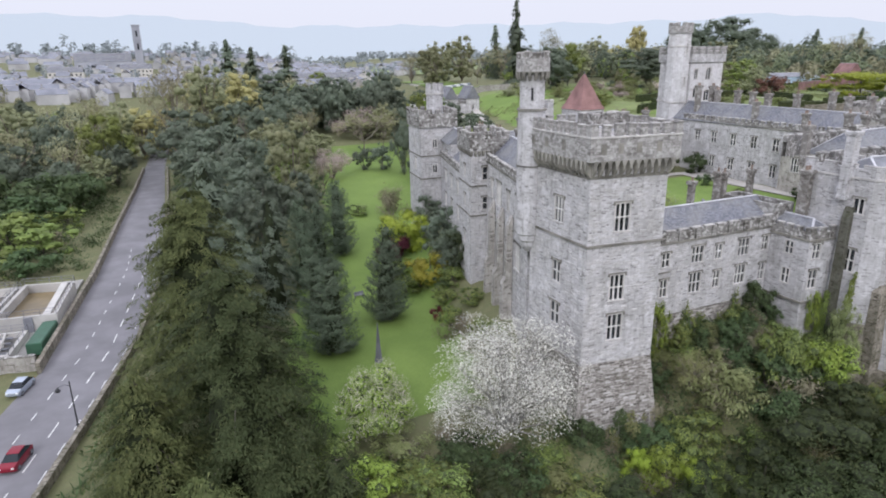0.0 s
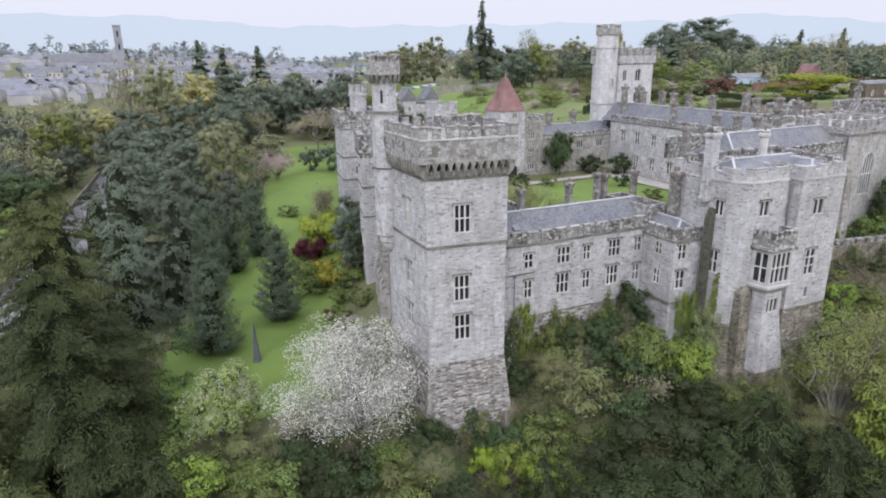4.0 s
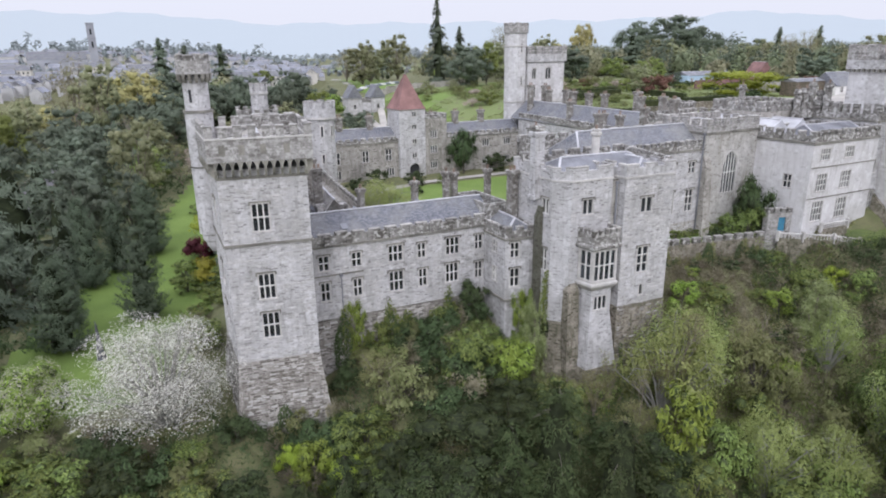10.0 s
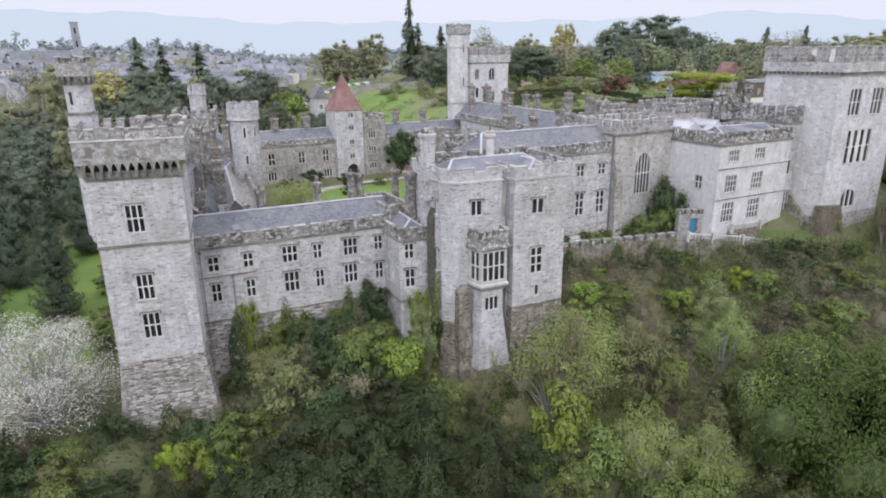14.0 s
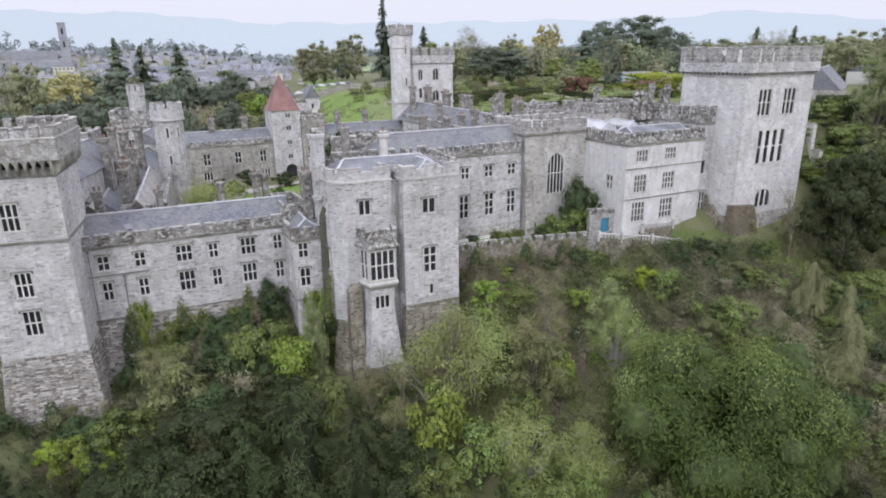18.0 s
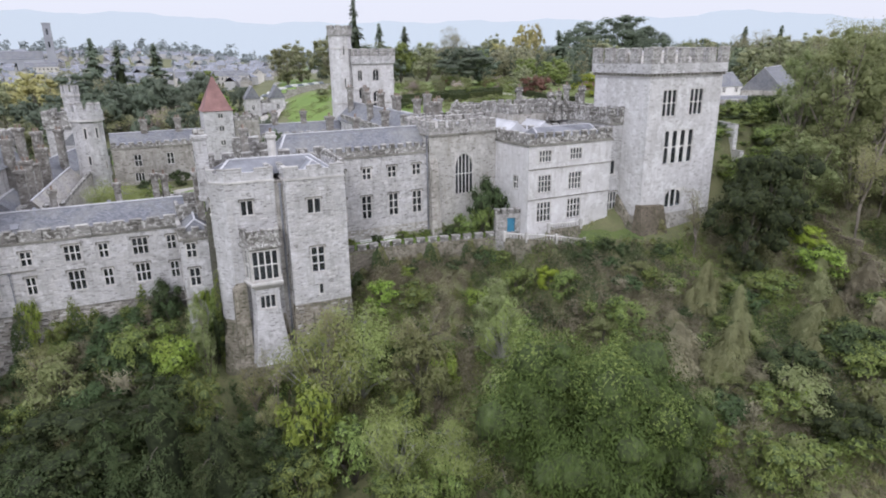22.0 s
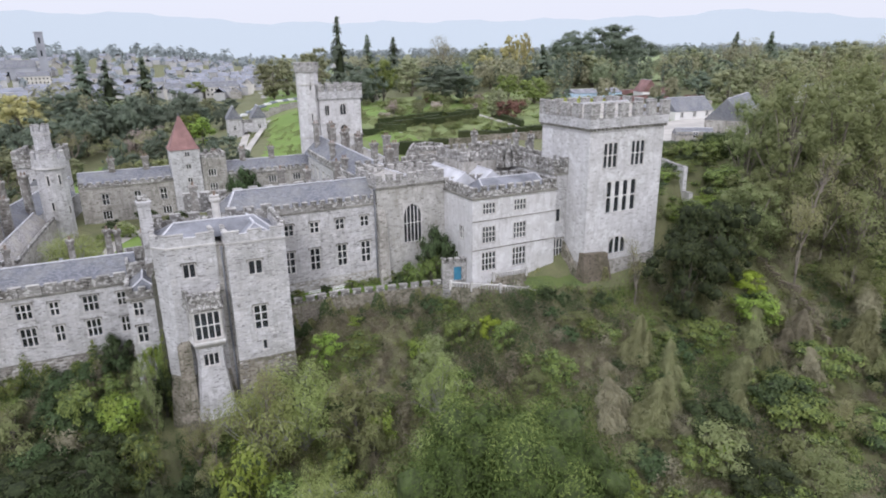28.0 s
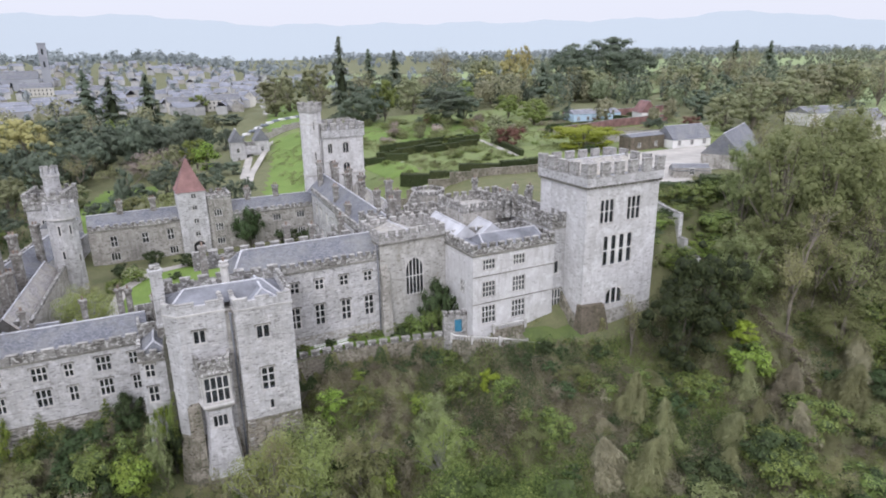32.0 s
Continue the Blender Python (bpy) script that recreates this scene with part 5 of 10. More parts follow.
# ---------------------------------------------------------------- castle: courtyard ranges
def courtyard():
    N = thing("rear_range", (88, 105, 15), "low stone courtyard range with slate roof and mullioned windows", "castle range")
    foot = [(64.5, 101.6), (112.5, 101.2), (112.5, 109), (64.5, 109)]
    o = [(x - 64.5, 19.6, 1.2, 2.2, 2, 2, "hood") for x in (69.0, 75.0, 80.0)]
    o += [(x - 64.5, z, 1.6, 1.35, 3, 1, "hood") for x in (90.2, 97, 103, 108.5) for z in (17.0, 20.9)]
    o += [(68.9 - 64.5, 16.6, 1.6, 1.6, 3, 1, "hood"), (80.3 - 64.5, 16.4, 1.6, 1.5, 3, 1, "hood")]
    walls(N, foot, 14, 23.2, WARM, {0: o})
    ring(N, foot, 23.1, 23.35, 0.14, 0.3, DRESSED_DARK, "string_course", (0,))
    battlement(N, foot, 23.3, 0.6, 1.1, 0, 0.4, 1.6, LICHEN, (0,))
    gable_roof(N, (64.5, 105.3), (112.5, 105.1), 3.4, 23.2, 25.9, SLATE)
    for x in (71, 77.5, 91.5, 97.5, 104):
        chimney(N, x, 105.2, 24, 28.4, 1.2, 0.9, 2)
    tall = [(88.2, 101.2), (93.3, 101.2), (93.3, 108), (88.2, 108)]
    walls(N, tall, 14, 27.4, WARM, {0: [(2.0, 23.6, 1.5, 1.4, 3, 1, "hood"), (2.0, 20.4, 1.5, 1.5, 3, 1, "hood"), (2.0, 17.2, 1.5, 1.4, 3, 1, "hood")]})
    battlement(N, tall, 27.4, 0.4, 1.0, 0, 0.4, 1.4, LICHEN)
    P = thing("riding_house_tower", (85, 104, 15), "square stone gate tower with a red tiled pyramid roof", "castle tower")
    foot = [(82.2, 100.6), (88.0, 100.6), (88.0, 106.8), (82.2, 106.8)]
    walls(P, foot, 14, 29.9, STONE, {0: [(3.3, z, 0.9, 0.9, 2, 1) for z in (28.2, 25.6, 22.7, 19.8)] + [(3.3, 15.6, 2.4, 3.0, 0, 0)]})
    part("gate", bar(-1.2, 1.2, 0.5, 0.6, 0, 3.0, IRON), P, Matrix.Translation((85.5, 100.7, 15.6)))
    part("arch_head", spandrel(2.4, 0.9, -0.02, 0.5, DRESSED, True), P, Matrix.Translation((85.5, 100.6, 17.7)))
    m = Mesh()
    c = offset(foot, 0.2)
    cx, cy = 85.1, 103.7
    m.rings([[(*p, 29.6) for p in c], [(*p, 30.4) for p in offset(foot, -0.3)], [(cx + (p[0] - cx) * 0.05, cy + (p[1] - cy) * 0.05, 36.4) for p in foot]])
    part("roof", m.data("roof", RED_TILE), P, label="red tiled pyramid roof")
    part("finial", bar(-0.06, 0.06, -0.06, 0.06, 0, 0.7, LEAD), P, Matrix.Translation((cx, cy, 36.3)))

    G = thing("gate_tower", (119, 109, 15), "tall pale stone tower with a higher octagonal stair turret", "castle tower")
    foot = [(116.2, 104.8), (126.3, 104.7), (126.3, 114), (116.2, 114)]
    walls(G, foot, 15, 38.4, PALE, {0: [(1.7, 34.6, 1.0, 2.3, 2, 1, "pointed"), (5.6, 34.6, 1.4, 2.5, 2, 1, "pointed hood"), (1.7, 30.6, 0.8, 2.2, 1, 1, "pointed"), (5.6, 28.6, 1.6, 3.6, 2, 1, "pointed")], 3: [(4, 34.6, 1.2, 2.4, 2, 1, "pointed")]})
    ring(G, foot, 29.4, 29.8, 0.2, 0.4, DRESSED, "string_course")
    ring(G, foot, 38.3, 40.0, 0.35, 0.6, STONE, "parapet_wall")
    battlement(G, foot, 40.0, 0.05, 1.7, 0.35, 0.5, 2.0, WEATHERED, gap=0.36)
    m = Mesh()
    m.face([(*q, 39) for q in foot])
    part("roof", m.data("roof", LEAD), G)
    T = ngon(114.2, 106.9, 2.55, 8, 0.5)
    walls(G, T, 15, 44.6, PALE, {5: [(1.0, 40.4, 0.35, 1.8, 1, 1), (1.0, 33.4, 0.35, 1.8, 1, 1)]}, name="turret_wall")
    for z in (29.5, 41.6):
        ring(G, T, z, z + 0.3, 0.15, 0.4, DRESSED, "string_course")
    ring(G, T, 44.5, 45.9, 0.25, 0.5, WEATHERED, "parapet_wall")
    battlement(G, T, 45.9, 0.05, 0.75, 0.25, 0.4, 1.0, WEATHERED, gap=0.35)

    X = thing("east_wing", (113, 78, 15), "long stone courtyard wing under a pale patched slate roof", "castle range")
    foot = [(108.6, 54.6), (117.0, 54.6), (119.5, 104.5), (111.5, 101.2)]
    L = math.dist(foot[3], foot[0])
    o = [(u, z, 1.3, 2.2, 2, 2, "hood") for u in (4.5, 9, 14, 19, 24, 30, 36, 41.5) for z in (17.2, 22.2)]
    walls(X, foot, 13, 26.3, STONE, {3: o})
    ring(X, foot, 26.2, 26.45, 0.14, 0.3, DRESSED_DARK, "string_course", (3,))
    battlement(X, foot, 26.4, 0.6, 1.25, 0, 0.4, 1.5, LICHEN, (3,))
    gable_roof(X, (112.8, 55), (115.5, 104), 3.9, 26.3, 30.0, SLATE)
    for y in (60, 68, 78, 88, 97):
        chimney(X, 115.5 + (y - 78) * 0.05, y, 27, 32.6, 1.1, 0.9, 2, 4)
    st = ngon(127.4, 71, 3.3, 14)
    walls(X, st, 14, 30.2, WARM, name="round_stump")
    battlement(X, st, 30.1, 0.25, 0.9, 0, 0.5, 1.5, LICHEN, gap=0.3)
    walls(X, [(109.0, 57), (124, 57), (124, 62), (109, 62)], 20, 29.2, WARM, name="cross_wall")
    battlement(X, [(109.0, 57), (124, 57), (124, 62), (109, 62)], 29.2, 0.6, 1.4, 0, 0.4, 1.7, LICHEN)
    battlement(X, [(106.6, 62), (108.6, 62), (109.6, 74), (107.4, 74)], 24.0, 0.8, 1.6, 0, 0.4, 1.6, LICHEN)
    walls(X, [(106.6, 62), (108.8, 62), (109.6, 74), (107.4, 74)], 14, 24, WARM, {3: [(3, 19.5, 1.6, 2.4, 3, 2, "hood"), (9, 19.5, 1.6, 2.4, 3, 2, "hood")]}, name="porch_wall")
    g = Mesh()
    g.rings([[(x, y, z) for x, z in ((119.6, 20), (124.6, 20), (124.6, 28.6), (123.2, 30.0), (122.3, 32.2), (121.5, 31.4), (120.4, 29.6), (119.6, 28.8))] for y in (66.6, 65.8)])
    part("ruined_gable", g.data("ruined_gable", LICHEN), X)
    for x, y, z, w in ((118.3, 66, 32.6, 1.1), (120, 74, 33.0, 1.2), (113.4, 99.5, 33.6, 1.0), (116.6, 98.5, 33.4, 1.4), (118.4, 93.5, 32.6, 1.1), (112.0, 84.0, 31.0, 0.9), (118.8, 86.5, 32.2, 1.3), (110.6, 72.5, 29.6, 0.9)):
        chimney(X, x, y, 25.5, z, w, 0.95, 2, 6)
    gable_roof(X, (118.6, 63), (121.0, 96), 2.6, 26.0, 28.8, SLATE_PALE, (0, 0))


courtyard()


def west_wing():
    V = thing("west_wing", (46, 85, 10), "buttressed grey stone west wing of the castle over the lawn", "castle range")
    foot = [(40.2, 57.5), (46.8, 56.0), (53.0, 75.5), (46.6, 77.5)]
    L = math.dist(foot[3], foot[0])
    o = [(L - u, z, 2.3, 3.3, 4, 2, "hood") for u in (4.2, 13.6) for z in (14.6, 20.6)] + [(L - u, z, 1.2, 2.6, 2, 2, "hood") for u in (8.8, 17.6) for z in (15.0, 21.0)]
    walls(V, foot, 4, 25.6, STONE, {3: o})
    stones(V, foot[3], foot[0], 8, 25.4, [k[:4] for k in o], 0.4, 98)
    ring(V, foot, 25.5, 25.75, 0.16, 0.3, DRESSED_DARK, "string_course", (3,))
    battlement(V, foot, 25.7, 0.5, 1.2, 0.1, 0.45, 1.4, LICHEN, (3,))
    gable_roof(V, (44.4, 57.2), (50.0, 76.4), 3.2, 25.7, 29.0, SLATE)
    for u in (6.6, 11.0, 15.8):
        k = u / L
        x, y = 40.2 + 6.4 * k, 57.5 + 20 * k
        m = Mesh()
        mm = pose(x, y, 0, 0, 0, 72.3)
        m.rings([[tuple(mm @ Vector((p, q, z))) for p, q in ((-0.55, 0.1), (0.55, 0.1), (0.55, e), (-0.55, e))] for e, z in ((1.5, 3), (1.4, 12), (0.9, 13), (0.8, 19.5), (0.2, 21))])
        part("buttress", m.data("buttress", WARM), V)
    f2 = [(44.0, 77.5), (49.5, 76.8), (51.2, 83.5), (45.8, 84.3)]
    o2 = [(3.4, 23.0, 0.8, 1.8, 1, 2, "hood"), (3.4, 18.6, 0.8, 1.8, 1, 2, "hood"), (3.4, 13, 0.8, 1.8, 1, 2, "hood")]
    walls(V, f2, 4, 27.2, STONE, {3: o2, 0: [(2.2, 23.0, 0.8, 1.8, 1, 2, "hood"), (2.2, 18.6, 0.8, 1.8, 1, 2, "hood")]}, name="tower_wall")
    stones(V, f2[3], f2[0], 8, 27, [k[:4] for k in o2], 0.4, 99)
    stones(V, f2[0], f2[1], 8, 27, [(2.2, 23.0, 0.8, 1.8), (2.2, 18.6, 0.8, 1.8)], 0.4, 100)
    for z in (17.6, 22.0):
        ring(V, f2, z, z + 0.22, 0.14, 0.3, DRESSED_DARK, "string_course")
    corbels(V, f2, 26.4, 27.2, 0.3, (0, 3), 0.6, DRESSED_DARK)
    ring(V, f2, 27.2, 29.0, 0.3, 0.5, LICHEN, "parapet_wall")
    battlement(V, f2, 29.0, 0.05, 0.9, 0.3, 0.45, 1.2, LICHEN)
    fn = [(48.2, 83.5), (55.0, 82.0), (64.0, 111.0), (57.4, 113.5)]
    L = math.dist(fn[3], fn[0])
    o = [(L - u, z, 1.4, 2.4, 3, 2, "hood") for u in (4, 9, 14, 20, 26) for z in (12.0, 16.6)]
    walls(V, fn, 4, 20.8, STONE, {3: o}, name="north_wall")
    ring(V, fn, 20.7, 20.95, 0.14, 0.3, DRESSED_DARK, "string_course", (3,))
    battlement(V, fn, 20.9, 0.5, 1.2, 0.1, 0.45, 1.3, LICHEN, (3,))
    gable_roof(V, (52.2, 83.2), (60.4, 111.6), 3.0, 20.9, 23.6, SLATE)
    b3 = [(56.0, 106.5), (61.0, 105.5), (62.6, 112.8), (57.8, 113.4)]
    walls(V, b3, 6, 24.0, STONE, {3: [(3.5, 20.5, 1.2, 2.0, 2, 2, "hood")]}, name="gabled_bay")
    gable_roof(V, (58.4, 106.0), (60.2, 113.2), 2.6, 24.0, 26.4, SLATE)
    for x, y, z, w in ((51.8, 70.0, 29.6, 1.1), (53.0, 75.0, 30.6, 0.9), (54.6, 81.0, 29.4, 1.2), (57.0, 91.0, 28.6, 1.1), (61.2, 104.0, 27.8, 1.1)):
        chimney(V, x, y, 19, z, w, 1.1, 2, -17)
    Q = thing("north_west_tower", (56, 119, 10), "square crenellated stone tower with a corner stair turret", "castle tower")
    q = [(53.3, 114.3), (60.8, 113.6), (62.6, 122.6), (54.8, 123.4)]
    walls(Q, q, 4, 26.8, STONE, {3: [(5, 18, 1.2, 2.2, 2, 1, "hood"), (5, 22.5, 1.0, 1.6, 2, 1)], 0: [(3, 22.6, 0.9, 1.6, 2, 1), (3, 17.5, 0.9, 1.6, 2, 1)]})
    for z in (16.2, 20.8):
        ring(Q, q, z, z + 0.25, 0.14, 0.3, DRESSED_DARK, "string_course")
    stones(Q, q[0], q[1], 8, 26.6, [(3, 22.6, 0.9, 1.6), (3, 17.5, 0.9, 1.6)], 0.35, 101)
    ring(Q, q, 26.6, 29.2, 0.3, 0.6, LICHEN, "parapet_wall")
    battlement(Q, q, 29.2, 0.05, 0.9, 0.3, 0.5, 1.5, LICHEN)
    t = ngon(58.6, 118.5, 1.7, 8, 0.5)
    walls(Q, t, 24, 33.0, STONE, name="turret_wall")
    ring(Q, t, 32.8, 33.1, 0.2, 0.4, DRESSED, "string_course")
    battlement(Q, t, 33.0, 0.5, 2.0, 0.1, 0.4, 1.3, STONE)
    C = thing("round_tower", (61.8, 87, 14), "round stone courtyard tower with a crenellated top", "castle tower")
    c = ngon(61.7, 86.6, 2.35, 16)
    walls(C, c, 12, 30.6, STONE, {11: [(0.45, 27.4, 0.4, 1.7, 1, 1, "pointed"), (0.45, 23, 0.4, 1.4, 1, 1)], 13: [(0.45, 27.4, 0.4, 1.7, 1, 1, "pointed")], 14: [(0.45, 22, 0.4, 1.4, 1, 1)]})
    ring(C, c, 30.4, 31.9, 0.28, 0.5, STONE, "parapet")
    ring(C, c, 30.2, 30.5, 0.36, 0.5, DRESSED, "string_course")
    battlement(C, ngon(61.7, 86.6, 2.63, 8, 0.5), 31.8, 0.05, 1.3, 0, 0.45, 1.1, STONE)
    H = thing("great_hall", (57, 72, 14), "stone hall roofed in pale slate with crested ridges", "castle hall")
    foot = [(52.4, 58.8), (58.0, 58.2), (61.2, 86.4), (55.4, 87)]
    walls(H, foot, 12, 20.4, WARM, {1: [(u, 15.6, 1.6, 3.2, 3, 2, "hood") for u in (3.5, 8, 12.5, 17, 22)]})
    for (a, b, half, z0, z1) in (((54.6, 58.8), (57.9, 86.6), 3.2, 18.6, 22.6), ((49.0, 59.0), (52.2, 82.0), 2.6, 20.0, 22.5)):
        gable_roof(H, a, b, half, z0, z1, SLATE_PALE)
        L = math.dist(a, b)
        ang = math.degrees(math.atan2(b[1] - a[1], b[0] - a[0]))
        for t, e in ((0, a), (1, b)):
            m = Mesh()
            mm = pose(*e, 0, 0, 0, ang)
            m.face([mm @ Vector(p) for p in ((0, -half, z0), (0, half, z0), (0, 0, z1))])
            part("gable", m.data("gable", WARM), H)
        if half > 3:
            # coped wall along the courtyard side, stepped with blocks
            for i in range(34):
                k = (i + 0.5) / 34
                part("crest", bar(-0.3, 0.3, -0.24, 0.24, 0, 0.55, LICHEN, 0.06), H, pose(57.9 + 3.2 * k, 58.2 + 28.4 * k, 21.4, 0, 0, ang))
            walls(H, [(57.6, 58.2), (58.2, 58.2), (61.4, 86.6), (60.8, 86.6)], 12, 21.45, WARM, name="court_wall")
        n = int(L / 0.95)
        for i in range(n if half < 3 else 0):
            k = (i + 0.5) / n
            part("crest", bar(-0.28, 0.28, -0.22, 0.22, 0, 0.5, LICHEN, 0.06), H, pose(a[0] + (b[0] - a[0]) * k, a[1] + (b[1] - a[1]) * k, z1 - 0.05, 0, 0, ang))
    for x, y, z, w in ((53.6, 62.5, 26.2, 1.1), (54.0, 66.8, 26.8, 1.4), (55.3, 76.5, 27.3, 1.3), (54.6, 71.5, 25.8, 0.9), (50.4, 57.2, 24.6, 1.0)):
        chimney(H, x, y, 18, z, w, 0.95, 2, -8)
    walls(H, [(52.6, 59.8), (56.6, 59.4), (56.9, 61.6), (52.9, 62)], 14, 21.6, LICHEN, name="parapet_block")
    U = thing("service_court", (54, 58, 14), "lower lean-to roofs and walls of the service court", "outbuilding")
    walls(U, [(49.2, 58.2), (61, 57.4), (61.5, 60.4), (49.6, 61.4)], 12, 19.6, WARM)
    gable_roof(U, (49.4, 59.8), (61.2, 58.9), 1.6, 19.6, 20.8, SLATE)
    walls(U, [(47.6, 59.5), (53.2, 61.6), (55.2, 82), (50.5, 82.5)], 12, 20.5, WARM)
    gable_roof(U, (50.5, 60.5), (53, 82), 2.4, 20.4, 22.6, SLATE)


west_wing()

# ---------------------------------------------------------------- plants
def unit(v):
    return v / np.maximum(1e-6, np.linalg.norm(v, axis=-1, keepdims=True))


# an eight-sided ball split once: the dense heart of a clump of leaves
_o = [(1, 0, 0), (-1, 0, 0), (0, 1, 0), (0, -1, 0), (0, 0, 1), (0, 0, -1)]
_m = {}


def _mid(i, j):
    k = (min(i, j), max(i, j))
    if k not in _m:
        _o.append(tuple(Vector(_o[i]).lerp(Vector(_o[j]), 0.5).normalized()))
        _m[k] = len(_o) - 1
    return _m[k]


BALL_F = []
for i, j, k in ((0, 2, 4), (2, 1, 4), (1, 3, 4), (3, 0, 4), (2, 0, 5), (1, 2, 5), (3, 1, 5), (0, 3, 5)):
    p, q, r = _mid(i, j), _mid(j, k), _mid(k, i)
    BALL_F += [(i, p, r), (p, j, q), (r, q, k), (p, q, r)]
BALL_V, BALL_F = np.array(_o, float), np.array(BALL_F, np.int32)


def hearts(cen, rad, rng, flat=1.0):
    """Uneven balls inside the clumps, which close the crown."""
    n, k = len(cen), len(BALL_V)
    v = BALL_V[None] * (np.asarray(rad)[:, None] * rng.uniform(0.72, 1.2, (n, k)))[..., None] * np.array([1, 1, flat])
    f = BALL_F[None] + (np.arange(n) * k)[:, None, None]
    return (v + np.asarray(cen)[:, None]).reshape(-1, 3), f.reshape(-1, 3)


def leaf_data(name, C, out, size, material_, rng, aspect=0.4, face=1.5, lay=None, heart=None, inner=None):
    """Many small pointed leaf sprays at C, faced mostly along out and laid along lay."""
    n = len(C)
    nr = unit(out * face + rng.normal(size=(n, 3)) * 0.6 + np.array([0, 0, 0.4]))
    t = rng.normal(size=(n, 3)) if lay is None else lay + rng.normal(size=(n, 3)) * 0.42
    t = unit(t - nr * (t * nr).sum(1, keepdims=True))
    s = np.cross(nr, t)
    a = (size * rng.uniform(0.6, 1.4, n))[:, None]
    w = s * a * aspect
    V = np.stack([C - t * a * 0.7 - w, C - t * a * 0.7 + w, C + t * a * 1.3 + nr * a * rng.uniform(-0.3, 0.3, (n, 1))], 1).reshape(-1, 3)
    F = np.arange(3 * n, dtype=np.int32)
    if heart is not None:
        F = np.concatenate([F, (heart[1] + len(V)).astype(np.int32).ravel()])
        V = np.concatenate([V, heart[0]])
    k = len(F) // 3
    me = bpy.data.meshes.new(name)
    me.vertices.add(len(V))
    me.vertices.foreach_set("co", V.astype(np.float32).ravel())
    me.loops.add(3 * k)
    me.loops.foreach_set("vertex_index", F)
    me.polygons.add(k)
    me.polygons.foreach_set("loop_start", np.arange(0, 3 * k, 3, dtype=np.int32))
    me.polygons.foreach_set("use_smooth", np.arange(k) >= n)
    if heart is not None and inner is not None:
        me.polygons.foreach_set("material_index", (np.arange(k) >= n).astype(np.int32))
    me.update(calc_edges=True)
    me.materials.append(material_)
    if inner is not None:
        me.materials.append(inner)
    return me


def tube(m, pts, r0, r1, n=5):
    """A tapered limb through pts."""
    k = len(pts)
    rings = []
    for i, p in enumerate(pts):
        d = Vector(pts[min(i + 1, k - 1)]) - Vector(pts[max(i - 1, 0)])
        q = d.to_track_quat("Z", "Y")
        r = r0 + (r1 - r0) * i / (k - 1)
        rings.append([tuple(Vector(p) + q @ Vector((r * math.cos(2 * math.pi * j / n), r * math.sin(2 * math.pi * j / n), 0))) for j in range(n)])
    m.rings(rings)


# Dark tones for crown hearts: the shade between leaves, put into colour.
CROWN_SHADE_GREEN = plain("inner_green_leaves", (0.085, 0.112, 0.042), 0.9, 0.55, 5.0)
CROWN_SHADE = plain("inner_old_leaves", (0.032, 0.042, 0.018), 0.9, 0.55, 5.0)


def plant(name, label, category, trunk, crown, bark, extra=None):
    """A prototype at the origin: trunk and crown under one base."""
    e = thing(name, (0, 0, 0), label, category)
    if trunk is not None:
        part("trunk", trunk.data("trunk", bark, True), e)
    part("crown", crown, e)
    if extra is not None:
        part("blossom", extra, e)
    return e


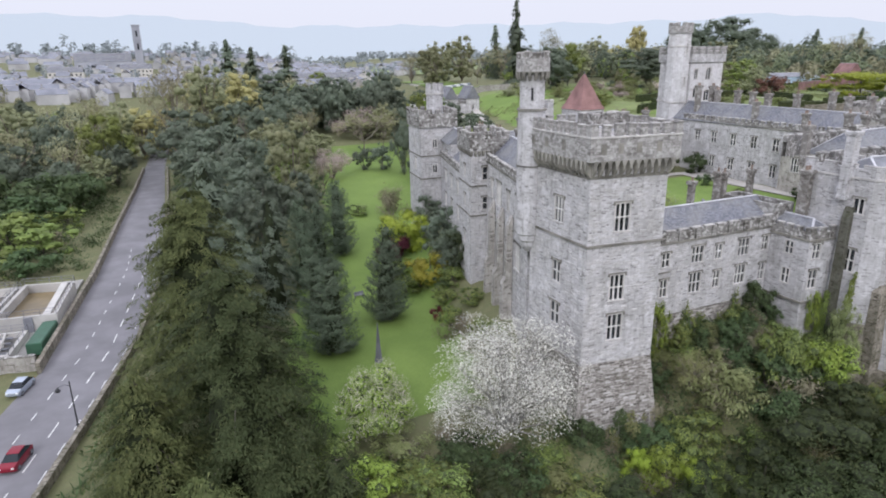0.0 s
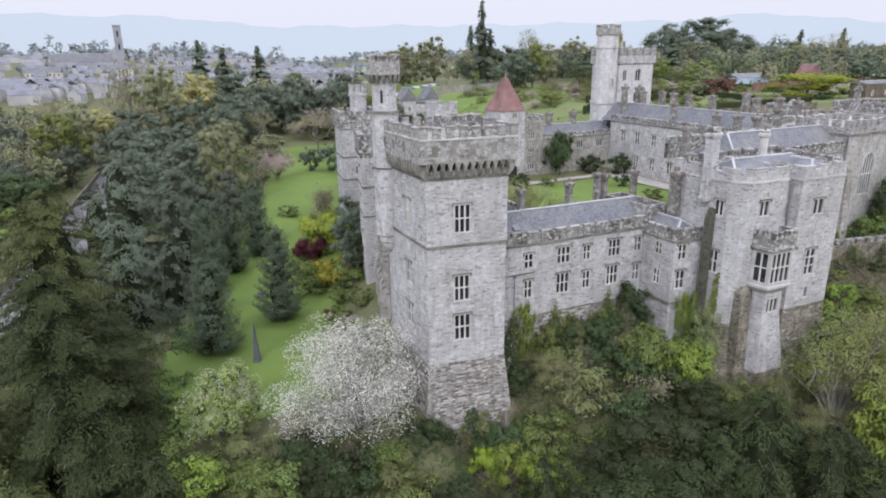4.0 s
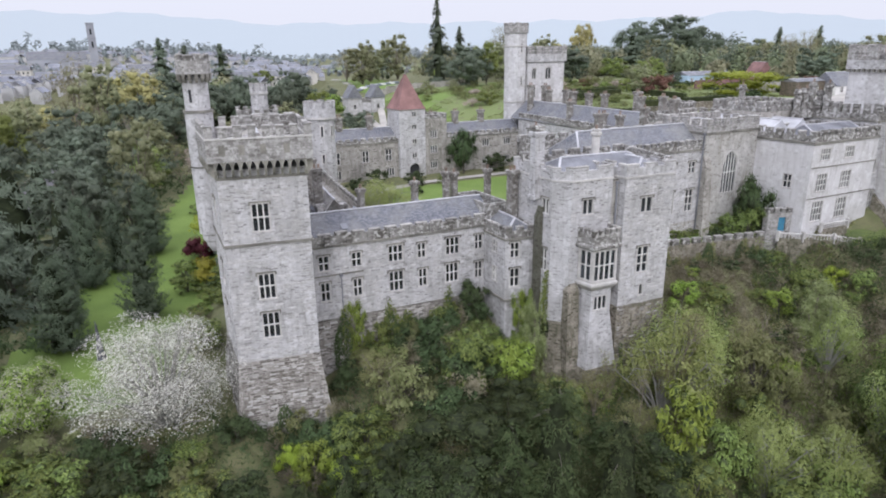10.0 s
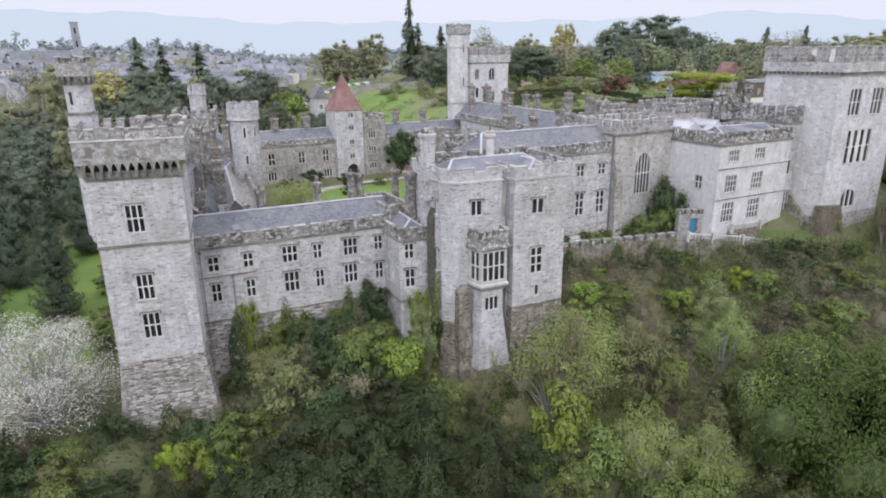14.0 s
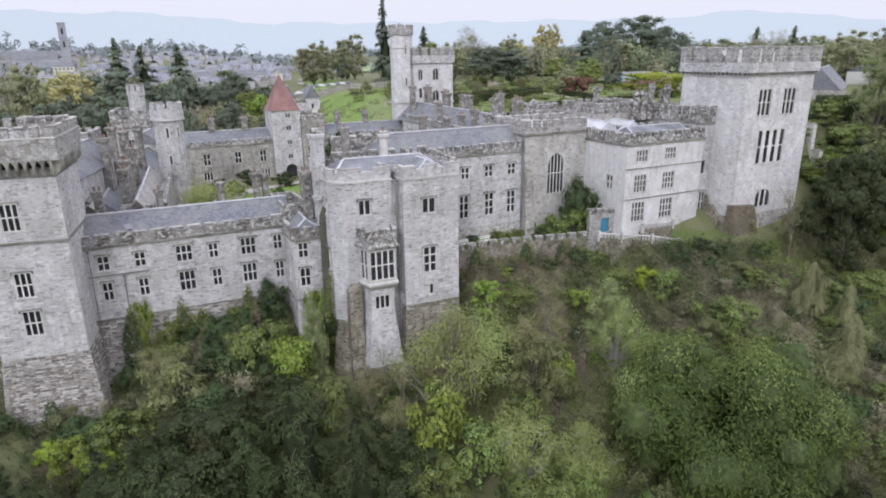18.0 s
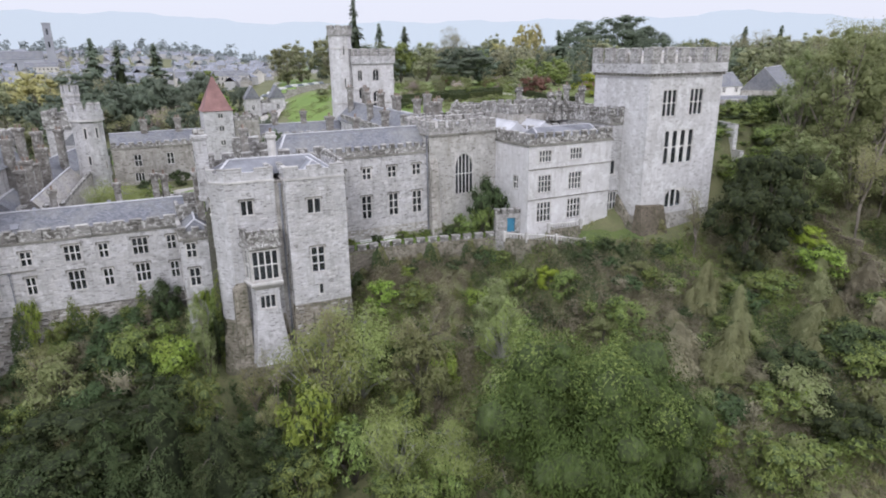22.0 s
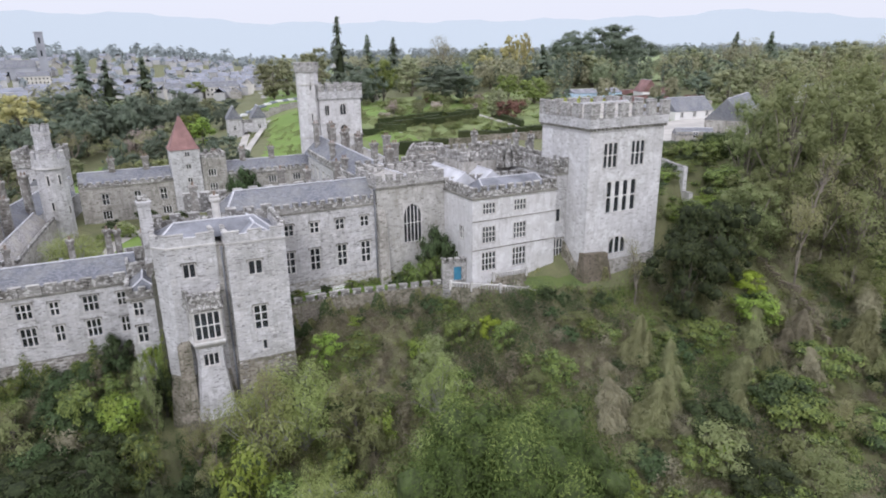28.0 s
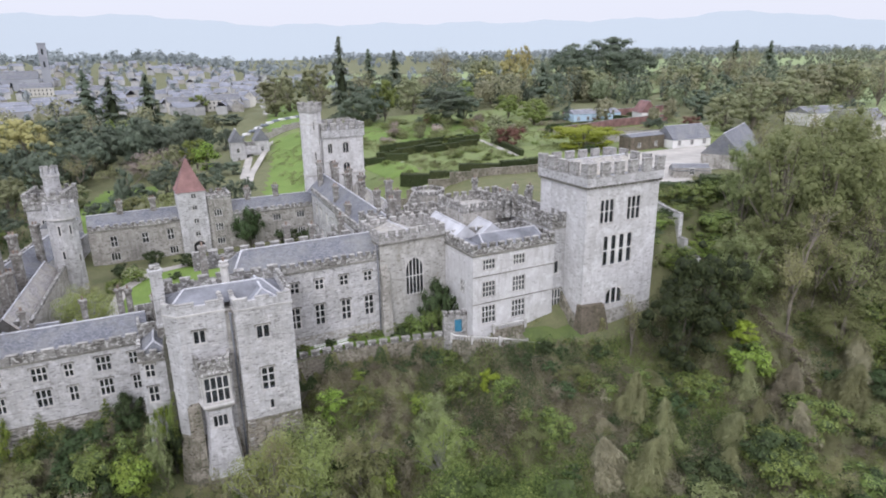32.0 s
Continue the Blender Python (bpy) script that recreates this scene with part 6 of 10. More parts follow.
def broadleaf(name, label, seed, h, r, n, leaf, mat_, bark=None, low=0.25, clumps=30, flat=0.8, extra=None, twigs=0, category="tree", solid=True, rise=0.2, core=0.6):
    """A round-headed tree: limbs that end in clumps of leaves, with gaps between the clumps."""
    rng = np.random.default_rng(seed)
    zc, rz = h * (low + 1) / 2, h * (1 - low) / 2
    d = unit(rng.normal(size=(clumps, 3)) + np.array([0, 0, 0.25]))
    k = rng.uniform(0.4, 1.0, (clumps, 1))
    cen = d * k * np.array([r, r, rz]) + np.array([0, 0, zc])
    cr = rng.uniform(0.13, 0.33, clumps) * r * (30 / max(30, clumps)) ** 0.12
    w = rng.choice(clumps, n, p=cr ** 2 / (cr ** 2).sum())
    o = unit(rng.normal(size=(n, 3)) + np.array([0, 0, 0.3]))
    C = cen[w] + o * (cr[w] * (0.5 + 0.75 * rng.uniform(0, 1, n) ** 0.8))[:, None] * np.array([1, 1, flat])
    C[:, 2] = np.maximum(C[:, 2], 0.15)
    nr = o * 0.7 + unit(C - np.array([0, 0, zc])) * 0.5
    dense = n / clumps > 60
    heart = hearts(cen, cr * core, rng, flat) if solid else None
    # Near green crowns get the shade-coloured heart, the rest their own leaf colour.
    crown = leaf_data("crown", C, nr, leaf, mat_, rng, 0.42, 2.6, o * 0.45 + np.array([0, 0, 0.5 + rise]), heart, CROWN_SHADE_GREEN if dense and mat_ in (L_GREEN, L_BRIGHT, L_DOME) else CROWN_SHADE if dense and mat_ in (L_IVY, L_YEW) else mat_)
    m = Mesh()
    top = (rng.uniform(-0.3, 0.3), rng.uniform(-0.3, 0.3), h * 0.75)
    tube(m, [(0, 0, -0.6), (0.1, 0.05, h * low * 0.6), top], h * 0.028, h * 0.008, 7)
    for i in range(min(clumps, (12 if twigs else 6) + twigs)):
        c = cen[i]
        z = h * low * rng.uniform(0.5, 1.3)
        mid = (c[0] * 0.45, c[1] * 0.45, z + (c[2] - z) * 0.6)
        tube(m, [(0, 0, z), mid, tuple(c)], h * 0.012, h * 0.003, 4)
    for i in range(twigs * 6):
        j = rng.integers(min(clumps, (12 if twigs else 6) + twigs))
        e = cen[j] + unit(rng.normal(size=3) + np.array([0, 0, 0.5])) * cr[j] * rng.uniform(0.9, 1.5)
        tube(m, [tuple(cen[j]), tuple((cen[j] + e) / 2 + rng.normal(size=3) * 0.1), tuple(e)], 0.03, 0.012, 3)
    ex = None
    if extra:
        n2 = extra[1]
        w = rng.choice(clumps, n2, p=cr ** 2 / (cr ** 2).sum()) if len(extra) < 4 else np.argsort(-cen[:, 2])[1 + 2 * rng.integers(0, extra[3], n2)]
        o = unit(rng.normal(size=(n2, 3)) + np.array([0, 0, 0.5]))
        C2 = cen[w] + o * (cr[w] * rng.uniform(0.9, 1.2, n2))[:, None]
        ex = leaf_data("blossom", C2, o, extra[2], extra[0], rng)
    return plant(name, label, category, m, crown, bark or BARK, ex)


def conifer(name, label, seed, h, r, n, leaf, mat_, power=0.8, droop=0.25, low=0.03, boughs=90, category="conifer", spray=0.3, solid=True):
    """A conifer: boughs in whorls that thin out towards the tip and droop at their ends."""
    rng = np.random.default_rng(seed)
    z = h * (low + (1 - low) * np.sort(rng.uniform(0, 1, boughs) ** 1.15))
    az = rng.uniform(0, 2 * np.pi, boughs)
    R0 = r * (1 - z / h) ** power * rng.uniform(0.72, 1.12, boughs) + 0.12
    w = rng.choice(boughs, n, p=(R0 + 0.15) / (R0 + 0.15).sum())
    u = rng.uniform(0.12, 1.0, n) ** 0.6
    spread = (0.10 if r < 6.2 else 0.085) * R0[w] + 0.16
    side = rng.normal(size=n) * spread * (1.35 - u * 0.8)
    x = np.cos(az[w]) * R0[w] * u - np.sin(az[w]) * side
    y = np.sin(az[w]) * R0[w] * u + np.cos(az[w]) * side
    zz = z[w] - droop * R0[w] * u ** 2 + rng.normal(size=n) * 0.13 + 0.10 * R0[w] * u
    C = np.stack([x, y, np.maximum(zz, 0.1)], 1)
    out = unit(np.stack([np.cos(az[w]), np.sin(az[w]), 0.55 + 0 * u], 1))
    lay = np.stack([np.cos(az[w]), np.sin(az[w]), 0.25 - 1.2 * droop * u], 1)
    zz = np.linspace(h * max(low, 0.02), h * 0.93, 9)
    ang = np.linspace(0, 2 * np.pi, 10, endpoint=False)
    hr = (r * 0.36 * (1 - zz / h) ** power)[:, None] * rng.uniform(0.75, 1.2, (9, 10))
    hv = np.stack([np.cos(ang)[None] * hr, np.sin(ang)[None] * hr, zz[:, None] - droop * hr], -1).reshape(-1, 3)
    i, j = np.meshgrid(np.arange(8), np.arange(10), indexing="ij")
    p0, p1 = i * 10 + j, i * 10 + (j + 1) % 10
    hf = np.concatenate([np.stack([p0, p1, p1 + 10], -1).reshape(-1, 3), np.stack([p0, p1 + 10, p0 + 10], -1).reshape(-1, 3)])
    # The conifer's core is coloured as inner shade too.
    crown = leaf_data("crown", C, out, leaf, mat_, rng, spray, 2.2, lay=lay, heart=(hv, hf) if solid else None, inner=CROWN_SHADE)
    m = Mesh()
    tube(m, [(0, 0, -0.6), (0, 0, h * 0.5), (0.05, 0.02, h * 0.98)], h * 0.022, 0.02, 6)
    for i in range(0, boughs if droop < 1.5 else 1, 9):
        tube(m, [(0, 0, z[i]), (math.cos(az[i]) * R0[i] * 0.5, math.sin(az[i]) * R0[i] * 0.5, z[i] + 0.02 * R0[i]), (math.cos(az[i]) * R0[i] * 0.9, math.sin(az[i]) * R0[i] * 0.9, z[i] - droop * R0[i] * 0.8)], 0.07, 0.015, 3)
    return plant(name, label, category, m, crown, BARK)


def shroud(name, label, seed, h, r, mat_, n):
    """A dead trunk under a mantle of creeper: tapering humps with strands hanging down their sides."""
    rng = np.random.default_rng(seed)
    C, out, hv, hf, base = [], [], [], [], 0
    humps = [(0.0, 0.0, h, r)] + [(r * 0.8 * math.cos(a), r * 0.8 * math.sin(a), h * rng.uniform(0.4, 0.75), r * rng.uniform(0.5, 0.8)) for a in rng.uniform(0, 6.28, 3)]
    m = Mesh()
    for x, y, hh, rr in humps:
        ph = rng.uniform(0, 6.28, 3)
        wide = lambda a, u: rr * (1 - u ** 1.5) ** 0.75 * (1 + 0.26 * np.sin(3 * a + ph[0] + 3 * u) + 0.16 * np.sin(7 * a + ph[1] + 4 * u) + 0.16 * np.sin(9 * u + ph[2]))
        k = int(n * hh * rr / (h * r * 2.1))
        a, u = rng.uniform(0, 6.28, k), rng.uniform(0, 1, k) ** 0.85
        q = wide(a, u) * (0.78 + 0.5 * rng.uniform(0, 1, k) ** 2)
        lean = 0.25 * rr * u
        C.append(np.stack([x + lean + q * np.cos(a), y + q * np.sin(a), hh * u + 0.1], 1))
        out.append(np.stack([np.cos(a), np.sin(a), 0.25 + 0.9 * u ** 3], 1))
        uu, aa = np.meshgrid(np.linspace(0, 0.97, 7), np.linspace(0, 2 * np.pi, 12, endpoint=False), indexing="ij")
        qq = wide(aa, uu) * 0.72 * rng.uniform(0.85, 1.1, uu.shape)
        hv.append(np.stack([x + 0.25 * rr * uu + qq * np.cos(aa), y + qq * np.sin(aa), hh * uu], -1).reshape(-1, 3))
        i, j = np.meshgrid(np.arange(6), np.arange(12), indexing="ij")
        p0, p1 = base + i * 12 + j, base + i * 12 + (j + 1) % 12
        hf += [np.stack([p0, p1, p1 + 12], -1).reshape(-1, 3), np.stack([p0, p1 + 12, p0 + 12], -1).reshape(-1, 3)]
        base += 84
        tube(m, [(x, y, -0.5), (x + 0.1 * rr, y, hh * 0.5), (x + 0.24 * rr, y, hh * 0.96)], 0.16, 0.04, 5)
    C, out = np.concatenate(C), np.concatenate(out)
    lay = np.array([0, 0, -1.3]) + out * 0.35
    crown = leaf_data("crown", C, out, 0.24, mat_, rng, 0.2, 1.2, lay, (np.concatenate(hv), np.concatenate(hf)))
    return plant(name, label, "tree", m, crown, BARK)


def twiggy(name, label, seed, h, r, mat_, n, leaf=0.16, bark=None, category="tree", depth=4, stem=0.3):
    """A tree still bare: forking twigs, with a haze of buds."""
    rng = np.random.default_rng(seed)
    m = Mesh()
    ends = []

    def grow(p, d, length, rad, level):
        q = p + d * length
        mid = (p + q) / 2 + rng.normal(size=3) * length * 0.06
        tube(m, [tuple(p), tuple(mid), tuple(q)], rad, rad * 0.62, 5 if level < 2 else 3)
        if level >= depth:
            ends.append((mid, q))
            return
        for _ in range(7 if level == 0 and stem < 0.2 else 3 if level < 3 else 4):
            nd = unit(d + rng.normal(size=3) * 0.48 + np.array([0, 0, 0.12]))
            grow(q if rng.random() < 0.7 else mid, nd, length * rng.uniform(0.55, 0.82), rad * 0.56, level + 1)
    grow(np.zeros(3) - np.array([0, 0, 0.5]), np.array([0, 0, 1.0]), h * stem, h * (0.013 if stem > 0.15 else 0.0045), 0)
    e = np.array([q for _, q in ends])
    sc = np.array([r / max(1e-3, np.percentile(np.hypot(e[:, 0], e[:, 1]), 95))] * 2 + [h / e[:, 2].max()])
    m.v = [tuple(np.array(p) * (sc if p[2] > h * 0.2 or stem < 0.2 else np.array([1, 1, sc[2]]))) for p in m.v]
    i = rng.integers(0, len(e), n)
    C = e[i] * sc + rng.normal(size=(n, 3)) * 0.28
    crown = leaf_data("crown", C, unit(C - np.array([0, 0, h * 0.4])), leaf, mat_, rng)
    return plant(name, label, category, m, crown, bark or PALE_BARK)


L_GREYBUD = leaves("grey_buds", (0.2, 0.19, 0.15), (0.3, 0.285, 0.24), (0.42, 0.40, 0.34))
L_YEWTIP = leaves("olive_yew_needles", (0.055, 0.068, 0.026), (0.105, 0.122, 0.045), (0.24, 0.235, 0.1))
L_BRIGHT = leaves("sapling_leaves", (0.16, 0.22, 0.04), (0.27, 0.36, 0.07), (0.44, 0.52, 0.14))
L_FRESH = leaves("young_willow_leaves", (0.17, 0.2, 0.06), (0.30, 0.345, 0.12), (0.46, 0.49, 0.2))
L_GOLDEN = leaves("golden_willow_leaves", (0.28, 0.24, 0.11), (0.42, 0.38, 0.17), (0.55, 0.5, 0.26))
L_IVYTREE = leaves("tree_ivy_leaves", (0.155, 0.18, 0.082), (0.275, 0.305, 0.138), (0.46, 0.47, 0.25), 0.4)
L_RUSSET = leaves("russet_leaves", (0.14, 0.075, 0.055), (0.22, 0.12, 0.09), (0.32, 0.2, 0.15))
L_DRAPE = leaves("dead_creeper", (0.25, 0.23, 0.155), (0.365, 0.335, 0.23), (0.47, 0.44, 0.31), 0.4)
L_SHROUD = leaves("old_mans_beard", (0.21, 0.22, 0.11), (0.32, 0.325, 0.17), (0.44, 0.43, 0.25), 0.4)
GREY_TWIG = plain("grey_twigs", (0.30, 0.29, 0.27), 0.95, 0.3, 3.0)
PROTO = {}


def proto(key, ob):
    PROTO.setdefault(key, []).append(ob)
    return ob


for s in (1, 2):
    # Far copies: fewer, larger leaves, some in haze-paled colours.
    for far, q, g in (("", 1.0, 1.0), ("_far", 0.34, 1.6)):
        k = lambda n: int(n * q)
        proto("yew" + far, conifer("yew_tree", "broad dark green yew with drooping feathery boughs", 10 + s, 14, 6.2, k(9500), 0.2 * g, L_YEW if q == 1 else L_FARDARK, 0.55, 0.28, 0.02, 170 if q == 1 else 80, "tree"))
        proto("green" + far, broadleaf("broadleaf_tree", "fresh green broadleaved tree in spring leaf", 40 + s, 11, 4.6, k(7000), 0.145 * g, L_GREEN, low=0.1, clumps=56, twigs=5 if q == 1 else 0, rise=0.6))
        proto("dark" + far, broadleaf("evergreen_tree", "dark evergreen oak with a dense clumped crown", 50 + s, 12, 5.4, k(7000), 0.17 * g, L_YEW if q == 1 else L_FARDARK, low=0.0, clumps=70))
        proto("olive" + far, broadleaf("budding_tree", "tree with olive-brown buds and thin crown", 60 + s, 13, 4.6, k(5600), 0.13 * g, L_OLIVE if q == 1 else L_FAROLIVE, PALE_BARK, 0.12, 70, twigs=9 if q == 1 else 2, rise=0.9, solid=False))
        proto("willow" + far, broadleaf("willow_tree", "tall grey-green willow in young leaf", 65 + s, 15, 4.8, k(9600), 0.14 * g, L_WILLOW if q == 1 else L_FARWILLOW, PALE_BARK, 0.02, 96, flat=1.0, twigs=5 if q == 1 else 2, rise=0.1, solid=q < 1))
        proto("golden" + far, broadleaf("willow_tree", "pale golden willow in young leaf", 68 + s, 15, 5.2, k(6200), 0.145 * g, L_GOLDEN, PALE_BARK, 0.02, 76, flat=0.9, twigs=3 if q == 1 else 2, rise=0.3))
        proto("shrub" + far, broadleaf("shrub", "rounded dark evergreen shrub on the bank", 80 + s, 3.2, 2.2, k(2300), 0.12 * g, L_IVY, low=0.0, clumps=26, category="shrub"))
        proto("gshrub" + far, broadleaf("elder_bush", "light green leafy elder bush on the slope", 90 + s, 4.2, 2.3, k(2300), 0.11 * g, L_GREEN, low=0.0, clumps=30, twigs=1 if q == 1 else 0, category="shrub", rise=0.7))
        proto("wshrub" + far, broadleaf("willow_bush", "grey-green feathery willow bush with upright shoots", 95 + s, 4.6, 2.0, k(2200), 0.12 * g, L_WILLOW, low=0.0, clumps=24, flat=1.3, twigs=3 if q == 1 else 0, category="shrub", rise=1.4, solid=False))
        proto("bshrub" + far, twiggy("bramble_bush", "tangled brown bramble and dead stems", 100 + s, 3.2, 2.2, L_BROWN, k(2300), 0.11 * g, PALE_BARK, "shrub", 3, 0.1))
    proto("bright", broadleaf("sycamore_sapling", "bright fresh green sapling with broad leaves", 130 + s, 5.0, 2.3, 2000, 0.15, L_BRIGHT, low=0.0, clumps=26, category="shrub", rise=0.4))
    proto("feather", broadleaf("willow_tree", "feathery light green willow with upright twigs", 135 + s, 12, 4.6, 12000, 0.12, L_FRESH, GREY_TWIG, 0.0, 80, flat=1.4, twigs=28, rise=1.3, solid=False))
    proto("cypress", conifer("cypress", "blue-green columnar cypress on the lawn edge", 20 + s, 13, 3.4, 8500, 0.2, L_CONIFER, 0.42, -0.5, 0.02, 320))
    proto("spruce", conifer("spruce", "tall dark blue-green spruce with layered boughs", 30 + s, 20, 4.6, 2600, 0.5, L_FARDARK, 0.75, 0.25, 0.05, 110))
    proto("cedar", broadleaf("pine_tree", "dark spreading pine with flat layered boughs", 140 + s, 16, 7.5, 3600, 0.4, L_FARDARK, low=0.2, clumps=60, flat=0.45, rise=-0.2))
    proto("bare", twiggy("bare_tree", "bare pale-twigged tree barely in bud", 70 + s, 13, 4.6, L_OLIVE, 2200, 0.12, None, "tree", 4, 0.2))
    proto("ivytree", broadleaf("ivied_tree", "tall tree clothed in ivy up to its thin top", 145 + s, 22, 5.0, 15000, 0.15, L_IVYTREE, PALE_BARK, 0.0, 120, flat=1.3, twigs=10, rise=-0.2, core=0.42))
proto("bigyew", conifer("yew_tree", "huge dark green yew with layered feathery boughs", 121, 24, 9.0, 60000, 0.18, L_YEW, 0.5, 0.32, 0.02, 230, "tree", 0.34))
proto("roundyew", conifer("yew_tree", "huge olive green yew with a rounded crown", 126, 22, 9.0, 56000, 0.18, L_YEWTIP, 0.42, 0.26, 0.02, 330, "tree", 0.34))
# Paler leaves on the upper clumps: new growth, and the sunlit top as colour.
proto("bigdome", broadleaf("evergreen_tree", "wide domed evergreen with yellow-green tips and a sunlit-toned top", 122, 16, 10.5, 80000, 0.15, L_DOME, low=0.0, clumps=120, flat=1.0, extra=(L_GREEN, 12000, 0.13, 16), rise=0.2, core=0.62))
proto("brownyew", conifer("yew_tree", "yew with olive-brown new tips", 127, 14, 6.2, 17000, 0.18, L_YEWTIP, 0.5, 0.32, 0.02, 160, "tree", 0.34))
proto("lime", broadleaf("golden_shrub", "bright lime-green acer on the bank", 111, 5, 3.6, 3600, 0.17, L_LIME, low=0.0, clumps=30, flat=0.6, category="shrub"))
proto("gold", broadleaf("golden_shrub", "golden yellow azalea bush", 112, 3, 2.4, 2300, 0.14, L_YELLOW, low=0.0, clumps=22, category="shrub"))
proto("maroon", broadleaf("maroon_shrub", "low maroon-leaved shrub on the bank", 113, 2.4, 2.2, 1800, 0.15, L_RED, low=0.0, clumps=18, category="shrub"))
proto("russet", broadleaf("russet_shrub", "russet-leaved rounded garden shrub", 119, 4.0, 3.0, 1300, 0.22, L_RUSSET, low=0.0, clumps=24, category="shrub"))
proto("white", broadleaf("magnolia_tree", "wide magnolia covered with white blossom", 114, 11.5, 6.4, 13000, 0.07, L_GREYBUD, GREY_TWIG, 0.0, 150, twigs=60, extra=(L_WHITE, 30000, 0.072), solid=False))
proto("creamy", broadleaf("camellia_tree", "green shrub tree topped with cream blossom", 115, 7, 3.9, 11000, 0.11, L_BRIGHT, low=0.05, clumps=64, extra=(L_CREAM, 9000, 0.08)))
proto("pink", broadleaf("cherry_tree", "old cherry with pale pink-white blossom", 116, 8, 5.2, 3600, 0.2, L_PINK, low=0.1, clumps=44, twigs=6, solid=False))
proto("ivied", shroud("ivied_stump", "dead trunk hung with pale brown creeper", 117, 6.5, 1.6, L_DRAPE, 7000))
proto("ivied", shroud("ivied_stump", "dead trunk draped with green and grey climbers", 118, 6.5, 1.8, L_SHROUD, 7000))
proto("ivied", shroud("ivied_stump", "leaning dead trunk draped with thin pale green creeper", 119, 6.5, 1.5, L_SHROUD, 6000))
LIB = {o for k in PROTO.values() for o in k}
USED = set()


def grow(kind, x, y, h=None, r=None, sink=0.2, z=None, label="", group=""):
    """Plant one of a kind at x, y, scaled to height h and spread r."""
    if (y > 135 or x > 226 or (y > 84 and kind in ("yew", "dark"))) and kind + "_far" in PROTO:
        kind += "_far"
    ob = PROTO[kind][R.randrange(len(PROTO[kind]))]
    dims = ob.get("dims")
    if dims is None:
        c = [o for o in ob.children if o.name.startswith("crown")][0]
        co = np.empty(len(c.data.vertices) * 3, np.float32)
        c.data.vertices.foreach_get("co", co)
        co = co.reshape(-1, 3)
        ob["dims"] = dims = (float(np.percentile(np.hypot(co[:, 0], co[:, 1]), 97)), float(co[:, 2].max()))
    if kind == "ivied":
        h, r = h * 0.9, r * 1.05
    sz = (h or dims[1] * R.uniform(0.85, 1.15)) / dims[1]
    sr = (r / dims[0]) if r else sz * R.uniform(0.9, 1.15)
    zz = float(ground_z(x, y)) if z is None else z
    lean = 13 if kind == "ivied" else 3
    m = pose(x, y, zz - sink, R.uniform(-lean, lean), R.uniform(-lean, lean), R.uniform(0, 360)) @ Matrix.Diagonal((sr, sr, sz, 1))
    if ob not in USED:
        USED.add(ob)
        ob.matrix_basis = m
        n = ob
    else:
        b = ob.matrix_basis.copy()
        s = ob.scale.copy()
        n = copy_thing(ob, m @ Matrix.Diagonal((1 / s[0], 1 / s[1], 1 / s[2], 1)))
    n.pop("dims", None) if n is not ob else None
    if label or group:
        tagged(n, label, "", group)
    return n


def front_line(x):
    return np.interp(x, [-10, 14, 20, 30, 38, 48.5, 51, 70, 72, 74, 76, 90, 91, 100, 114, 118, 134, 138, 152, 170, 210], [52, 51, 51, 49.5, 46, 43.8, 49.1, 48.4, 42.8, 37.4, 34.8, 35.4, 44.0, 43.4, 40.0, 36.4, 29.5, 28.5, 31, 39, 45])


def wave(x, y, s):
    return np.sin(x * 0.23 + s) + np.sin(y * 0.31 + 1.7 * s) + np.sin((x + y) * 0.13 + 2.3 * s) + 0.8 * np.sin((x - y) * 0.41 + s)


# specimens by the castle
grow("white", 31.6, 47.6, 12.8, 8.0)
grow("creamy", 18.6, 52.5, 8.0, 4.4)


def plants(rows, sink=0.4, group=""):
    """Rows of kind, x, y, height and spread."""
    for kind, x, y, h, r in rows:
        k = 2 if y > 120 and r > 0.55 * h and kind in ("willow", "olive", "dark", "golden") else 1
        for i in range(k):
            o = (i - (k - 1) / 2) * r * 0.95
            grow(kind, x + o * 0.9, y - o * 0.4, h * (1 if i else 0.9 if k > 1 else 1), r if k == 1 else r * 0.62, sink, group=group)


plants((("cypress", 24.3, 97.5, 16.0, 3.0), ("cypress", 34.5, 111.3, 15.0, 3.5), ("cypress", 20.9, 73.5, 13.6, 3.6), ("cypress", 21.1, 81.5, 11.5, 2.6), ("cypress", 31.1, 80.0, 14.9, 3.5), ("cypress", 28.5, 104, 13.0, 3.0)), 0.2, "cypresses on the lawn")
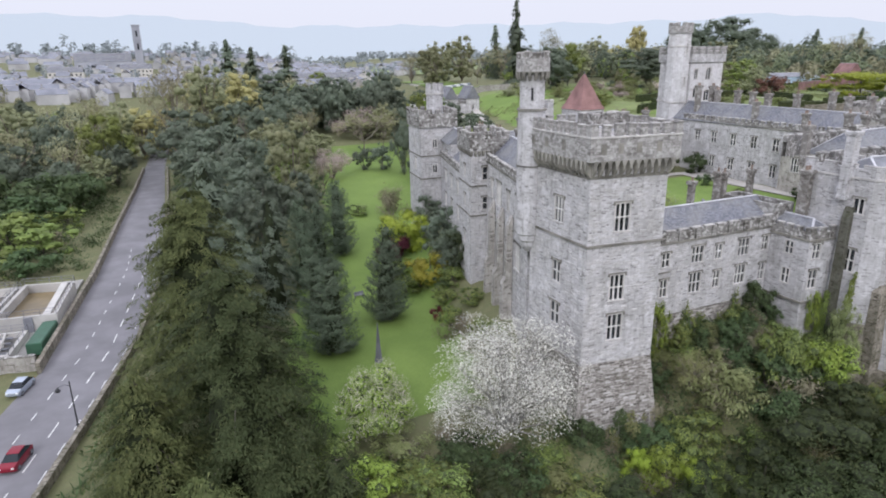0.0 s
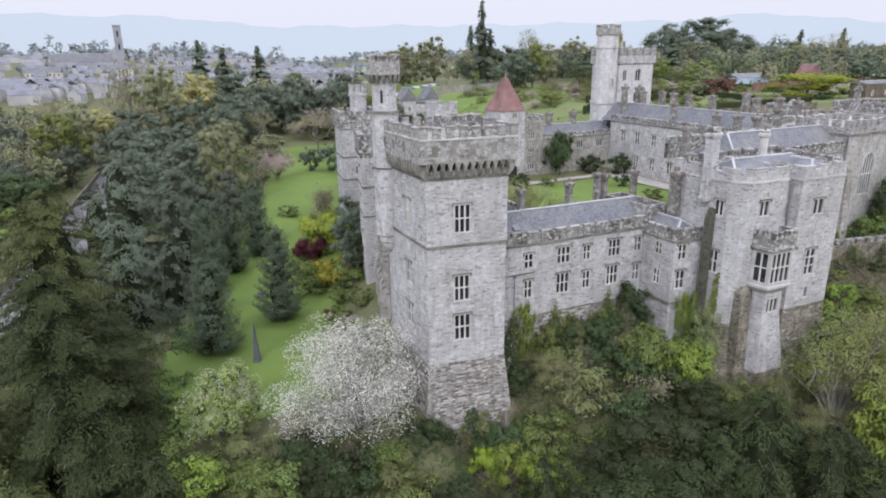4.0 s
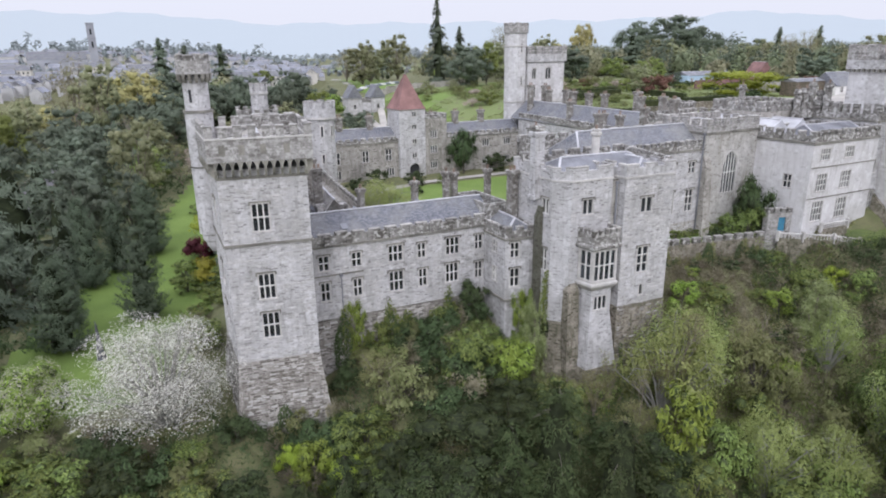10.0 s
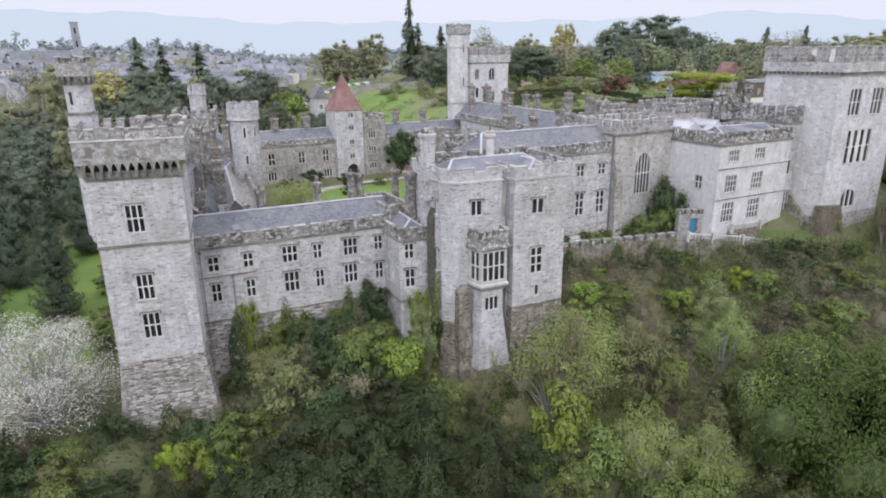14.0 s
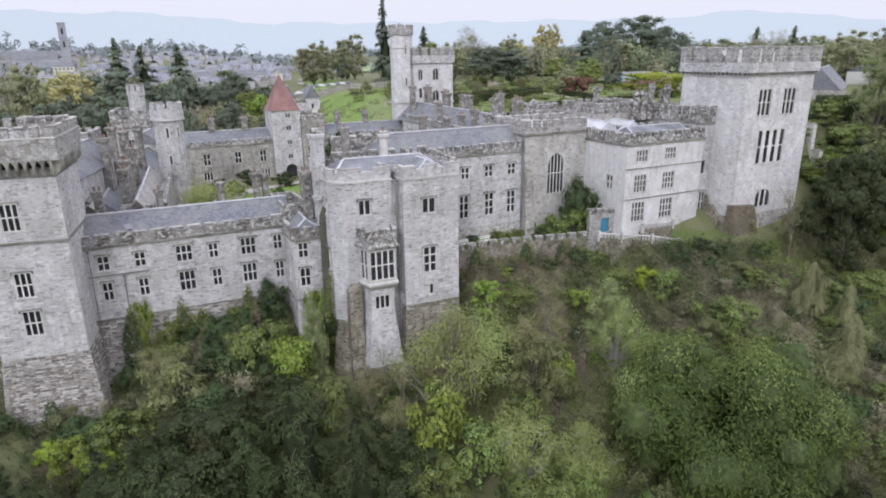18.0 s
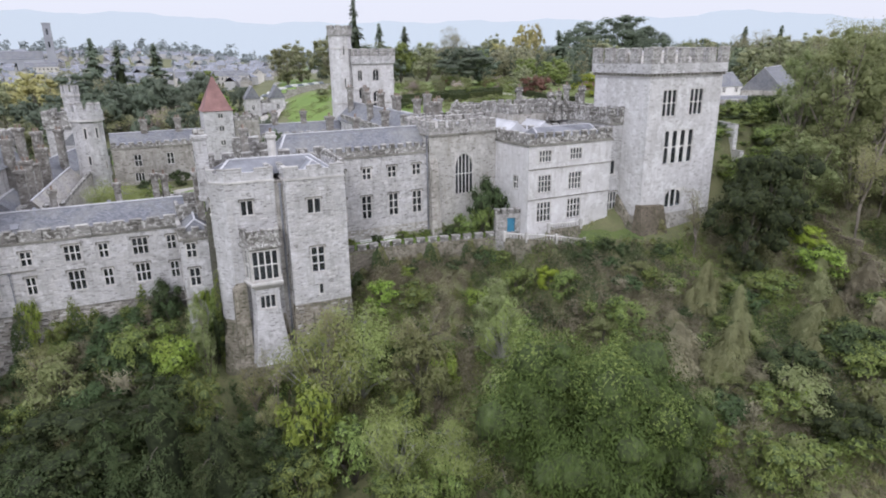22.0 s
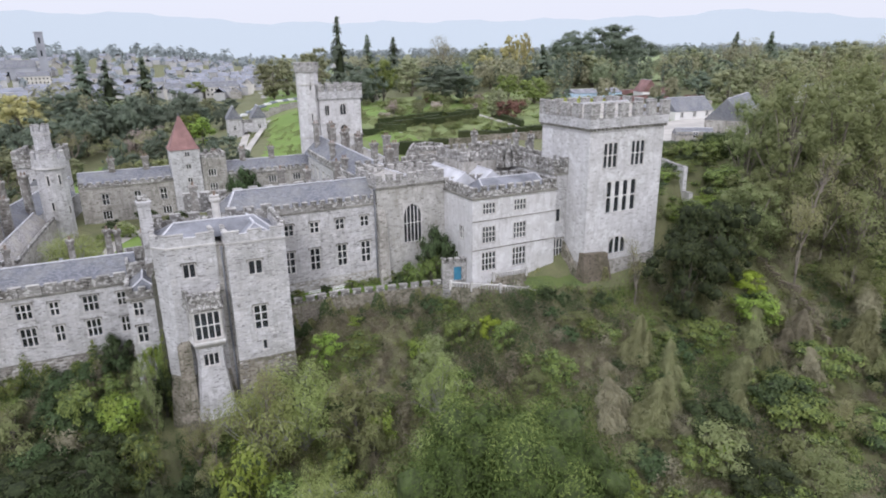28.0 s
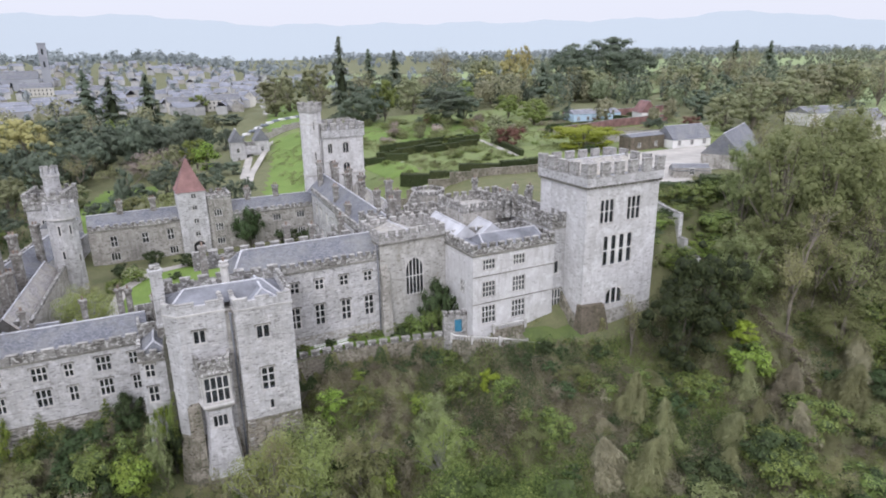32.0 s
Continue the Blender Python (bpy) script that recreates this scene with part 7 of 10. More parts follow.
# bank under the west front
plants((("lime", 46.6, 108.0, 8.4, 6.0), ("maroon", 42.6, 104.6, 5.0, 4.2), ("gold", 43.2, 89.4, 5.6, 5.0), ("dark", 46.4, 91.0, 10.8, 3.9), ("dark", 44.6, 84.6, 8.0, 2.6), ("dark", 52.0, 108.0, 8.2, 3.6), ("gshrub", 41.2, 72.6, 2.6, 2.3), ("gshrub", 38.3, 94.1, 4.1, 2.6), ("gshrub", 41.1, 89.3, 3.0, 2.4), ("gshrub", 43.4, 82.2, 3.3, 2.6), ("bright", 40.6, 96.5, 3.0, 2.2), ("gshrub", 37.6, 60.6, 3.4, 2.3), ("gshrub", 37.6, 71.9, 3.4, 2.6), ("bshrub", 53.0, 131.5, 7.7, 6.3), ("bshrub", 37.0, 68.6, 3.6, 3.6), ("gshrub", 38.0, 88.3, 3.4, 2.8), ("bshrub", 37.0, 64.4, 3.2, 2.4), ("gshrub", 47.0, 117.0, 4.8, 3.1), ("shrub", 42.4, 83.3, 2.9, 1.9), ("dark", 45.8, 83.5, 8.0, 3.0), ("bshrub", 49.5, 124, 4.0, 3.6), ("maroon", 37.8, 76.5, 2, 1.6), ("gshrub", 37.4, 62.5, 3.5, 2.4), ("gshrub", 40.5, 79.5, 3.0, 2.6)), 0.2)
plants((("pink", 86.5, 238.5, 13, 12.5), ("bare", 58.4, 222.0, 16, 10.0), ("bare", 50.3, 226.0, 14, 8.2), ("bare", 46.0, 187.9, 9.0, 5.6), ("pink", 51.6, 169.4, 9.5, 6), ("bare", 44.5, 154.3, 8.5, 5.2), ("dark", 72.0, 166.1, 20.0, 4.2), ("gshrub", 46, 134, 3, 3), ("wshrub", 57, 143, 3, 3)))
# two huge yews, and the wood between the road and the lawn
plants((("bigyew", 6.6, 52.0, 21.5, 8.8), ("roundyew", 5.0, 70.0, 25.0, 8.8)), 0.6)
plants((("brownyew", -1.6, 51.0, 15, 6.2), ("yew", -3.5, 58, 10, 4.4), ("brownyew", 1.5, 43.5, 11, 6.6), ("yew", 12, 44.5, 8, 5.0), ("yew", 9.5, 62, 15, 6), ("yew", 11.5, 88, 17, 6.0), ("yew", 4.5, 86, 18, 6.5), ("yew", 8.5, 104, 18.5, 8.0)), 0.6, "wood beside the road")
plants((("yew", 12.0, 119.0, 20.5, 9.0), ("dark", 22.2, 119.0, 17.7, 6.4), ("dark", 29.9, 170.4, 15.2, 9.5), ("willow", 34.5, 145.4, 21.7, 6.2), ("dark", 17.6, 217.3, 22.3, 11.5), ("olive", 18.8, 262.0, 40, 11), ("willow", 28.0, 240, 30.5, 9.1), ("golden", 40.6, 248.1, 27, 11.6), ("dark", 47.7, 226.2, 21, 9.0), ("bare", 34.4, 206.9, 16, 8), ("dark", 25.3, 199.4, 16, 8), ("dark", 91.7, 266.7, 25.1, 20), ("dark", 75.0, 270.9, 22.6, 13), ("green", 37.5, 157.6, 13.5, 5.2), ("dark", 31.6, 127.5, 14.1, 4.6), ("yew", 20.1, 104.6, 15.2, 5.0), ("yew", 14.5, 146, 14, 7), ("dark", 22, 152, 14, 7), ("dark", 16, 176, 15, 7), ("willow", 40, 190, 17, 7)), 0.5, "wood beside the road")
plants((("dark", 22, 135, 13, 6), ("yew", 10.5, 134, 13, 5.5), ("dark", 30, 186, 13, 7), ("yew", 44, 205, 14, 7), ("dark", 20, 192, 14, 6), ("yew", 32, 222, 16, 8), ("dark", 55, 236, 17, 8), ("dark", 62, 248, 18, 8), ("bare", 46, 176, 10, 6), ("yew", 27, 140, 11, 5), ("dark", 40, 170, 10, 5.5), ("willow", 56, 200, 11, 6), ("dark", 13, 98, 13, 5), ("yew", 17.5, 92, 12, 4.5), ("dark", 38, 232, 20, 9), ("willow", 50, 258, 20, 9)), 0.5, "wood beside the road")
# wood west of the road
plants((("olive", -33.7, 231.6, 26, 10), ("dark", -21.7, 246.1, 24, 9.5), ("willow", -33.1, 270.1, 27, 12), ("olive", -15.3, 262.3, 27, 10), ("bare", -8.5, 264.5, 30, 7.5), ("green", -5.5, 246.9, 24.7, 10), ("dark", -3.1, 232.7, 15.3, 7), ("shrub", -20.3, 190.0, 13, 10.9), ("shrub", -13.4, 197.3, 12, 8.4), ("shrub", -9.7, 206.0, 10.6, 6.0), ("shrub", -30.0, 186.4, 14.0, 10.5), ("gshrub", -25.0, 160.3, 9.4, 9.1), ("gshrub", -18.8, 154.6, 7.4, 7.0), ("olive", -17.1, 232.8, 18.4, 8.1), ("dark", -32.5, 218.5, 19.3, 10.0), ("willow", -42, 205, 18, 9), ("dark", -18, 216, 14, 7.5), ("shrub", -24, 174, 11, 9), ("shrub", -35, 168, 11, 9), ("willow", -46, 240, 24, 10)), 0.4, "wood beyond the road")
plants((("shrub", -20, 140, 6, 6), ("gshrub", -28, 142, 6, 6), ("bshrub", -24, 130, 4, 5), ("shrub", -33, 150, 8, 7), ("gshrub", -33, 130, 5, 6), ("bshrub", -42, 138, 5, 6), ("shrub", -42, 158, 9, 8), ("olive", -50, 180, 16, 8), ("dark", -54, 210, 20, 9), ("willow", -58, 262, 25, 11), ("olive", -46, 290, 27, 12), ("dark", -20, 292, 25, 11), ("willow", 0, 285, 26, 9), ("bshrub", -17, 166, 5, 4.5), ("gshrub", -15, 178, 6, 5), ("willow", -8, 222, 13, 5.5), ("bshrub", -28, 118, 3, 4), ("gshrub", -38, 118, 3.4, 5), ("shrub", -48, 126, 4, 6), ("dark", -66, 232, 22, 10)), 0.4, "wood beyond the road")

# bottom of the slope: trees and thickets before the walls
plants((("bigdome", 104.6, 6.0, 21.5, 11.8), ("yew", 116, 4, 12, 6), ("yew", 113, -4, 10, 7), ("dark", 102, -8, 10, 7), ("feather", 83.2, 28.5, 15.5, 6.4), ("bare", 84.2, 26.9, 16.5, 4.4), ("feather", 88.5, 30.0, 13, 6.0), ("olive", 77.1, 26.4, 7.5, 3.0), ("gshrub", 83.8, 20.2, 9.0, 4.4), ("gshrub", 90.8, 20.9, 9.8, 4.4), ("green", 77.6, 18.3, 9.0, 4.4), ("bare", 94.8, 26.8, 9.1, 4.2), ("wshrub", 95.5, 22.2, 6.2, 3.0), ("ivytree", 105.5, 25.5, 11.5, 3.2), ("gshrub", 107.7, 24.4, 6.4, 3.1), ("wshrub", 96.7, 15.2, 7.4, 3.6), ("gshrub", 92.6, 13.8, 7.0, 4.4), ("wshrub", 102.8, 18.6, 6.4, 3.2), ("green", 86.5, 12.5, 9, 5), ("willow", 96, 5, 9, 5.5)), 0.5)
plants((("shrub", 45.8, 41.4, 4.5, 3.4), ("lime", 46.9, 36.7, 5.2, 2.2), ("gshrub", 50.4, 39.4, 5.3, 3.8), ("dark", 51.2, 32.4, 8.4, 4.6), ("olive", 56.6, 31.2, 7.2, 2.4), ("dark", 55.7, 26.4, 9.5, 5.8), ("yew", 60.5, 26.0, 11.5, 4.6), ("yew", 65.4, 25.8, 14.0, 6.0), ("gshrub", 69.6, 30.2, 8, 3.2), ("shrub", 64.2, 39.2, 5.0, 3.3), ("bright", 68.3, 36.4, 6.9, 3.1), ("bshrub", 55.6, 41.6, 5.6, 3.6), ("bshrub", 62.2, 37.4, 5.7, 4.4), ("ivytree", 71.6, 38.0, 12.0, 1.9), ("bright", 72.6, 43.0, 9.5, 1.3), ("shrub", 61.5, 46.4, 4.0, 3.2), ("lime", 42.1, 40.0, 4.4, 1.6), ("bright", 44.0, 38.0, 6.0, 2.2), ("gshrub", 50.1, 34.0, 5.0, 2.6), ("dark", 60.2, 31.6, 6.4, 4.0)), 0.4)
plants((("dark", 65.2, 33.7, 6.2, 4.5), ("shrub", 61.9, 40.6, 5.4, 3.7), ("bright", 14.6, 44.4, 5.8, 2.8), ("gshrub", 13.1, 49.3, 4.8, 2.4), ("bshrub", 19.8, 49.0, 2.6, 2.8), ("gshrub", 21.2, 42.9, 4.2, 3.4), ("dark", 26.1, 41.0, 5.1, 3.2), ("shrub", 25.2, 45.8, 3.2, 2.9), ("gshrub", 32.4, 37.2, 4.9, 3.5), ("dark", 52.8, 28.5, 10.0, 5.5), ("bshrub", 27.8, 42.5, 3.1, 2.3), ("yew", 47, 35.5, 6.5, 4.2), ("yew", 41, 33, 7, 4.4), ("dark", 36.5, 35.5, 5.0, 3.6), ("green", 33, 31, 7, 4), ("yew", 47, 24, 10, 6), ("dark", 40, 24, 9, 6), ("yew", 30, 26, 9, 6), ("dark", 22, 31, 8, 5), ("green", 26, 36, 5.5, 3.4)), 0.4)
plants((("yew", 70.5, 21.5, 12.5, 5.5), ("dark", 72.5, 15.5, 11, 6), ("yew", 64, 17, 11, 6), ("yew", 56, 18, 10, 6.5), ("dark", 49, 16, 10, 6.5), ("yew", 36, 17, 9, 6), ("green", 66, 10, 9, 5.5), ("yew", 80, 9, 11, 6), ("green", 19.5, 40, 5, 3), ("dark", 12, 35, 8, 5), ("yew", 4, 35, 9, 6), ("gshrub", 16, 46.5, 3.5, 2.8), ("shrub", 37.5, 43.2, 3.4, 2.4), ("bshrub", 41.5, 43.2, 3.0, 2.4), ("gshrub", 33, 42.0, 3.4, 2.6), ("bshrub", 29.5, 44.6, 2.8, 2.4), ("olive", 75.8, 32.0, 6.5, 2.4), ("bare", 77.6, 31.5, 8.5, 2.2), ("dark", 76, 21.5, 9, 4), ("shrub", 74.5, 28, 5.5, 3.4)), 0.4)
plants((("bright", 80.0, 21.9, 12.6, 4.0), ("feather", 87.8, 17.6, 12.1, 4.1), ("wshrub", 94.6, 24.8, 8.4, 4.6), ("bright", 97.1, 23.2, 5.2, 2.0), ("bshrub", 100.7, 24.5, 7.0, 2.9), ("feather", 105.2, 23.1, 10.9, 3.7), ("gshrub", 112.9, 32.3, 5.2, 2.9), ("lime", 117.4, 31.1, 3.9, 1.8), ("gshrub", 118.0, 27.6, 5.1, 2.3), ("bshrub", 116.8, 23.8, 6.2, 4.4), ("gshrub", 120.8, 18.3, 5.5, 3.1), ("wshrub", 118.4, 19.8, 3.6, 3.1), ("feather", 100.3, 12.6, 14.1, 4.1), ("feather", 93.1, 14.0, 10.1, 4.1), ("bright", 112.6, 14.3, 6.4, 2.4), ("gshrub", 98.7, 36.1, 3.3, 3.4), ("bright", 94.3, 36.7, 5.3, 2.2), ("bright", 106.7, 31.1, 4.6, 2.0), ("wshrub", 77.4, 26.2, 6.5, 2.5), ("bare", 76.8, 26.7, 11.4, 2.6)), 0.4)
plants((("bright", 157.0, 15.6, 6.2, 3.9), ("gshrub", 146.1, 16.9, 4.3, 3.7), ("gshrub", 148.4, 7.2, 4.9, 4.5), ("ivied", 157.2, 6.4, 6.4, 3.2), ("gshrub", 148.1, 1.9, 6.3, 5.3), ("wshrub", 133.3, 2.5, 5.9, 5.0), ("bright", 134.0, 2.3, 3.0, 2.2), ("gshrub", 135.8, -4.1, 5.7, 4.7), ("bshrub", 124.7, 0.9, 6.4, 3.7), ("bright", 119.1, 3.1, 4.6, 2.3), ("gshrub", 125.1, -3.6, 6.2, 4.4), ("bshrub", 118.2, 0.1, 5.7, 3.5), ("wshrub", 142.0, -2.0, 6.0, 4.0), ("olive", 153.0, -1.0, 7.0, 4.0), ("gshrub", 157.0, -3.0, 5.0, 4.0)), 0.4)
plants((("wshrub", 55.7, 41.2, 6.2, 4.6), ("olive", 54.0, 43.8, 6.0, 2.8), ("gshrub", 63.0, 39.7, 8.0, 3.5), ("bright", 68.2, 37.5, 6.3, 2.5), ("gshrub", 47.9, 39.7, 5.6, 3.0), ("bright", 44.2, 38.9, 4.7, 2.0), ("gshrub", 50.2, 34.8, 4.6, 3.3), ("dark", 58.1, 30.5, 9.4, 7.0), ("yew", 55.5, 33.1, 7.7, 4.8), ("wshrub", 44.1, 43.5, 4.6, 3.0), ("bright", 15.6, 46.1, 3.0, 3.1), ("gshrub", 19.9, 44.3, 3.7, 3.1), ("wshrub", 20.1, 49.2, 2.8, 3.4), ("bshrub", 24.8, 48.7, 3.0, 3.0), ("bshrub", 47.9, 44.3, 4.2, 2.7), ("shrub", 28.0, 41.6, 4.4, 3.5), ("wshrub", 32.5, 39.8, 4.0, 2.9), ("shrub", 59.5, 36.5, 5.5, 3.6)), 0.4)
# bank of dead creeper and thorn below the keep
plants((("bare", 140.5, 25.4, 11.5, 4.0), ("dark", 147.6, 21.8, 15.5, 6.6), ("dark", 155.5, 24.4, 17.5, 7.0), ("ivied", 132.9, 17.2, 8.2, 2.4), ("ivied", 135.1, 12.8, 8.2, 2.0), ("ivied", 144.9, 10.0, 7.6, 2.5), ("ivied", 124.5, 11.3, 7.4, 3.0), ("ivied", 128.4, 9.3, 8.2, 3.0), ("ivied", 131.6, 10.3, 6.5, 2.4), ("ivied", 167.0, 6.6, 9.7, 3.2), ("ivied", 152.5, 22.0, 5.0, 2.0), ("gshrub", 145.6, 16.4, 5.6, 4.6), ("lime", 161.0, 21.2, 4.0, 3.0), ("gshrub", 122.1, -2.2, 6.3, 3.8), ("wshrub", 126.1, -4.1, 6.3, 3.1), ("olive", 118.2, -6.6, 6.2, 4.4), ("shrub", 135.7, 5.0, 5.9, 4.3), ("gshrub", 118.8, 3.1, 4.9, 3.4), ("gshrub", 159.1, 5.7, 6.4, 5.1), ("shrub", 148.6, 5.3, 6.2, 4.7)), 0.4)
plants((("ivied", 155, 14.5, 7, 2.6), ("ivied", 160, 11, 7.5, 2.8), ("ivied", 174, 9, 8, 3), ("ivied", 179, 3, 8, 3), ("ivied", 140, 6, 6.5, 2.6), ("ivied", 151.5, 9.5, 6.0, 2.3), ("shrub", 140, 15.5, 4, 3), ("gshrub", 138.5, 18, 3.4, 3), ("bshrub", 130, 20, 3.4, 3), ("bshrub", 136.5, 21.5, 3.2, 2.8), ("gshrub", 129.7, 2.7, 4.5, 3.4), ("shrub", 124.2, 4.4, 4, 3.2), ("bshrub", 132, 6, 4, 3), ("dark", 134, -3, 7, 4.4), ("willow", 143, -5, 8, 5), ("gshrub", 152, 0, 5, 4), ("wshrub", 165, 0, 6, 4.4), ("gshrub", 172, -3, 6, 5), ("shrub", 158, -4, 5, 4.5), ("bshrub", 166, 12, 4, 4)), 0.4)
plants((("gshrub", 160, 38, 2.8, 2.8), ("wshrub", 157, 37, 2.6, 2.6), ("gshrub", 162.5, 41, 2.2, 2.6), ("shrub", 159.5, 42, 2.2, 2.6), ("bright", 163, 37.5, 2.0, 2.0), ("gshrub", 161.5, 34.5, 3.0, 2.8), ("gshrub", 157.5, 40.5, 2.6, 2.6), ("gshrub", 164.4, 44, 2.0, 2.4)), 0.4)
# wood to the east of the keep
plants((("ivytree", 181.8, 30.6, 29.0, 7.6), ("ivytree", 190.1, 27.3, 33.5, 8.6), ("ivytree", 179.5, 37.5, 21.5, 5.0), ("willow", 196.8, 22.2, 27, 8), ("bare", 168.8, 17.9, 25, 7.7), ("bare", 189.9, 16.2, 25, 7.6), ("ivytree", 166.1, 25.7, 15, 6.0), ("gshrub", 162.0, 36.8, 5.5, 4.6), ("gshrub", 174.8, 39.7, 6.2, 5.6), ("willow", 184.3, 18.0, 17.6, 8.5), ("gshrub", 186.0, 9.6, 10, 7.3), ("ivytree", 201, 34, 27, 7), ("willow", 206, 26, 27, 8), ("ivytree", 212, 17, 25, 8), ("willow", 200, 12, 21, 8), ("willow", 176, 24, 15, 7), ("ivytree", 173, 31, 12, 5.5), ("olive", 210, 38, 27, 8), ("willow", 196, 6, 15, 8), ("willow", 208, 4, 17, 8)), 0.6, "wood east of the keep")
plants((("bare", 190, 45, 20, 6.5), ("olive", 196, 42, 24, 7.5), ("willow", 216, 44, 24, 8), ("willow", 228, 34, 26, 9), ("olive", 224, 20, 25, 9), ("ivytree", 220, 6, 19, 9), ("willow", 234, 14, 25, 9), ("willow", 176, 13, 9, 6), ("gshrub", 180, 10, 6, 5.5), ("willow", 194, -4, 12, 7), ("dark", 184, -2, 9, 6), ("shrub", 176, 4, 5, 5), ("bare", 178, 20, 18, 6), ("bare", 202, 18, 24, 7), ("ivytree", 220, 30, 28, 8), ("willow", 210, -8, 12, 8), ("dark", 222, -6, 14, 8), ("olive", 240, 26, 27, 9), ("willow", 246, 6, 24, 10), ("dark", 238, -4, 18, 9)), 0.6, "wood east of the keep")
for i in range(70):
    x = R.uniform(42, 150)
    y = float(front_line(x)) - 1.5 - 34 * R.random() ** 1.4
    if 90 < x < 136 and y > 14:
        grow(R.choice(["bshrub", "bshrub", "wshrub", "shrub", "bshrub"]), x, y, R.uniform(1.6, 3.2), R.uniform(1.4, 2.8), 0.3)
    elif x < 78:
        grow(R.choice(["shrub", "gshrub", "bshrub", "shrub"]), x, y, R.uniform(2.6, 4.6), R.uniform(2.0, 3.4), 0.4)
    else:
        grow(R.choice(["gshrub", "shrub", "bshrub", "wshrub"]), x, y, R.uniform(2.2, 4.6), R.uniform(1.6, 3.0), 0.4)
for i in range(52):
    x = R.uniform(91, 138)
    y = float(front_line(x)) - 1.0 - 26 * R.random()
    if y > 12:
        grow(R.choice(["bshrub", "bshrub", "gshrub", "shrub", "wshrub", "bshrub", "bright"] if wave(x, y, 12) > -0.4 else ["gshrub", "shrub", "gshrub"]), x, y, R.uniform(1.3, 3.2), R.uniform(1.2, 2.4), 0.3)
for i in range(64):
    x, y = R.uniform(122, 178), R.uniform(-8, 24)
    if y < float(front_line(x)) - 3:
        grow(R.choice(["bshrub", "gshrub", "shrub", "wshrub", "bshrub", "ivied"]), x, y, R.uniform(1.6, 4.2), R.uniform(1.6, 3.0), 0.4)
for i in range(40):
    x, y = R.uniform(140, 206), R.uniform(-20, 28)
    grow(R.choice(["gshrub", "shrub", "bshrub", "bshrub", "wshrub"]), x, y, R.uniform(2, 4.5), R.uniform(2, 3.4), 0.4)
for x in np.arange(92, 116, 2.2):
    grow(R.choice(["gshrub", "bshrub", "shrub", "bshrub"]), float(x), float(front_line(x)) - R.uniform(0.6, 2.4), R.uniform(1.2, 2.8), R.uniform(1.0, 2.2), 0.3)
for x in np.arange(51.5, 70, 2.1):
    grow(R.choice(["gshrub", "wshrub", "bshrub", "shrub"]), float(x), float(front_line(x)) - R.uniform(0.8, 3.0), R.uniform(2.0, 4.2), R.uniform(1.2, 2.4), 0.3)
for x in (91.5, 93.2, 97.4, 101.5, 103.4, 105.2, 107.6, 109.6, 111.4):
    grow(R.choice(["gshrub", "shrub", "wshrub"]), x, 45.4, R.uniform(1.0, 2.0), R.uniform(0.9, 1.3), 0.1, z=14.0)
# climbers at the foot of the walls, and the shrubs of terrace and courtyard
plants((("bright", 53.6, 48.9, 8.0, 1.3), ("gshrub", 56, 48.2, 4, 1.8), ("gshrub", 64.5, 47.3, 3.5, 2.2), ("shrub", 68.3, 47.3, 5.6, 2.4), ("shrub", 73.0, 40.6, 9, 1.8), ("gshrub", 71.5, 41, 5, 2), ("shrub", 50.2, 46.8, 2.6, 1.8), ("bshrub", 58.5, 44.5, 4, 2.4), ("bshrub", 63, 43.6, 4, 2.4), ("gshrub", 67, 43, 4.0, 2.6), ("shrub", 115.4, 43.3, 10.8, 3.4), ("gshrub", 113.8, 42.6, 7.0, 2.4), ("gshrub", 111.2, 43.6, 5.4, 2.5), ("shrub", 108.8, 44.3, 3.4, 2.0), ("shrub", 117.2, 43.0, 7.0, 2.0), ("shrub", 96.2, 99.2, 10.2, 3.6), ("shrub", 104, 98.6, 4.5, 3), ("shrub", 108, 94, 5, 3), ("feather", 64.4, 65, 8.6, 4.8), ("olive", 64.2, 72, 6.8, 3.0), ("lime", 79, 64.5, 3, 2.4)), 0.3)
plants((("shrub", 70, 92, 3.2, 2.6), ("shrub", 76, 97.6, 3.6, 2.4), ("gshrub", 68, 84, 3, 2), ("shrub", 82, 93, 3.4, 2.4), ("gshrub", 88, 92, 2.2, 2.0), ("shrub", 79, 86, 1.8, 1.5), ("creamy", 72, 88, 3.6, 2.2), ("shrub", 100, 84, 2.6, 2.0), ("gshrub", 96, 72, 2.4, 2.0), ("shrub", 103, 66, 3, 2), ("gshrub", 92, 62, 2.2, 1.8), ("creamy", 84, 62.5, 3.0, 2.0)), 0.2)

# old trees between the castle and the gate
plants((("dark", 91.4, 252.0, 26, 17), ("dark", 74.1, 256.8, 23, 14), ("dark", 56.8, 262.0, 26, 14), ("spruce", 61.2, 390, 37.0, 10.4), ("spruce", 74.1, 386, 33, 9.6), ("spruce", 93.6, 386, 34, 9.5), ("golden", 26.6, 292, 22.0, 15), ("willow", 42.0, 292, 22.0, 13), ("bare", 74.7, 206.1, 15.5, 13), ("bare", 84, 212, 14, 9), ("dark", 80.5, 162.3, 12.0, 8.6), ("green", 98.1, 207.4, 12.5, 6.2), ("bright", 101, 203, 11, 5), ("willow", 88.3, 235, 15, 8.5), ("dark", 97.1, 166.6, 7.0, 4.4), ("dark", 101.7, 142.8, 8.0, 4.7), ("wshrub", 73.4, 139.0, 6.0, 6.0), ("wshrub", 80.2, 137.3, 7.1, 5.8), ("bare", 104.9, 262, 14, 10), ("dark", 105.4, 189.6, 6.0, 6.0)))
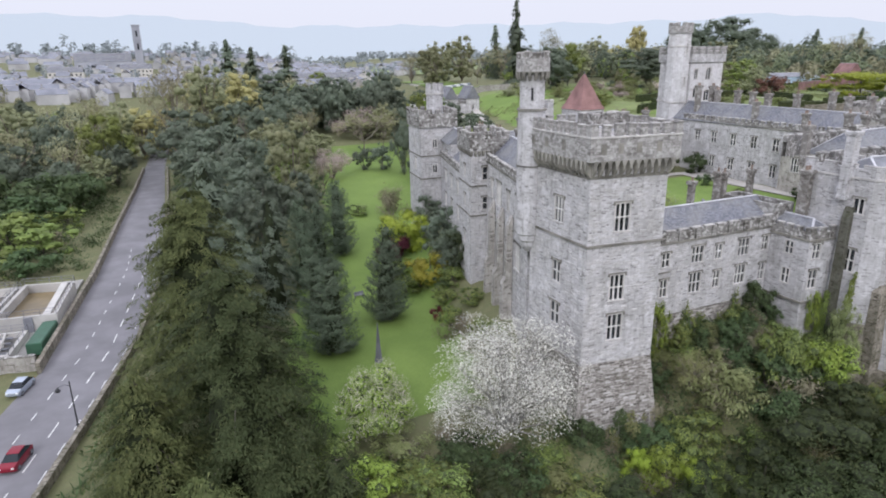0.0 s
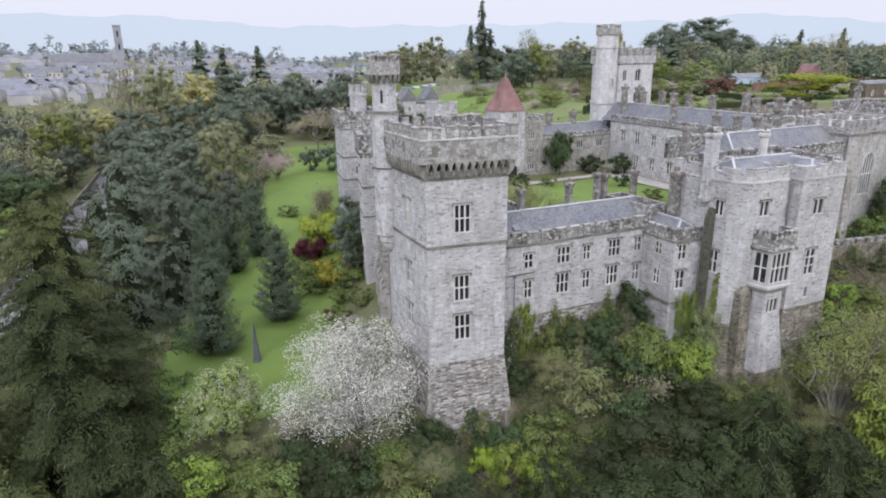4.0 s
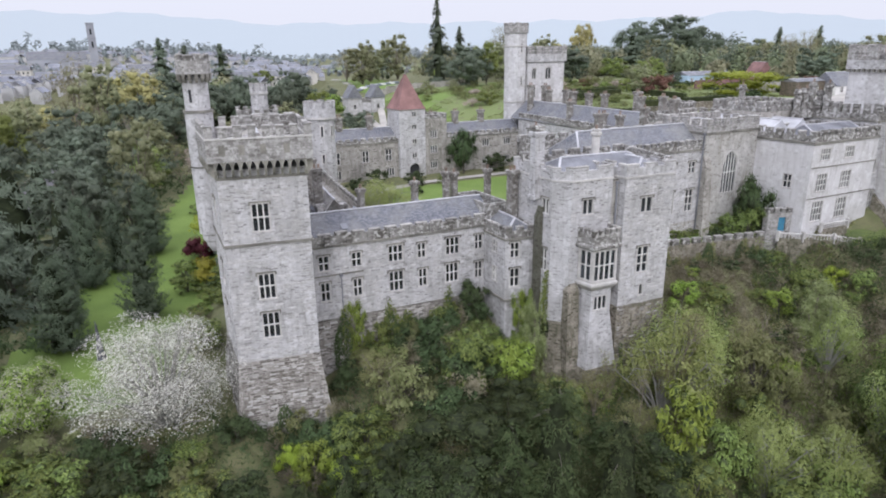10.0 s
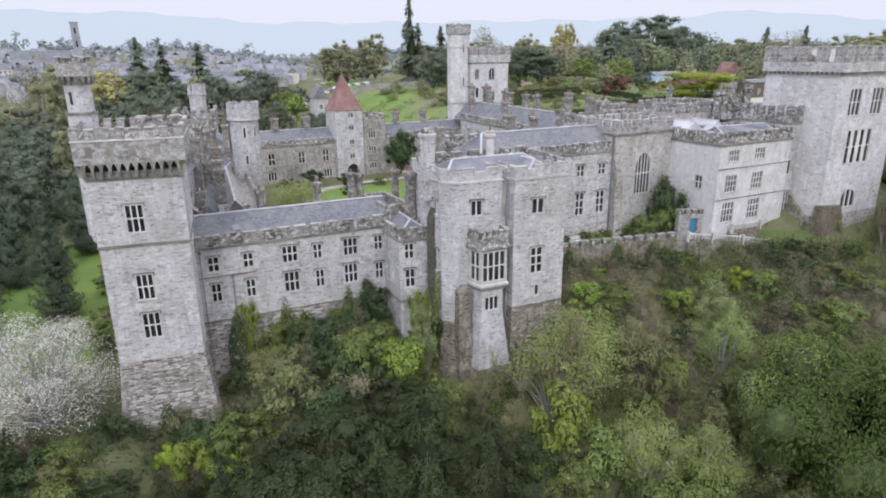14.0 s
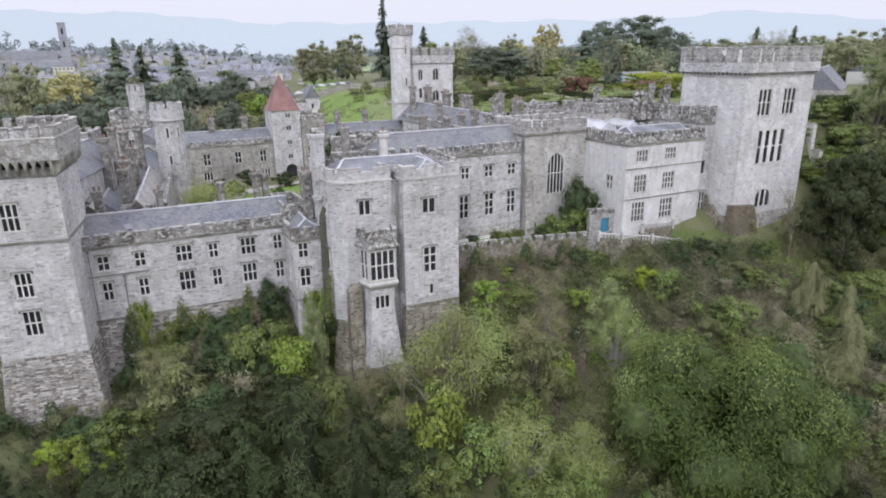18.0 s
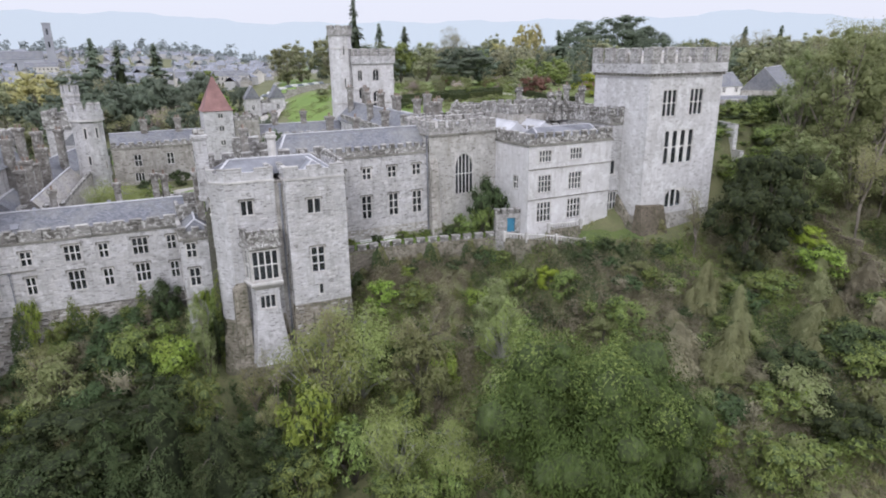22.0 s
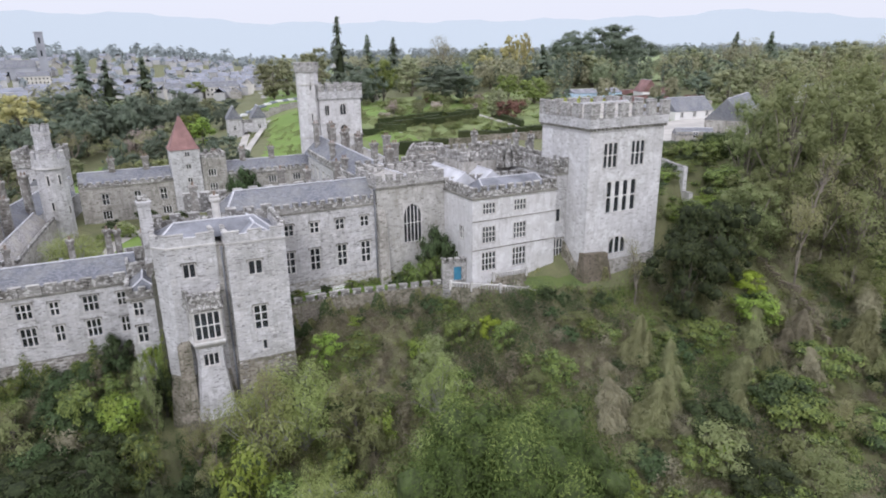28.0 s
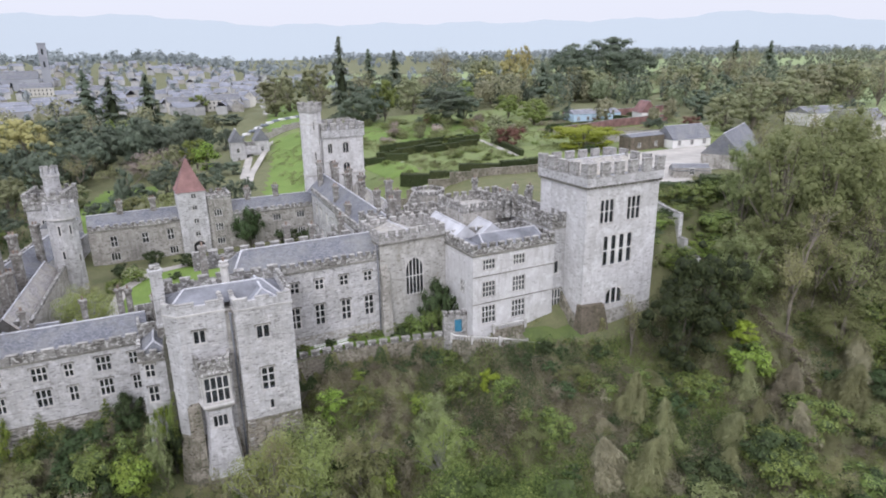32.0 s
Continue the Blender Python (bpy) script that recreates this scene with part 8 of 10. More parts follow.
plants((("dark", 135.8, 385, 8, 14), ("green", 128.7, 442, 12.9, 7.8), ("dark", 66, 176, 9, 6), ("willow", 90, 180, 7, 5), ("bshrub", 96, 190, 4, 5), ("dark", 112, 250, 12, 7), ("golden", 8, 300, 22, 12), ("olive", 62, 300, 20, 10), ("willow", 80, 300, 17, 9), ("bare", 108, 300, 15, 9), ("dark", 40, 310, 20, 11), ("willow", 116, 330, 14, 8), ("dark", 98, 330, 12, 9), ("willow", 152, 308, 22, 9), ("willow", 165, 330, 24, 9), ("willow", 186.6, 340, 27, 10), ("dark", 205.7, 430, 21, 8.2), ("bare", 174, 300, 18, 8), ("olive", 158, 350, 20, 9), ("dark", 190, 372, 18, 9)))
# park beyond the walled garden
plants((("spruce", 176.0, 264, 40.5, 7.4), ("dark", 170.4, 231.2, 19.5, 10), ("spruce", 236, 380, 36.3, 7.5), ("spruce", 262, 400, 36.0, 9.0), ("green", 188.3, 241.1, 20.9, 7.8), ("willow", 214.9, 268, 20.6, 8.8), ("cedar", 203.1, 206.2, 17.5, 13.3), ("golden", 330, 350, 36, 9), ("willow", 340, 400, 31.3, 13), ("olive", 318, 430, 38, 13), ("golden", 372, 390, 38, 9), ("cedar", 391.3, 355, 38.0, 19), ("cedar", 425, 352, 42, 22), ("cedar", 438, 336, 33, 18), ("spruce", 292.2, 256, 26, 8.8), ("green", 241.2, 215, 12.5, 7.2), ("green", 234.2, 184, 12.4, 7.4), ("russet", 192.4, 139.3, 7.2, 5.4), ("lime", 208.7, 120.6, 8.5, 12.5), ("willow", 345.5, 278, 23, 11.0)))
plants((("willow", 337.2, 284, 22.8, 10), ("willow", 191.3, 145.0, 10.7, 4.5), ("dark", 217.1, 216, 17, 9), ("dark", 182.8, 242, 17.5, 9), ("dark", 474, 312, 24, 13), ("willow", 446, 296, 23, 13.8), ("dark", 336.5, 180.3, 14, 11.5), ("willow", 288.0, 124, 19.4, 12.0), ("willow", 322, 136, 22.6, 16), ("spruce", 740, 490, 40, 11), ("spruce", 700, 412, 38, 11), ("olive", 555, 335, 31, 18), ("willow", 405, 166, 26.2, 19), ("olive", 422, 154, 28.8, 17), ("dark", 341.3, 113, 11.4, 5.7), ("yew", 311.3, 199, 6.6, 4.9), ("yew", 311.4, 180, 7, 5.3), ("yew", 307.9, 160, 7.8, 4.5), ("dark", 193.2, 45.4, 6.0, 3.8), ("olive", 270, 330, 20, 9)))
plants((("willow", 232, 300, 18, 9), ("olive", 250, 318, 22, 10), ("dark", 262, 300, 18, 9), ("willow", 284, 300, 17, 9), ("golden", 296, 330, 22, 9), ("dark", 306, 290, 16, 9), ("willow", 320, 320, 18, 10), ("dark", 232, 340, 22, 11), ("olive", 210, 330, 22, 10), ("dark", 360, 330, 20, 10), ("willow", 372, 300, 18, 10), ("olive", 392, 270, 18, 10), ("dark", 420, 240, 17, 9), ("willow", 360, 220, 14, 9), ("dark", 350, 245, 15, 9), ("russet", 292, 150, 4, 4), ("dark", 270, 150, 5, 5), ("dark", 254, 190, 6, 5), ("willow", 262, 220, 9, 6), ("willow", 276, 236, 10, 7)))
# overgrown bank between the stable yard and the keep
for i in range(40):
    x = R.uniform(153, 192)
    y = R.uniform(30 if x > 160 else 36, 56)
    low = x < 171
    grow(R.choice(["gshrub", "gshrub", "wshrub", "shrub", "bright"] if low else ["green", "willow", "gshrub", "gshrub", "wshrub", "dark"]), x, y, R.uniform(1.6, 2.6) if low else R.uniform(3.0, 6.0), R.uniform(2.4, 4.2), 0.3)
for i in range(34):
    x, y = R.uniform(143, 182), R.uniform(119, 146)
    grow(R.choice(["gshrub", "wshrub", "wshrub"]), x, y, R.uniform(0.8, 2.2), R.uniform(1.2, 2.6), 0.2, group="garden shrubs and fruit trees")
for i in range(64):
    x, y = R.uniform(138, 222), R.uniform(158, 232)
    grow(R.choice(["gshrub", "wshrub", "wshrub", "wshrub", "pink", "willow"]), x, y, R.uniform(2.5, 5.5), R.uniform(2.4, 4.2), 0.3, group="garden shrubs and fruit trees")
for i in range(40):
    x, y = R.uniform(196, 300), R.uniform(112, 226)
    grow(R.choice(["shrub", "gshrub", "dark", "wshrub", "shrub", "russet"]), x, y, R.uniform(1.4, 4.0), R.uniform(1.8, 4.0), 0.3, group="garden shrubs and fruit trees")
for o in LIB - USED:
    for c in o.children:
        bpy.data.objects.remove(c)
    bpy.data.objects.remove(o)
for o in USED:
    o.pop("dims", None)


# undergrowth on the slope, far too much to count
def thicket(name, label, mat_, n, seed, leaf, region, lift=0.7, per=34, spread=1.1, up=0.6):
    rng = np.random.default_rng(seed)
    x0, x1, y0, y1, test = region
    x, y = rng.uniform(x0, x1, n * 4), rng.uniform(y0, y1, n * 4)
    ok = test(x, y)
    x, y = x[ok][:n], y[ok][:n]
    h = rng.uniform(0.3, 1.0, len(x)) * lift
    i = np.repeat(np.arange(len(x)), per)
    o = unit(rng.normal(size=(len(i), 3)) + np.array([0, 0, 0.6]))
    rad = (rng.uniform(0.5, 1.2, len(x)) * spread)[i] * rng.uniform(0.45, 1.1, len(i))
    px, py = x[i] + o[:, 0] * rad, y[i] + o[:, 1] * rad
    C = np.stack([px, py, ground_z(px, py) + np.abs(o[:, 2]) * rad * h[i] * rng.uniform(0.5, 1.5, len(i)) + 0.1], 1)
    lay = o * np.array([0.8, 0.8, 0]) + np.array([0, 0, up])
    me = leaf_data(name, C, o, leaf, mat_, rng, 0.26, 1.0, lay)
    return tagged(new(name, me), label, "undergrowth", kind="stuff")


SLOPE = lambda f: (0, 216, -30, 48, lambda x, y: (y < front_line(x)) & f(x, y))
thicket("ivy_undergrowth", "dark green ivy and laurel undergrowth over the slope", L_IVY, 4200, 201, 0.24, SLOPE(lambda x, y: (x < 84) | (wave(x, y, 6) > 0.7)), 1.3, 36, 1.5)
thicket("green_undergrowth", "fresh green nettles and elder over the slope", L_GREEN, 1500, 202, 0.2, SLOPE(lambda x, y: (wave(x, y, 2) > 0.5) & ((x > 70) | (y > 41))), 1.6, 44, 1.0, 1.2)
thicket("dry_undergrowth", "brown brambles and dead grass over the slope", L_BROWN, 3800, 203, 0.22, SLOPE(lambda x, y: ((wave(x, y, 3) > 0.9) & ((x > 80) | (y > 41))) | ((x > 92) & (x < 138) & (y > 17) & (wave(x, y, 9) > -0.9)) | ((x > 128) & (wave(x, y, 10) > 0))), 1.1, 38, 1.15, 1.2)
thicket("olive_undergrowth", "pale olive grass and old growth over the slope", L_OLIVE, 2300, 208, 0.22, SLOPE(lambda x, y: ((wave(x, y, 7) > 0.6) & (x > 86)) | ((y > 42) & (x > 50))), 1.2, 38, 1.15, 1.4)
BANK = lambda f: (90, 150, -6, 46, lambda x, y: (y < front_line(x) - 0.5) & f(x, y))
thicket("bramble_bank", "humps of brown bramble and thorn on the bank", L_BROWN, 1500, 211, 0.17, BANK(lambda x, y: wave(x, y, 12) > -0.3), 2.0, 62, 1.3, 1.0)
thicket("nettle_bank", "humps of fresh green growth on the bank", L_GREEN, 1500, 212, 0.16, BANK(lambda x, y: wave(x, y, 13) > -0.1), 2.2, 62, 1.3, 0.8)
thicket("laurel_bank", "humps of dark laurel and ivy on the bank", L_IVY, 700, 213, 0.17, BANK(lambda x, y: wave(x, y, 14) > 0.5), 2.2, 62, 1.4, 0.6)
thicket("road_verge", "ivy and bramble bank beyond the road wall", L_IVY, 1900, 204, 0.34, (-80, 0, 95, 280, lambda x, y: x < wall_line(y) - (2 + 22 * (y < 138))), 1.5, 34, 2.2)
thicket("wood_floor", "dark ivy floor under the wood", L_IVY, 1100, 205, 0.4, (-12, 60, 46, 240, lambda x, y: (x > kerb(y) + 3.4) & (x < np.interp(y, [44, 60, 73, 95, 134, 180, 225, 260], [14, 15, 18, 25, 39, 52, 65, 75]))), 1.0, 26, 1.8)
thicket("garden_growth", "mixed herbaceous growth of the walled garden", L_WILLOW, 2000, 206, 0.3, (120, 300, 108, 230, lambda x, y: wave(x, y, 4) > 0.2), 0.7, 30, 1.5)
thicket("dry_bank", "brown scrub bank east of the keep", L_BROWN, 1500, 207, 0.3, (150, 260, -28, 40, lambda x, y: wave(x, y, 5) > -0.3), 1.0, 32, 1.6, 1.2)

def ivied_wall(name, label, pts, height, thick, seed):
    """A ruined wall that climbs the bank under a mantle of ivy."""
    rng = np.random.default_rng(seed)
    w = thing(name, (*pts[0], float(ground_z(*pts[0]))), label, "wall")
    m = Mesh()
    C, out = [], []
    for a, b in zip(pts, pts[1:]):
        L = math.dist(a, b)
        k = max(2, int(L / 1.4))
        for i in range(k):
            x, y = [a[c] + (b[c] - a[c]) * (i + 0.5) / k for c in (0, 1)]
            g, top = float(ground_z(x, y)), height * rng.uniform(0.75, 1.2)
            mm = Matrix.Translation((x, y, g)) @ Matrix.Rotation(math.atan2(b[1] - a[1], b[0] - a[0]), 4, "Z")
            m.box(-L / k / 2 - 0.05, L / k / 2 + 0.05, -thick / 2, thick / 2, -1.6, top, mm, 0.12)
            n = 420
            u, v = rng.uniform(-0.75, 0.75, n), rng.uniform(0, 6.28, n)
            p = np.stack([u * L / k, np.cos(v) * (thick * 0.5 + 0.45 * rng.uniform(0.5, 1.2, n)), np.abs(np.sin(v)) * (top + 0.35) * rng.uniform(0.25, 1.05, n)], 1)
            R3 = np.array(mm.to_3x3())
            C.append(p @ R3.T + np.array([x, y, g]))
            out.append(np.stack([0 * u, np.cos(v), np.abs(np.sin(v))], 1) @ R3.T)
    C, out = np.concatenate(C), np.concatenate(out)
    lay = out * 0.4 + np.array([0, 0, -0.8])
    part("masonry", m.data("masonry", RUSTY), w)
    part("ivy", leaf_data("ivy", C, out, 0.17, L_SHROUD, rng, 0.4, 2.0, lay), w, label="mantle of pale green ivy")
    return w


ivied_wall("ivied_wall", "ruined wall under pale green ivy running down the bank", [(167.3, 23.9), (166.9, 19.5), (167.0, 15.8), (165.2, 12.2), (163.4, 8.0)], 2.2, 0.7, 301)


# ---------------------------------------------------------------- road, cars, walls
def rubble_wall(name, pts, height, thick, label, material_=None, cap=True, z=None):
    w = thing(name, (*pts[0], float(ground_z(*pts[0]))), label, "wall")
    m, c = Mesh(), Mesh()
    for a, b in zip(pts, pts[1:]):
        L = math.dist(a, b)
        n = max(1, int(L / 5))
        for i in range(n):
            p = [a[k] + (b[k] - a[k]) * i / n for k in (0, 1)]
            q = [a[k] + (b[k] - a[k]) * (i + 1) / n for k in (0, 1)]
            ang = math.atan2(q[1] - p[1], q[0] - p[0])
            zp = z if z is not None else float(min(ground_z(*p), ground_z(*q)))
            zq = z if z is not None else float(max(ground_z(*p), ground_z(*q)))
            mm = Matrix.Translation((p[0], p[1], 0)) @ Matrix.Rotation(ang, 4, "Z")
            m.box(0, L / n, -thick / 2, thick / 2, zp - 1.0, zq + height, mm)
            if cap:
                c.box(-0.02, L / n + 0.02, -thick / 2 - 0.06, thick / 2 + 0.06, zq + height, zq + height + 0.14, mm, 0.05)
    part("masonry", m.data("masonry", material_ or WARM), w)
    if cap:
        part("coping", c.data("coping", material_ if material_ is MOSSY else LICHEN), w)
    return w


rubble_wall("road_wall", [(float(wall_line(y)), y) for y in (92, 105, 120, 133, 150, 180, 220, 262)], 1.5, 0.5, "rough stone wall along the far side of the road", MOSSY)
rubble_wall("estate_wall", [(float(kerb(y)) + 0.9, y) for y in (40, 63, 74, 96, 133, 180, 262)], 1.1, 0.5, "mossy stone estate wall behind the kerb", MOSSY)
MARK = plain("road_paint", (0.7, 0.7, 0.68), 0.7, 0.15, 2.0)
for k, (f, ln, w) in enumerate(((lambda y: float(kerb(y)) - 2.9, 3.0, 0.15), (lambda y: float(kerb(y)) - 6.4, 1.6, 0.12), (lambda y: float(kerb(y)) - 0.5, 2.0, 0.1))):
    y = 56.0
    while y < 150:
        a, b = (f(y), y), (f(y + ln), y + ln)
        ang = math.degrees(math.atan2(b[1] - a[1], b[0] - a[0]))
        L = math.dist(a, b)
        ob = new("lane_mark", bar(0, round(L, 1), -w / 2, w / 2, 0, 0.012, MARK))
        ob.matrix_basis = pose(a[0], a[1], float(ground_z(a[0], a[1])) + 0.065, 0, 0, ang)
        tagged(ob, "white painted dash on the asphalt", "road marking", "road markings")
        y += 6.0 if k == 0 else 4.6


def car(name, x, y, turn, paint, label):
    z = float(ground_z(x, y)) + 0.07
    c = thing(name, (x, y, z), label, "car")
    mm = pose(x, y, z, 0, 0, turn)

    def sec(u, w, z0, z1, inset):
        return [tuple(mm @ Vector(p)) for p in ((u, -w, z0), (u, w, z0), (u, w, z0 + (z1 - z0) * 0.55), (u, w - inset, z1), (u, -w + inset, z1), (u, -w, z0 + (z1 - z0) * 0.55))]
    m = Mesh()
    m.rings([sec(-2.1, 0.72, 0.35, 0.72, 0.08), sec(-1.95, 0.84, 0.28, 0.86, 0.06), sec(-1.2, 0.88, 0.25, 0.92, 0.06), sec(1.0, 0.88, 0.25, 0.93, 0.06), sec(1.85, 0.84, 0.28, 0.88, 0.06), sec(2.1, 0.72, 0.36, 0.72, 0.08)])
    part("body", m.data("body", paint), c)
    m = Mesh()
    m.rings([sec(-1.25, 0.8, 0.88, 0.93, 0.05), sec(-0.55, 0.76, 0.88, 1.42, 0.16), sec(0.9, 0.76, 0.88, 1.45, 0.16), sec(1.75, 0.78, 0.86, 0.95, 0.05)])
    part("cabin_glass", m.data("cabin_glass", CARGLASS), c)
    m = Mesh()
    m.rings([sec(-0.5, 0.62, 1.41, 1.45, 0.02), sec(0.2, 0.63, 1.42, 1.5, 0.05), sec(0.95, 0.62, 1.41, 1.47, 0.02)])
    part("roof", m.data("roof", paint), c)
    for u in (-1.35, 1.35):
        for s in (-1, 1):
            k = Mesh()
            w = [[tuple(mm @ Vector((u + r * math.cos(a), s * yy, 0.32 + r * math.sin(a)))) for a in np.arange(14) * math.pi / 7] for r, yy in ((0.3, 0.72), (0.32, 0.75), (0.32, 0.88), (0.28, 0.9))]
            k.rings(w)
            wh = part("wheel", k.data("wheel", IRON), c)
            k = Mesh()
            k.rings([[tuple(mm @ Vector((u + r * math.cos(a), s * yy, 0.32 + r * math.sin(a)))) for a in np.arange(10) * math.pi / 5] for r, yy in ((0.2, 0.89), (0.18, 0.915))])
            part("rim", k.data("rim", LEAD), wh)
    for s in (-1, 1):
        for u, col in ((-2.07, WHITE), (2.06, REDLAMP)):
            k = Mesh()
            k.box(u - 0.06, u + 0.06, s * 0.6 - 0.13, s * 0.6 + 0.13, 0.62, 0.76, mm, 0.02)
            part("headlight" if u < 0 else "tail_light", k.data("light", col), c)


CARGLASS = plain("car_glass", (0.02, 0.025, 0.03), 0.08, 0.1, 1.0, 0, 0.0)
REDLAMP = plain("red_lens", (0.3, 0.01, 0.01), 0.2, 0.1, 1.0, 0, 0.0)
SILVER = plain("silver_car_paint", (0.45, 0.5, 0.58), 0.25, 0.06, 1.0, 0.4, 0.0)
MAROON = plain("red_car_paint", (0.22, 0.015, 0.03), 0.22, 0.1, 1.0, 0.1, 0.0)
car("car", -15.9, 87.8, 70, SILVER, "silver-blue hatchback parked beside the stone wall")
car("car", -14.5, 70.2, 72, MAROON, "dark red hatchback driving on the grey road")


def street_lamp():
    x, y = -9.0, 74.2
    z = float(ground_z(x, y))
    s = thing("street_lamp", (x, y, z), "black cast-iron street lamp with a hanging lantern", "lamp post")
    m = Mesh()
    m.rings([[(*p, z + zz) for p in ngon(x, y, r, 8)] for r, zz in ((0.16, 0), (0.16, 0.8), (0.09, 0.95), (0.06, 5.9), (0.09, 5.95), (0.05, 6.2))])
    part("post", m.data("post", IRON), s)
    m = Mesh()
    tube(m, [(x, y, z + 5.6), (x - 0.5, y - 0.1, z + 5.95), (x - 1.2, y - 0.2, z + 5.75)], 0.035, 0.03, 5)
    part("arm", m.data("arm", IRON), s)
    m = Mesh()
    m.rings([[(*p, z + zz) for p in ngon(x - 1.2, y - 0.2, r, 8)] for r, zz in ((0.14, 5.2), (0.3, 5.35), (0.26, 5.5), (0.08, 5.75))])
    part("lantern", m.data("lantern", IRON), s)


street_lamp()


def depot():
    """The walled yard with tanks beside the road."""
    d = thing("treatment_yard", (-20, 110, 0), "small concrete water works yard with open tanks", "works yard")
    z = 0.1
    m = Mesh()
    m.rings([[(-40, 95, -1), (-15.6, 95, -1), (-10.2, 131, -1), (-34, 134, -1)], [(-40, 95, 0.5), (-15.6, 95, 0.5), (-10.2, 131, 0.5), (-34, 134, 0.5)]])
    part("slab", m.data("slab", CONCRETE), d)
    pale = plain("pale_concrete", (0.47, 0.455, 0.43), 0.9, 0.3, 0.8)
    for pts, z1, water, wz in (([(-21.4, 108.2), (-12.7, 106.6), (-10.9, 122.4), (-18.6, 124.6)], 3.0, (0.19, 0.145, 0.075), 1.5), ([(-29.0, 98.0), (-18.0, 96.8), (-16.6, 105.6), (-27.0, 107.4)], 1.5, (0.16, 0.15, 0.13), 0.7), ([(-32, 110.5), (-22.4, 108.4), (-19.6, 124.8), (-29, 127)], 2.6, (0.13, 0.11, 0.08), 1.2)):
        ring(d, pts, 0.45, z1, 0, 0.55, pale, "tank")
        k = Mesh()
        k.face([(*p, wz) for p in offset(pts, -0.5)])
        part("water", k.data("water", plain("tank_water", water, 0.3, 0.4, 0.5)), d)
        for e in range(4):
            p, q = Vector((*pts[e], z1)), Vector((*pts[(e + 1) % 4], z1))
            n = int((q - p).length / 1.8)
            k = Mesh()
            for i in range(n + 1):
                c = p + (q - p) * i / n
                k.box(c.x - 0.04, c.x + 0.04, c.y - 0.04, c.y + 0.04, c.z, c.z + 1.05)
            for h in (0.55, 1.05):
                tube(k, [tuple(p + Vector((0, 0, h))), tuple((p + q) / 2 + Vector((0, 0, h))), tuple(q + Vector((0, 0, h)))], 0.04, 0.04, 4)
            part("railing", k.data("railing", LEAD), d, label="grey tubular railing")
    k = Mesh()
    k.rings([[(-14.6, 107.2, 2.7), (-13.6, 107.0, 2.7), (-11.9, 122.4, 2.7), (-12.9, 122.6, 2.7)], [(-14.6, 107.2, 3.05), (-13.6, 107.0, 3.05), (-11.9, 122.4, 3.05), (-12.9, 122.6, 3.05)]])
    part("walkway", k.data("walkway", pale), d)
    k = Mesh()
    mm = pose(-14.4, 101.8, 0, 0, 0, 80)
    k.box(-4.2, 4.2, -1.0, 1.0, 0.5, 2.3, mm, 0.12)
    part("container", k.data("container", plain("green_steel", (0.05, 0.12, 0.075), 0.5, 0.3)), d, label="green steel skip")
    for x, y, h in ((-19, 109.5, 2.4), (-16.6, 107.6, 2.9)):
        k = Mesh()
        k.box(x - 0.6, x + 0.6, y - 0.6, y + 0.6, 0.45, h, None, 0.08)
        part("kiosk", k.data("kiosk", LEAD), d)
    for y in (98.8, 100.6, 102.6, 104.6):
        k = Mesh()
        tube(k, [(-27.5, y, 1.2), (-22, y - 0.3, 1.35), (-18.4, y - 0.6, 1.2)], 0.2, 0.2, 6)
        part("pipe", k.data("pipe", LEAD), d)
    for x in (-26, -23.5, -21, -19.4):
        k = Mesh()
        k.box(x - 0.12, x + 0.12, 98, 105.5, 1.4, 1.7)
        k.box(x - 0.4, x + 0.4, 100, 101.2, 1.6, 2.3, None, 0.1)
        part("gantry", k.data("gantry", pale), d)


depot()
rubble_wall("yard_wall", [(-40, 94.2), (-18.4, 94.4), (-14.6, 93.4)], 2.2, 0.5, "stone wall at the end of the works yard", WARM)

# spire sculpture on the lawn
sc = thing("spire_sculpture", (25.2, 68.1, 3), "slender dark grey stone spire sculpture on the lawn", "sculpture")
m = Mesh()
z = float(ground_z(25.2, 68.1))
m.rings([[(*p, z + zz) for p in ngon(25.2, 68.1, r, 4, 0.3)] for r, zz in ((0.75, 0), (0.72, 0.25), (0.6, 0.3), (0.33, 2.6), (0.05, 5.4))])
part("spire", m.data("spire", plain("dark_slate_stone", (0.12, 0.12, 0.14), 0.7, 0.3, 3)), sc)
for y, x in ((90.1, 30.5),):
    b = thing("garden_bench", (x, y, float(ground_z(x, y))), "grey wooden garden bench on the lawn", "bench")
    z = float(ground_z(x, y)) + 0.1
    m = Mesh()
    m.box(x - 0.8, x + 0.8, y - 0.25, y + 0.25, z + 0.4, z + 0.46)
    part("seat", m.data("seat", LEAD), b)
    m = Mesh()
    m.box(x - 0.8, x + 0.8, y + 0.2, y + 0.26, z + 0.46, z + 0.9)
    part("backrest", m.data("backrest", LEAD), b)
    for s in (-0.7, 0.7):
        m = Mesh()
        m.box(x + s - 0.04, x + s + 0.04, y - 0.22, y + 0.22, z - 0.1, z + 0.4)
        part("leg", m.data("leg", LEAD), b)


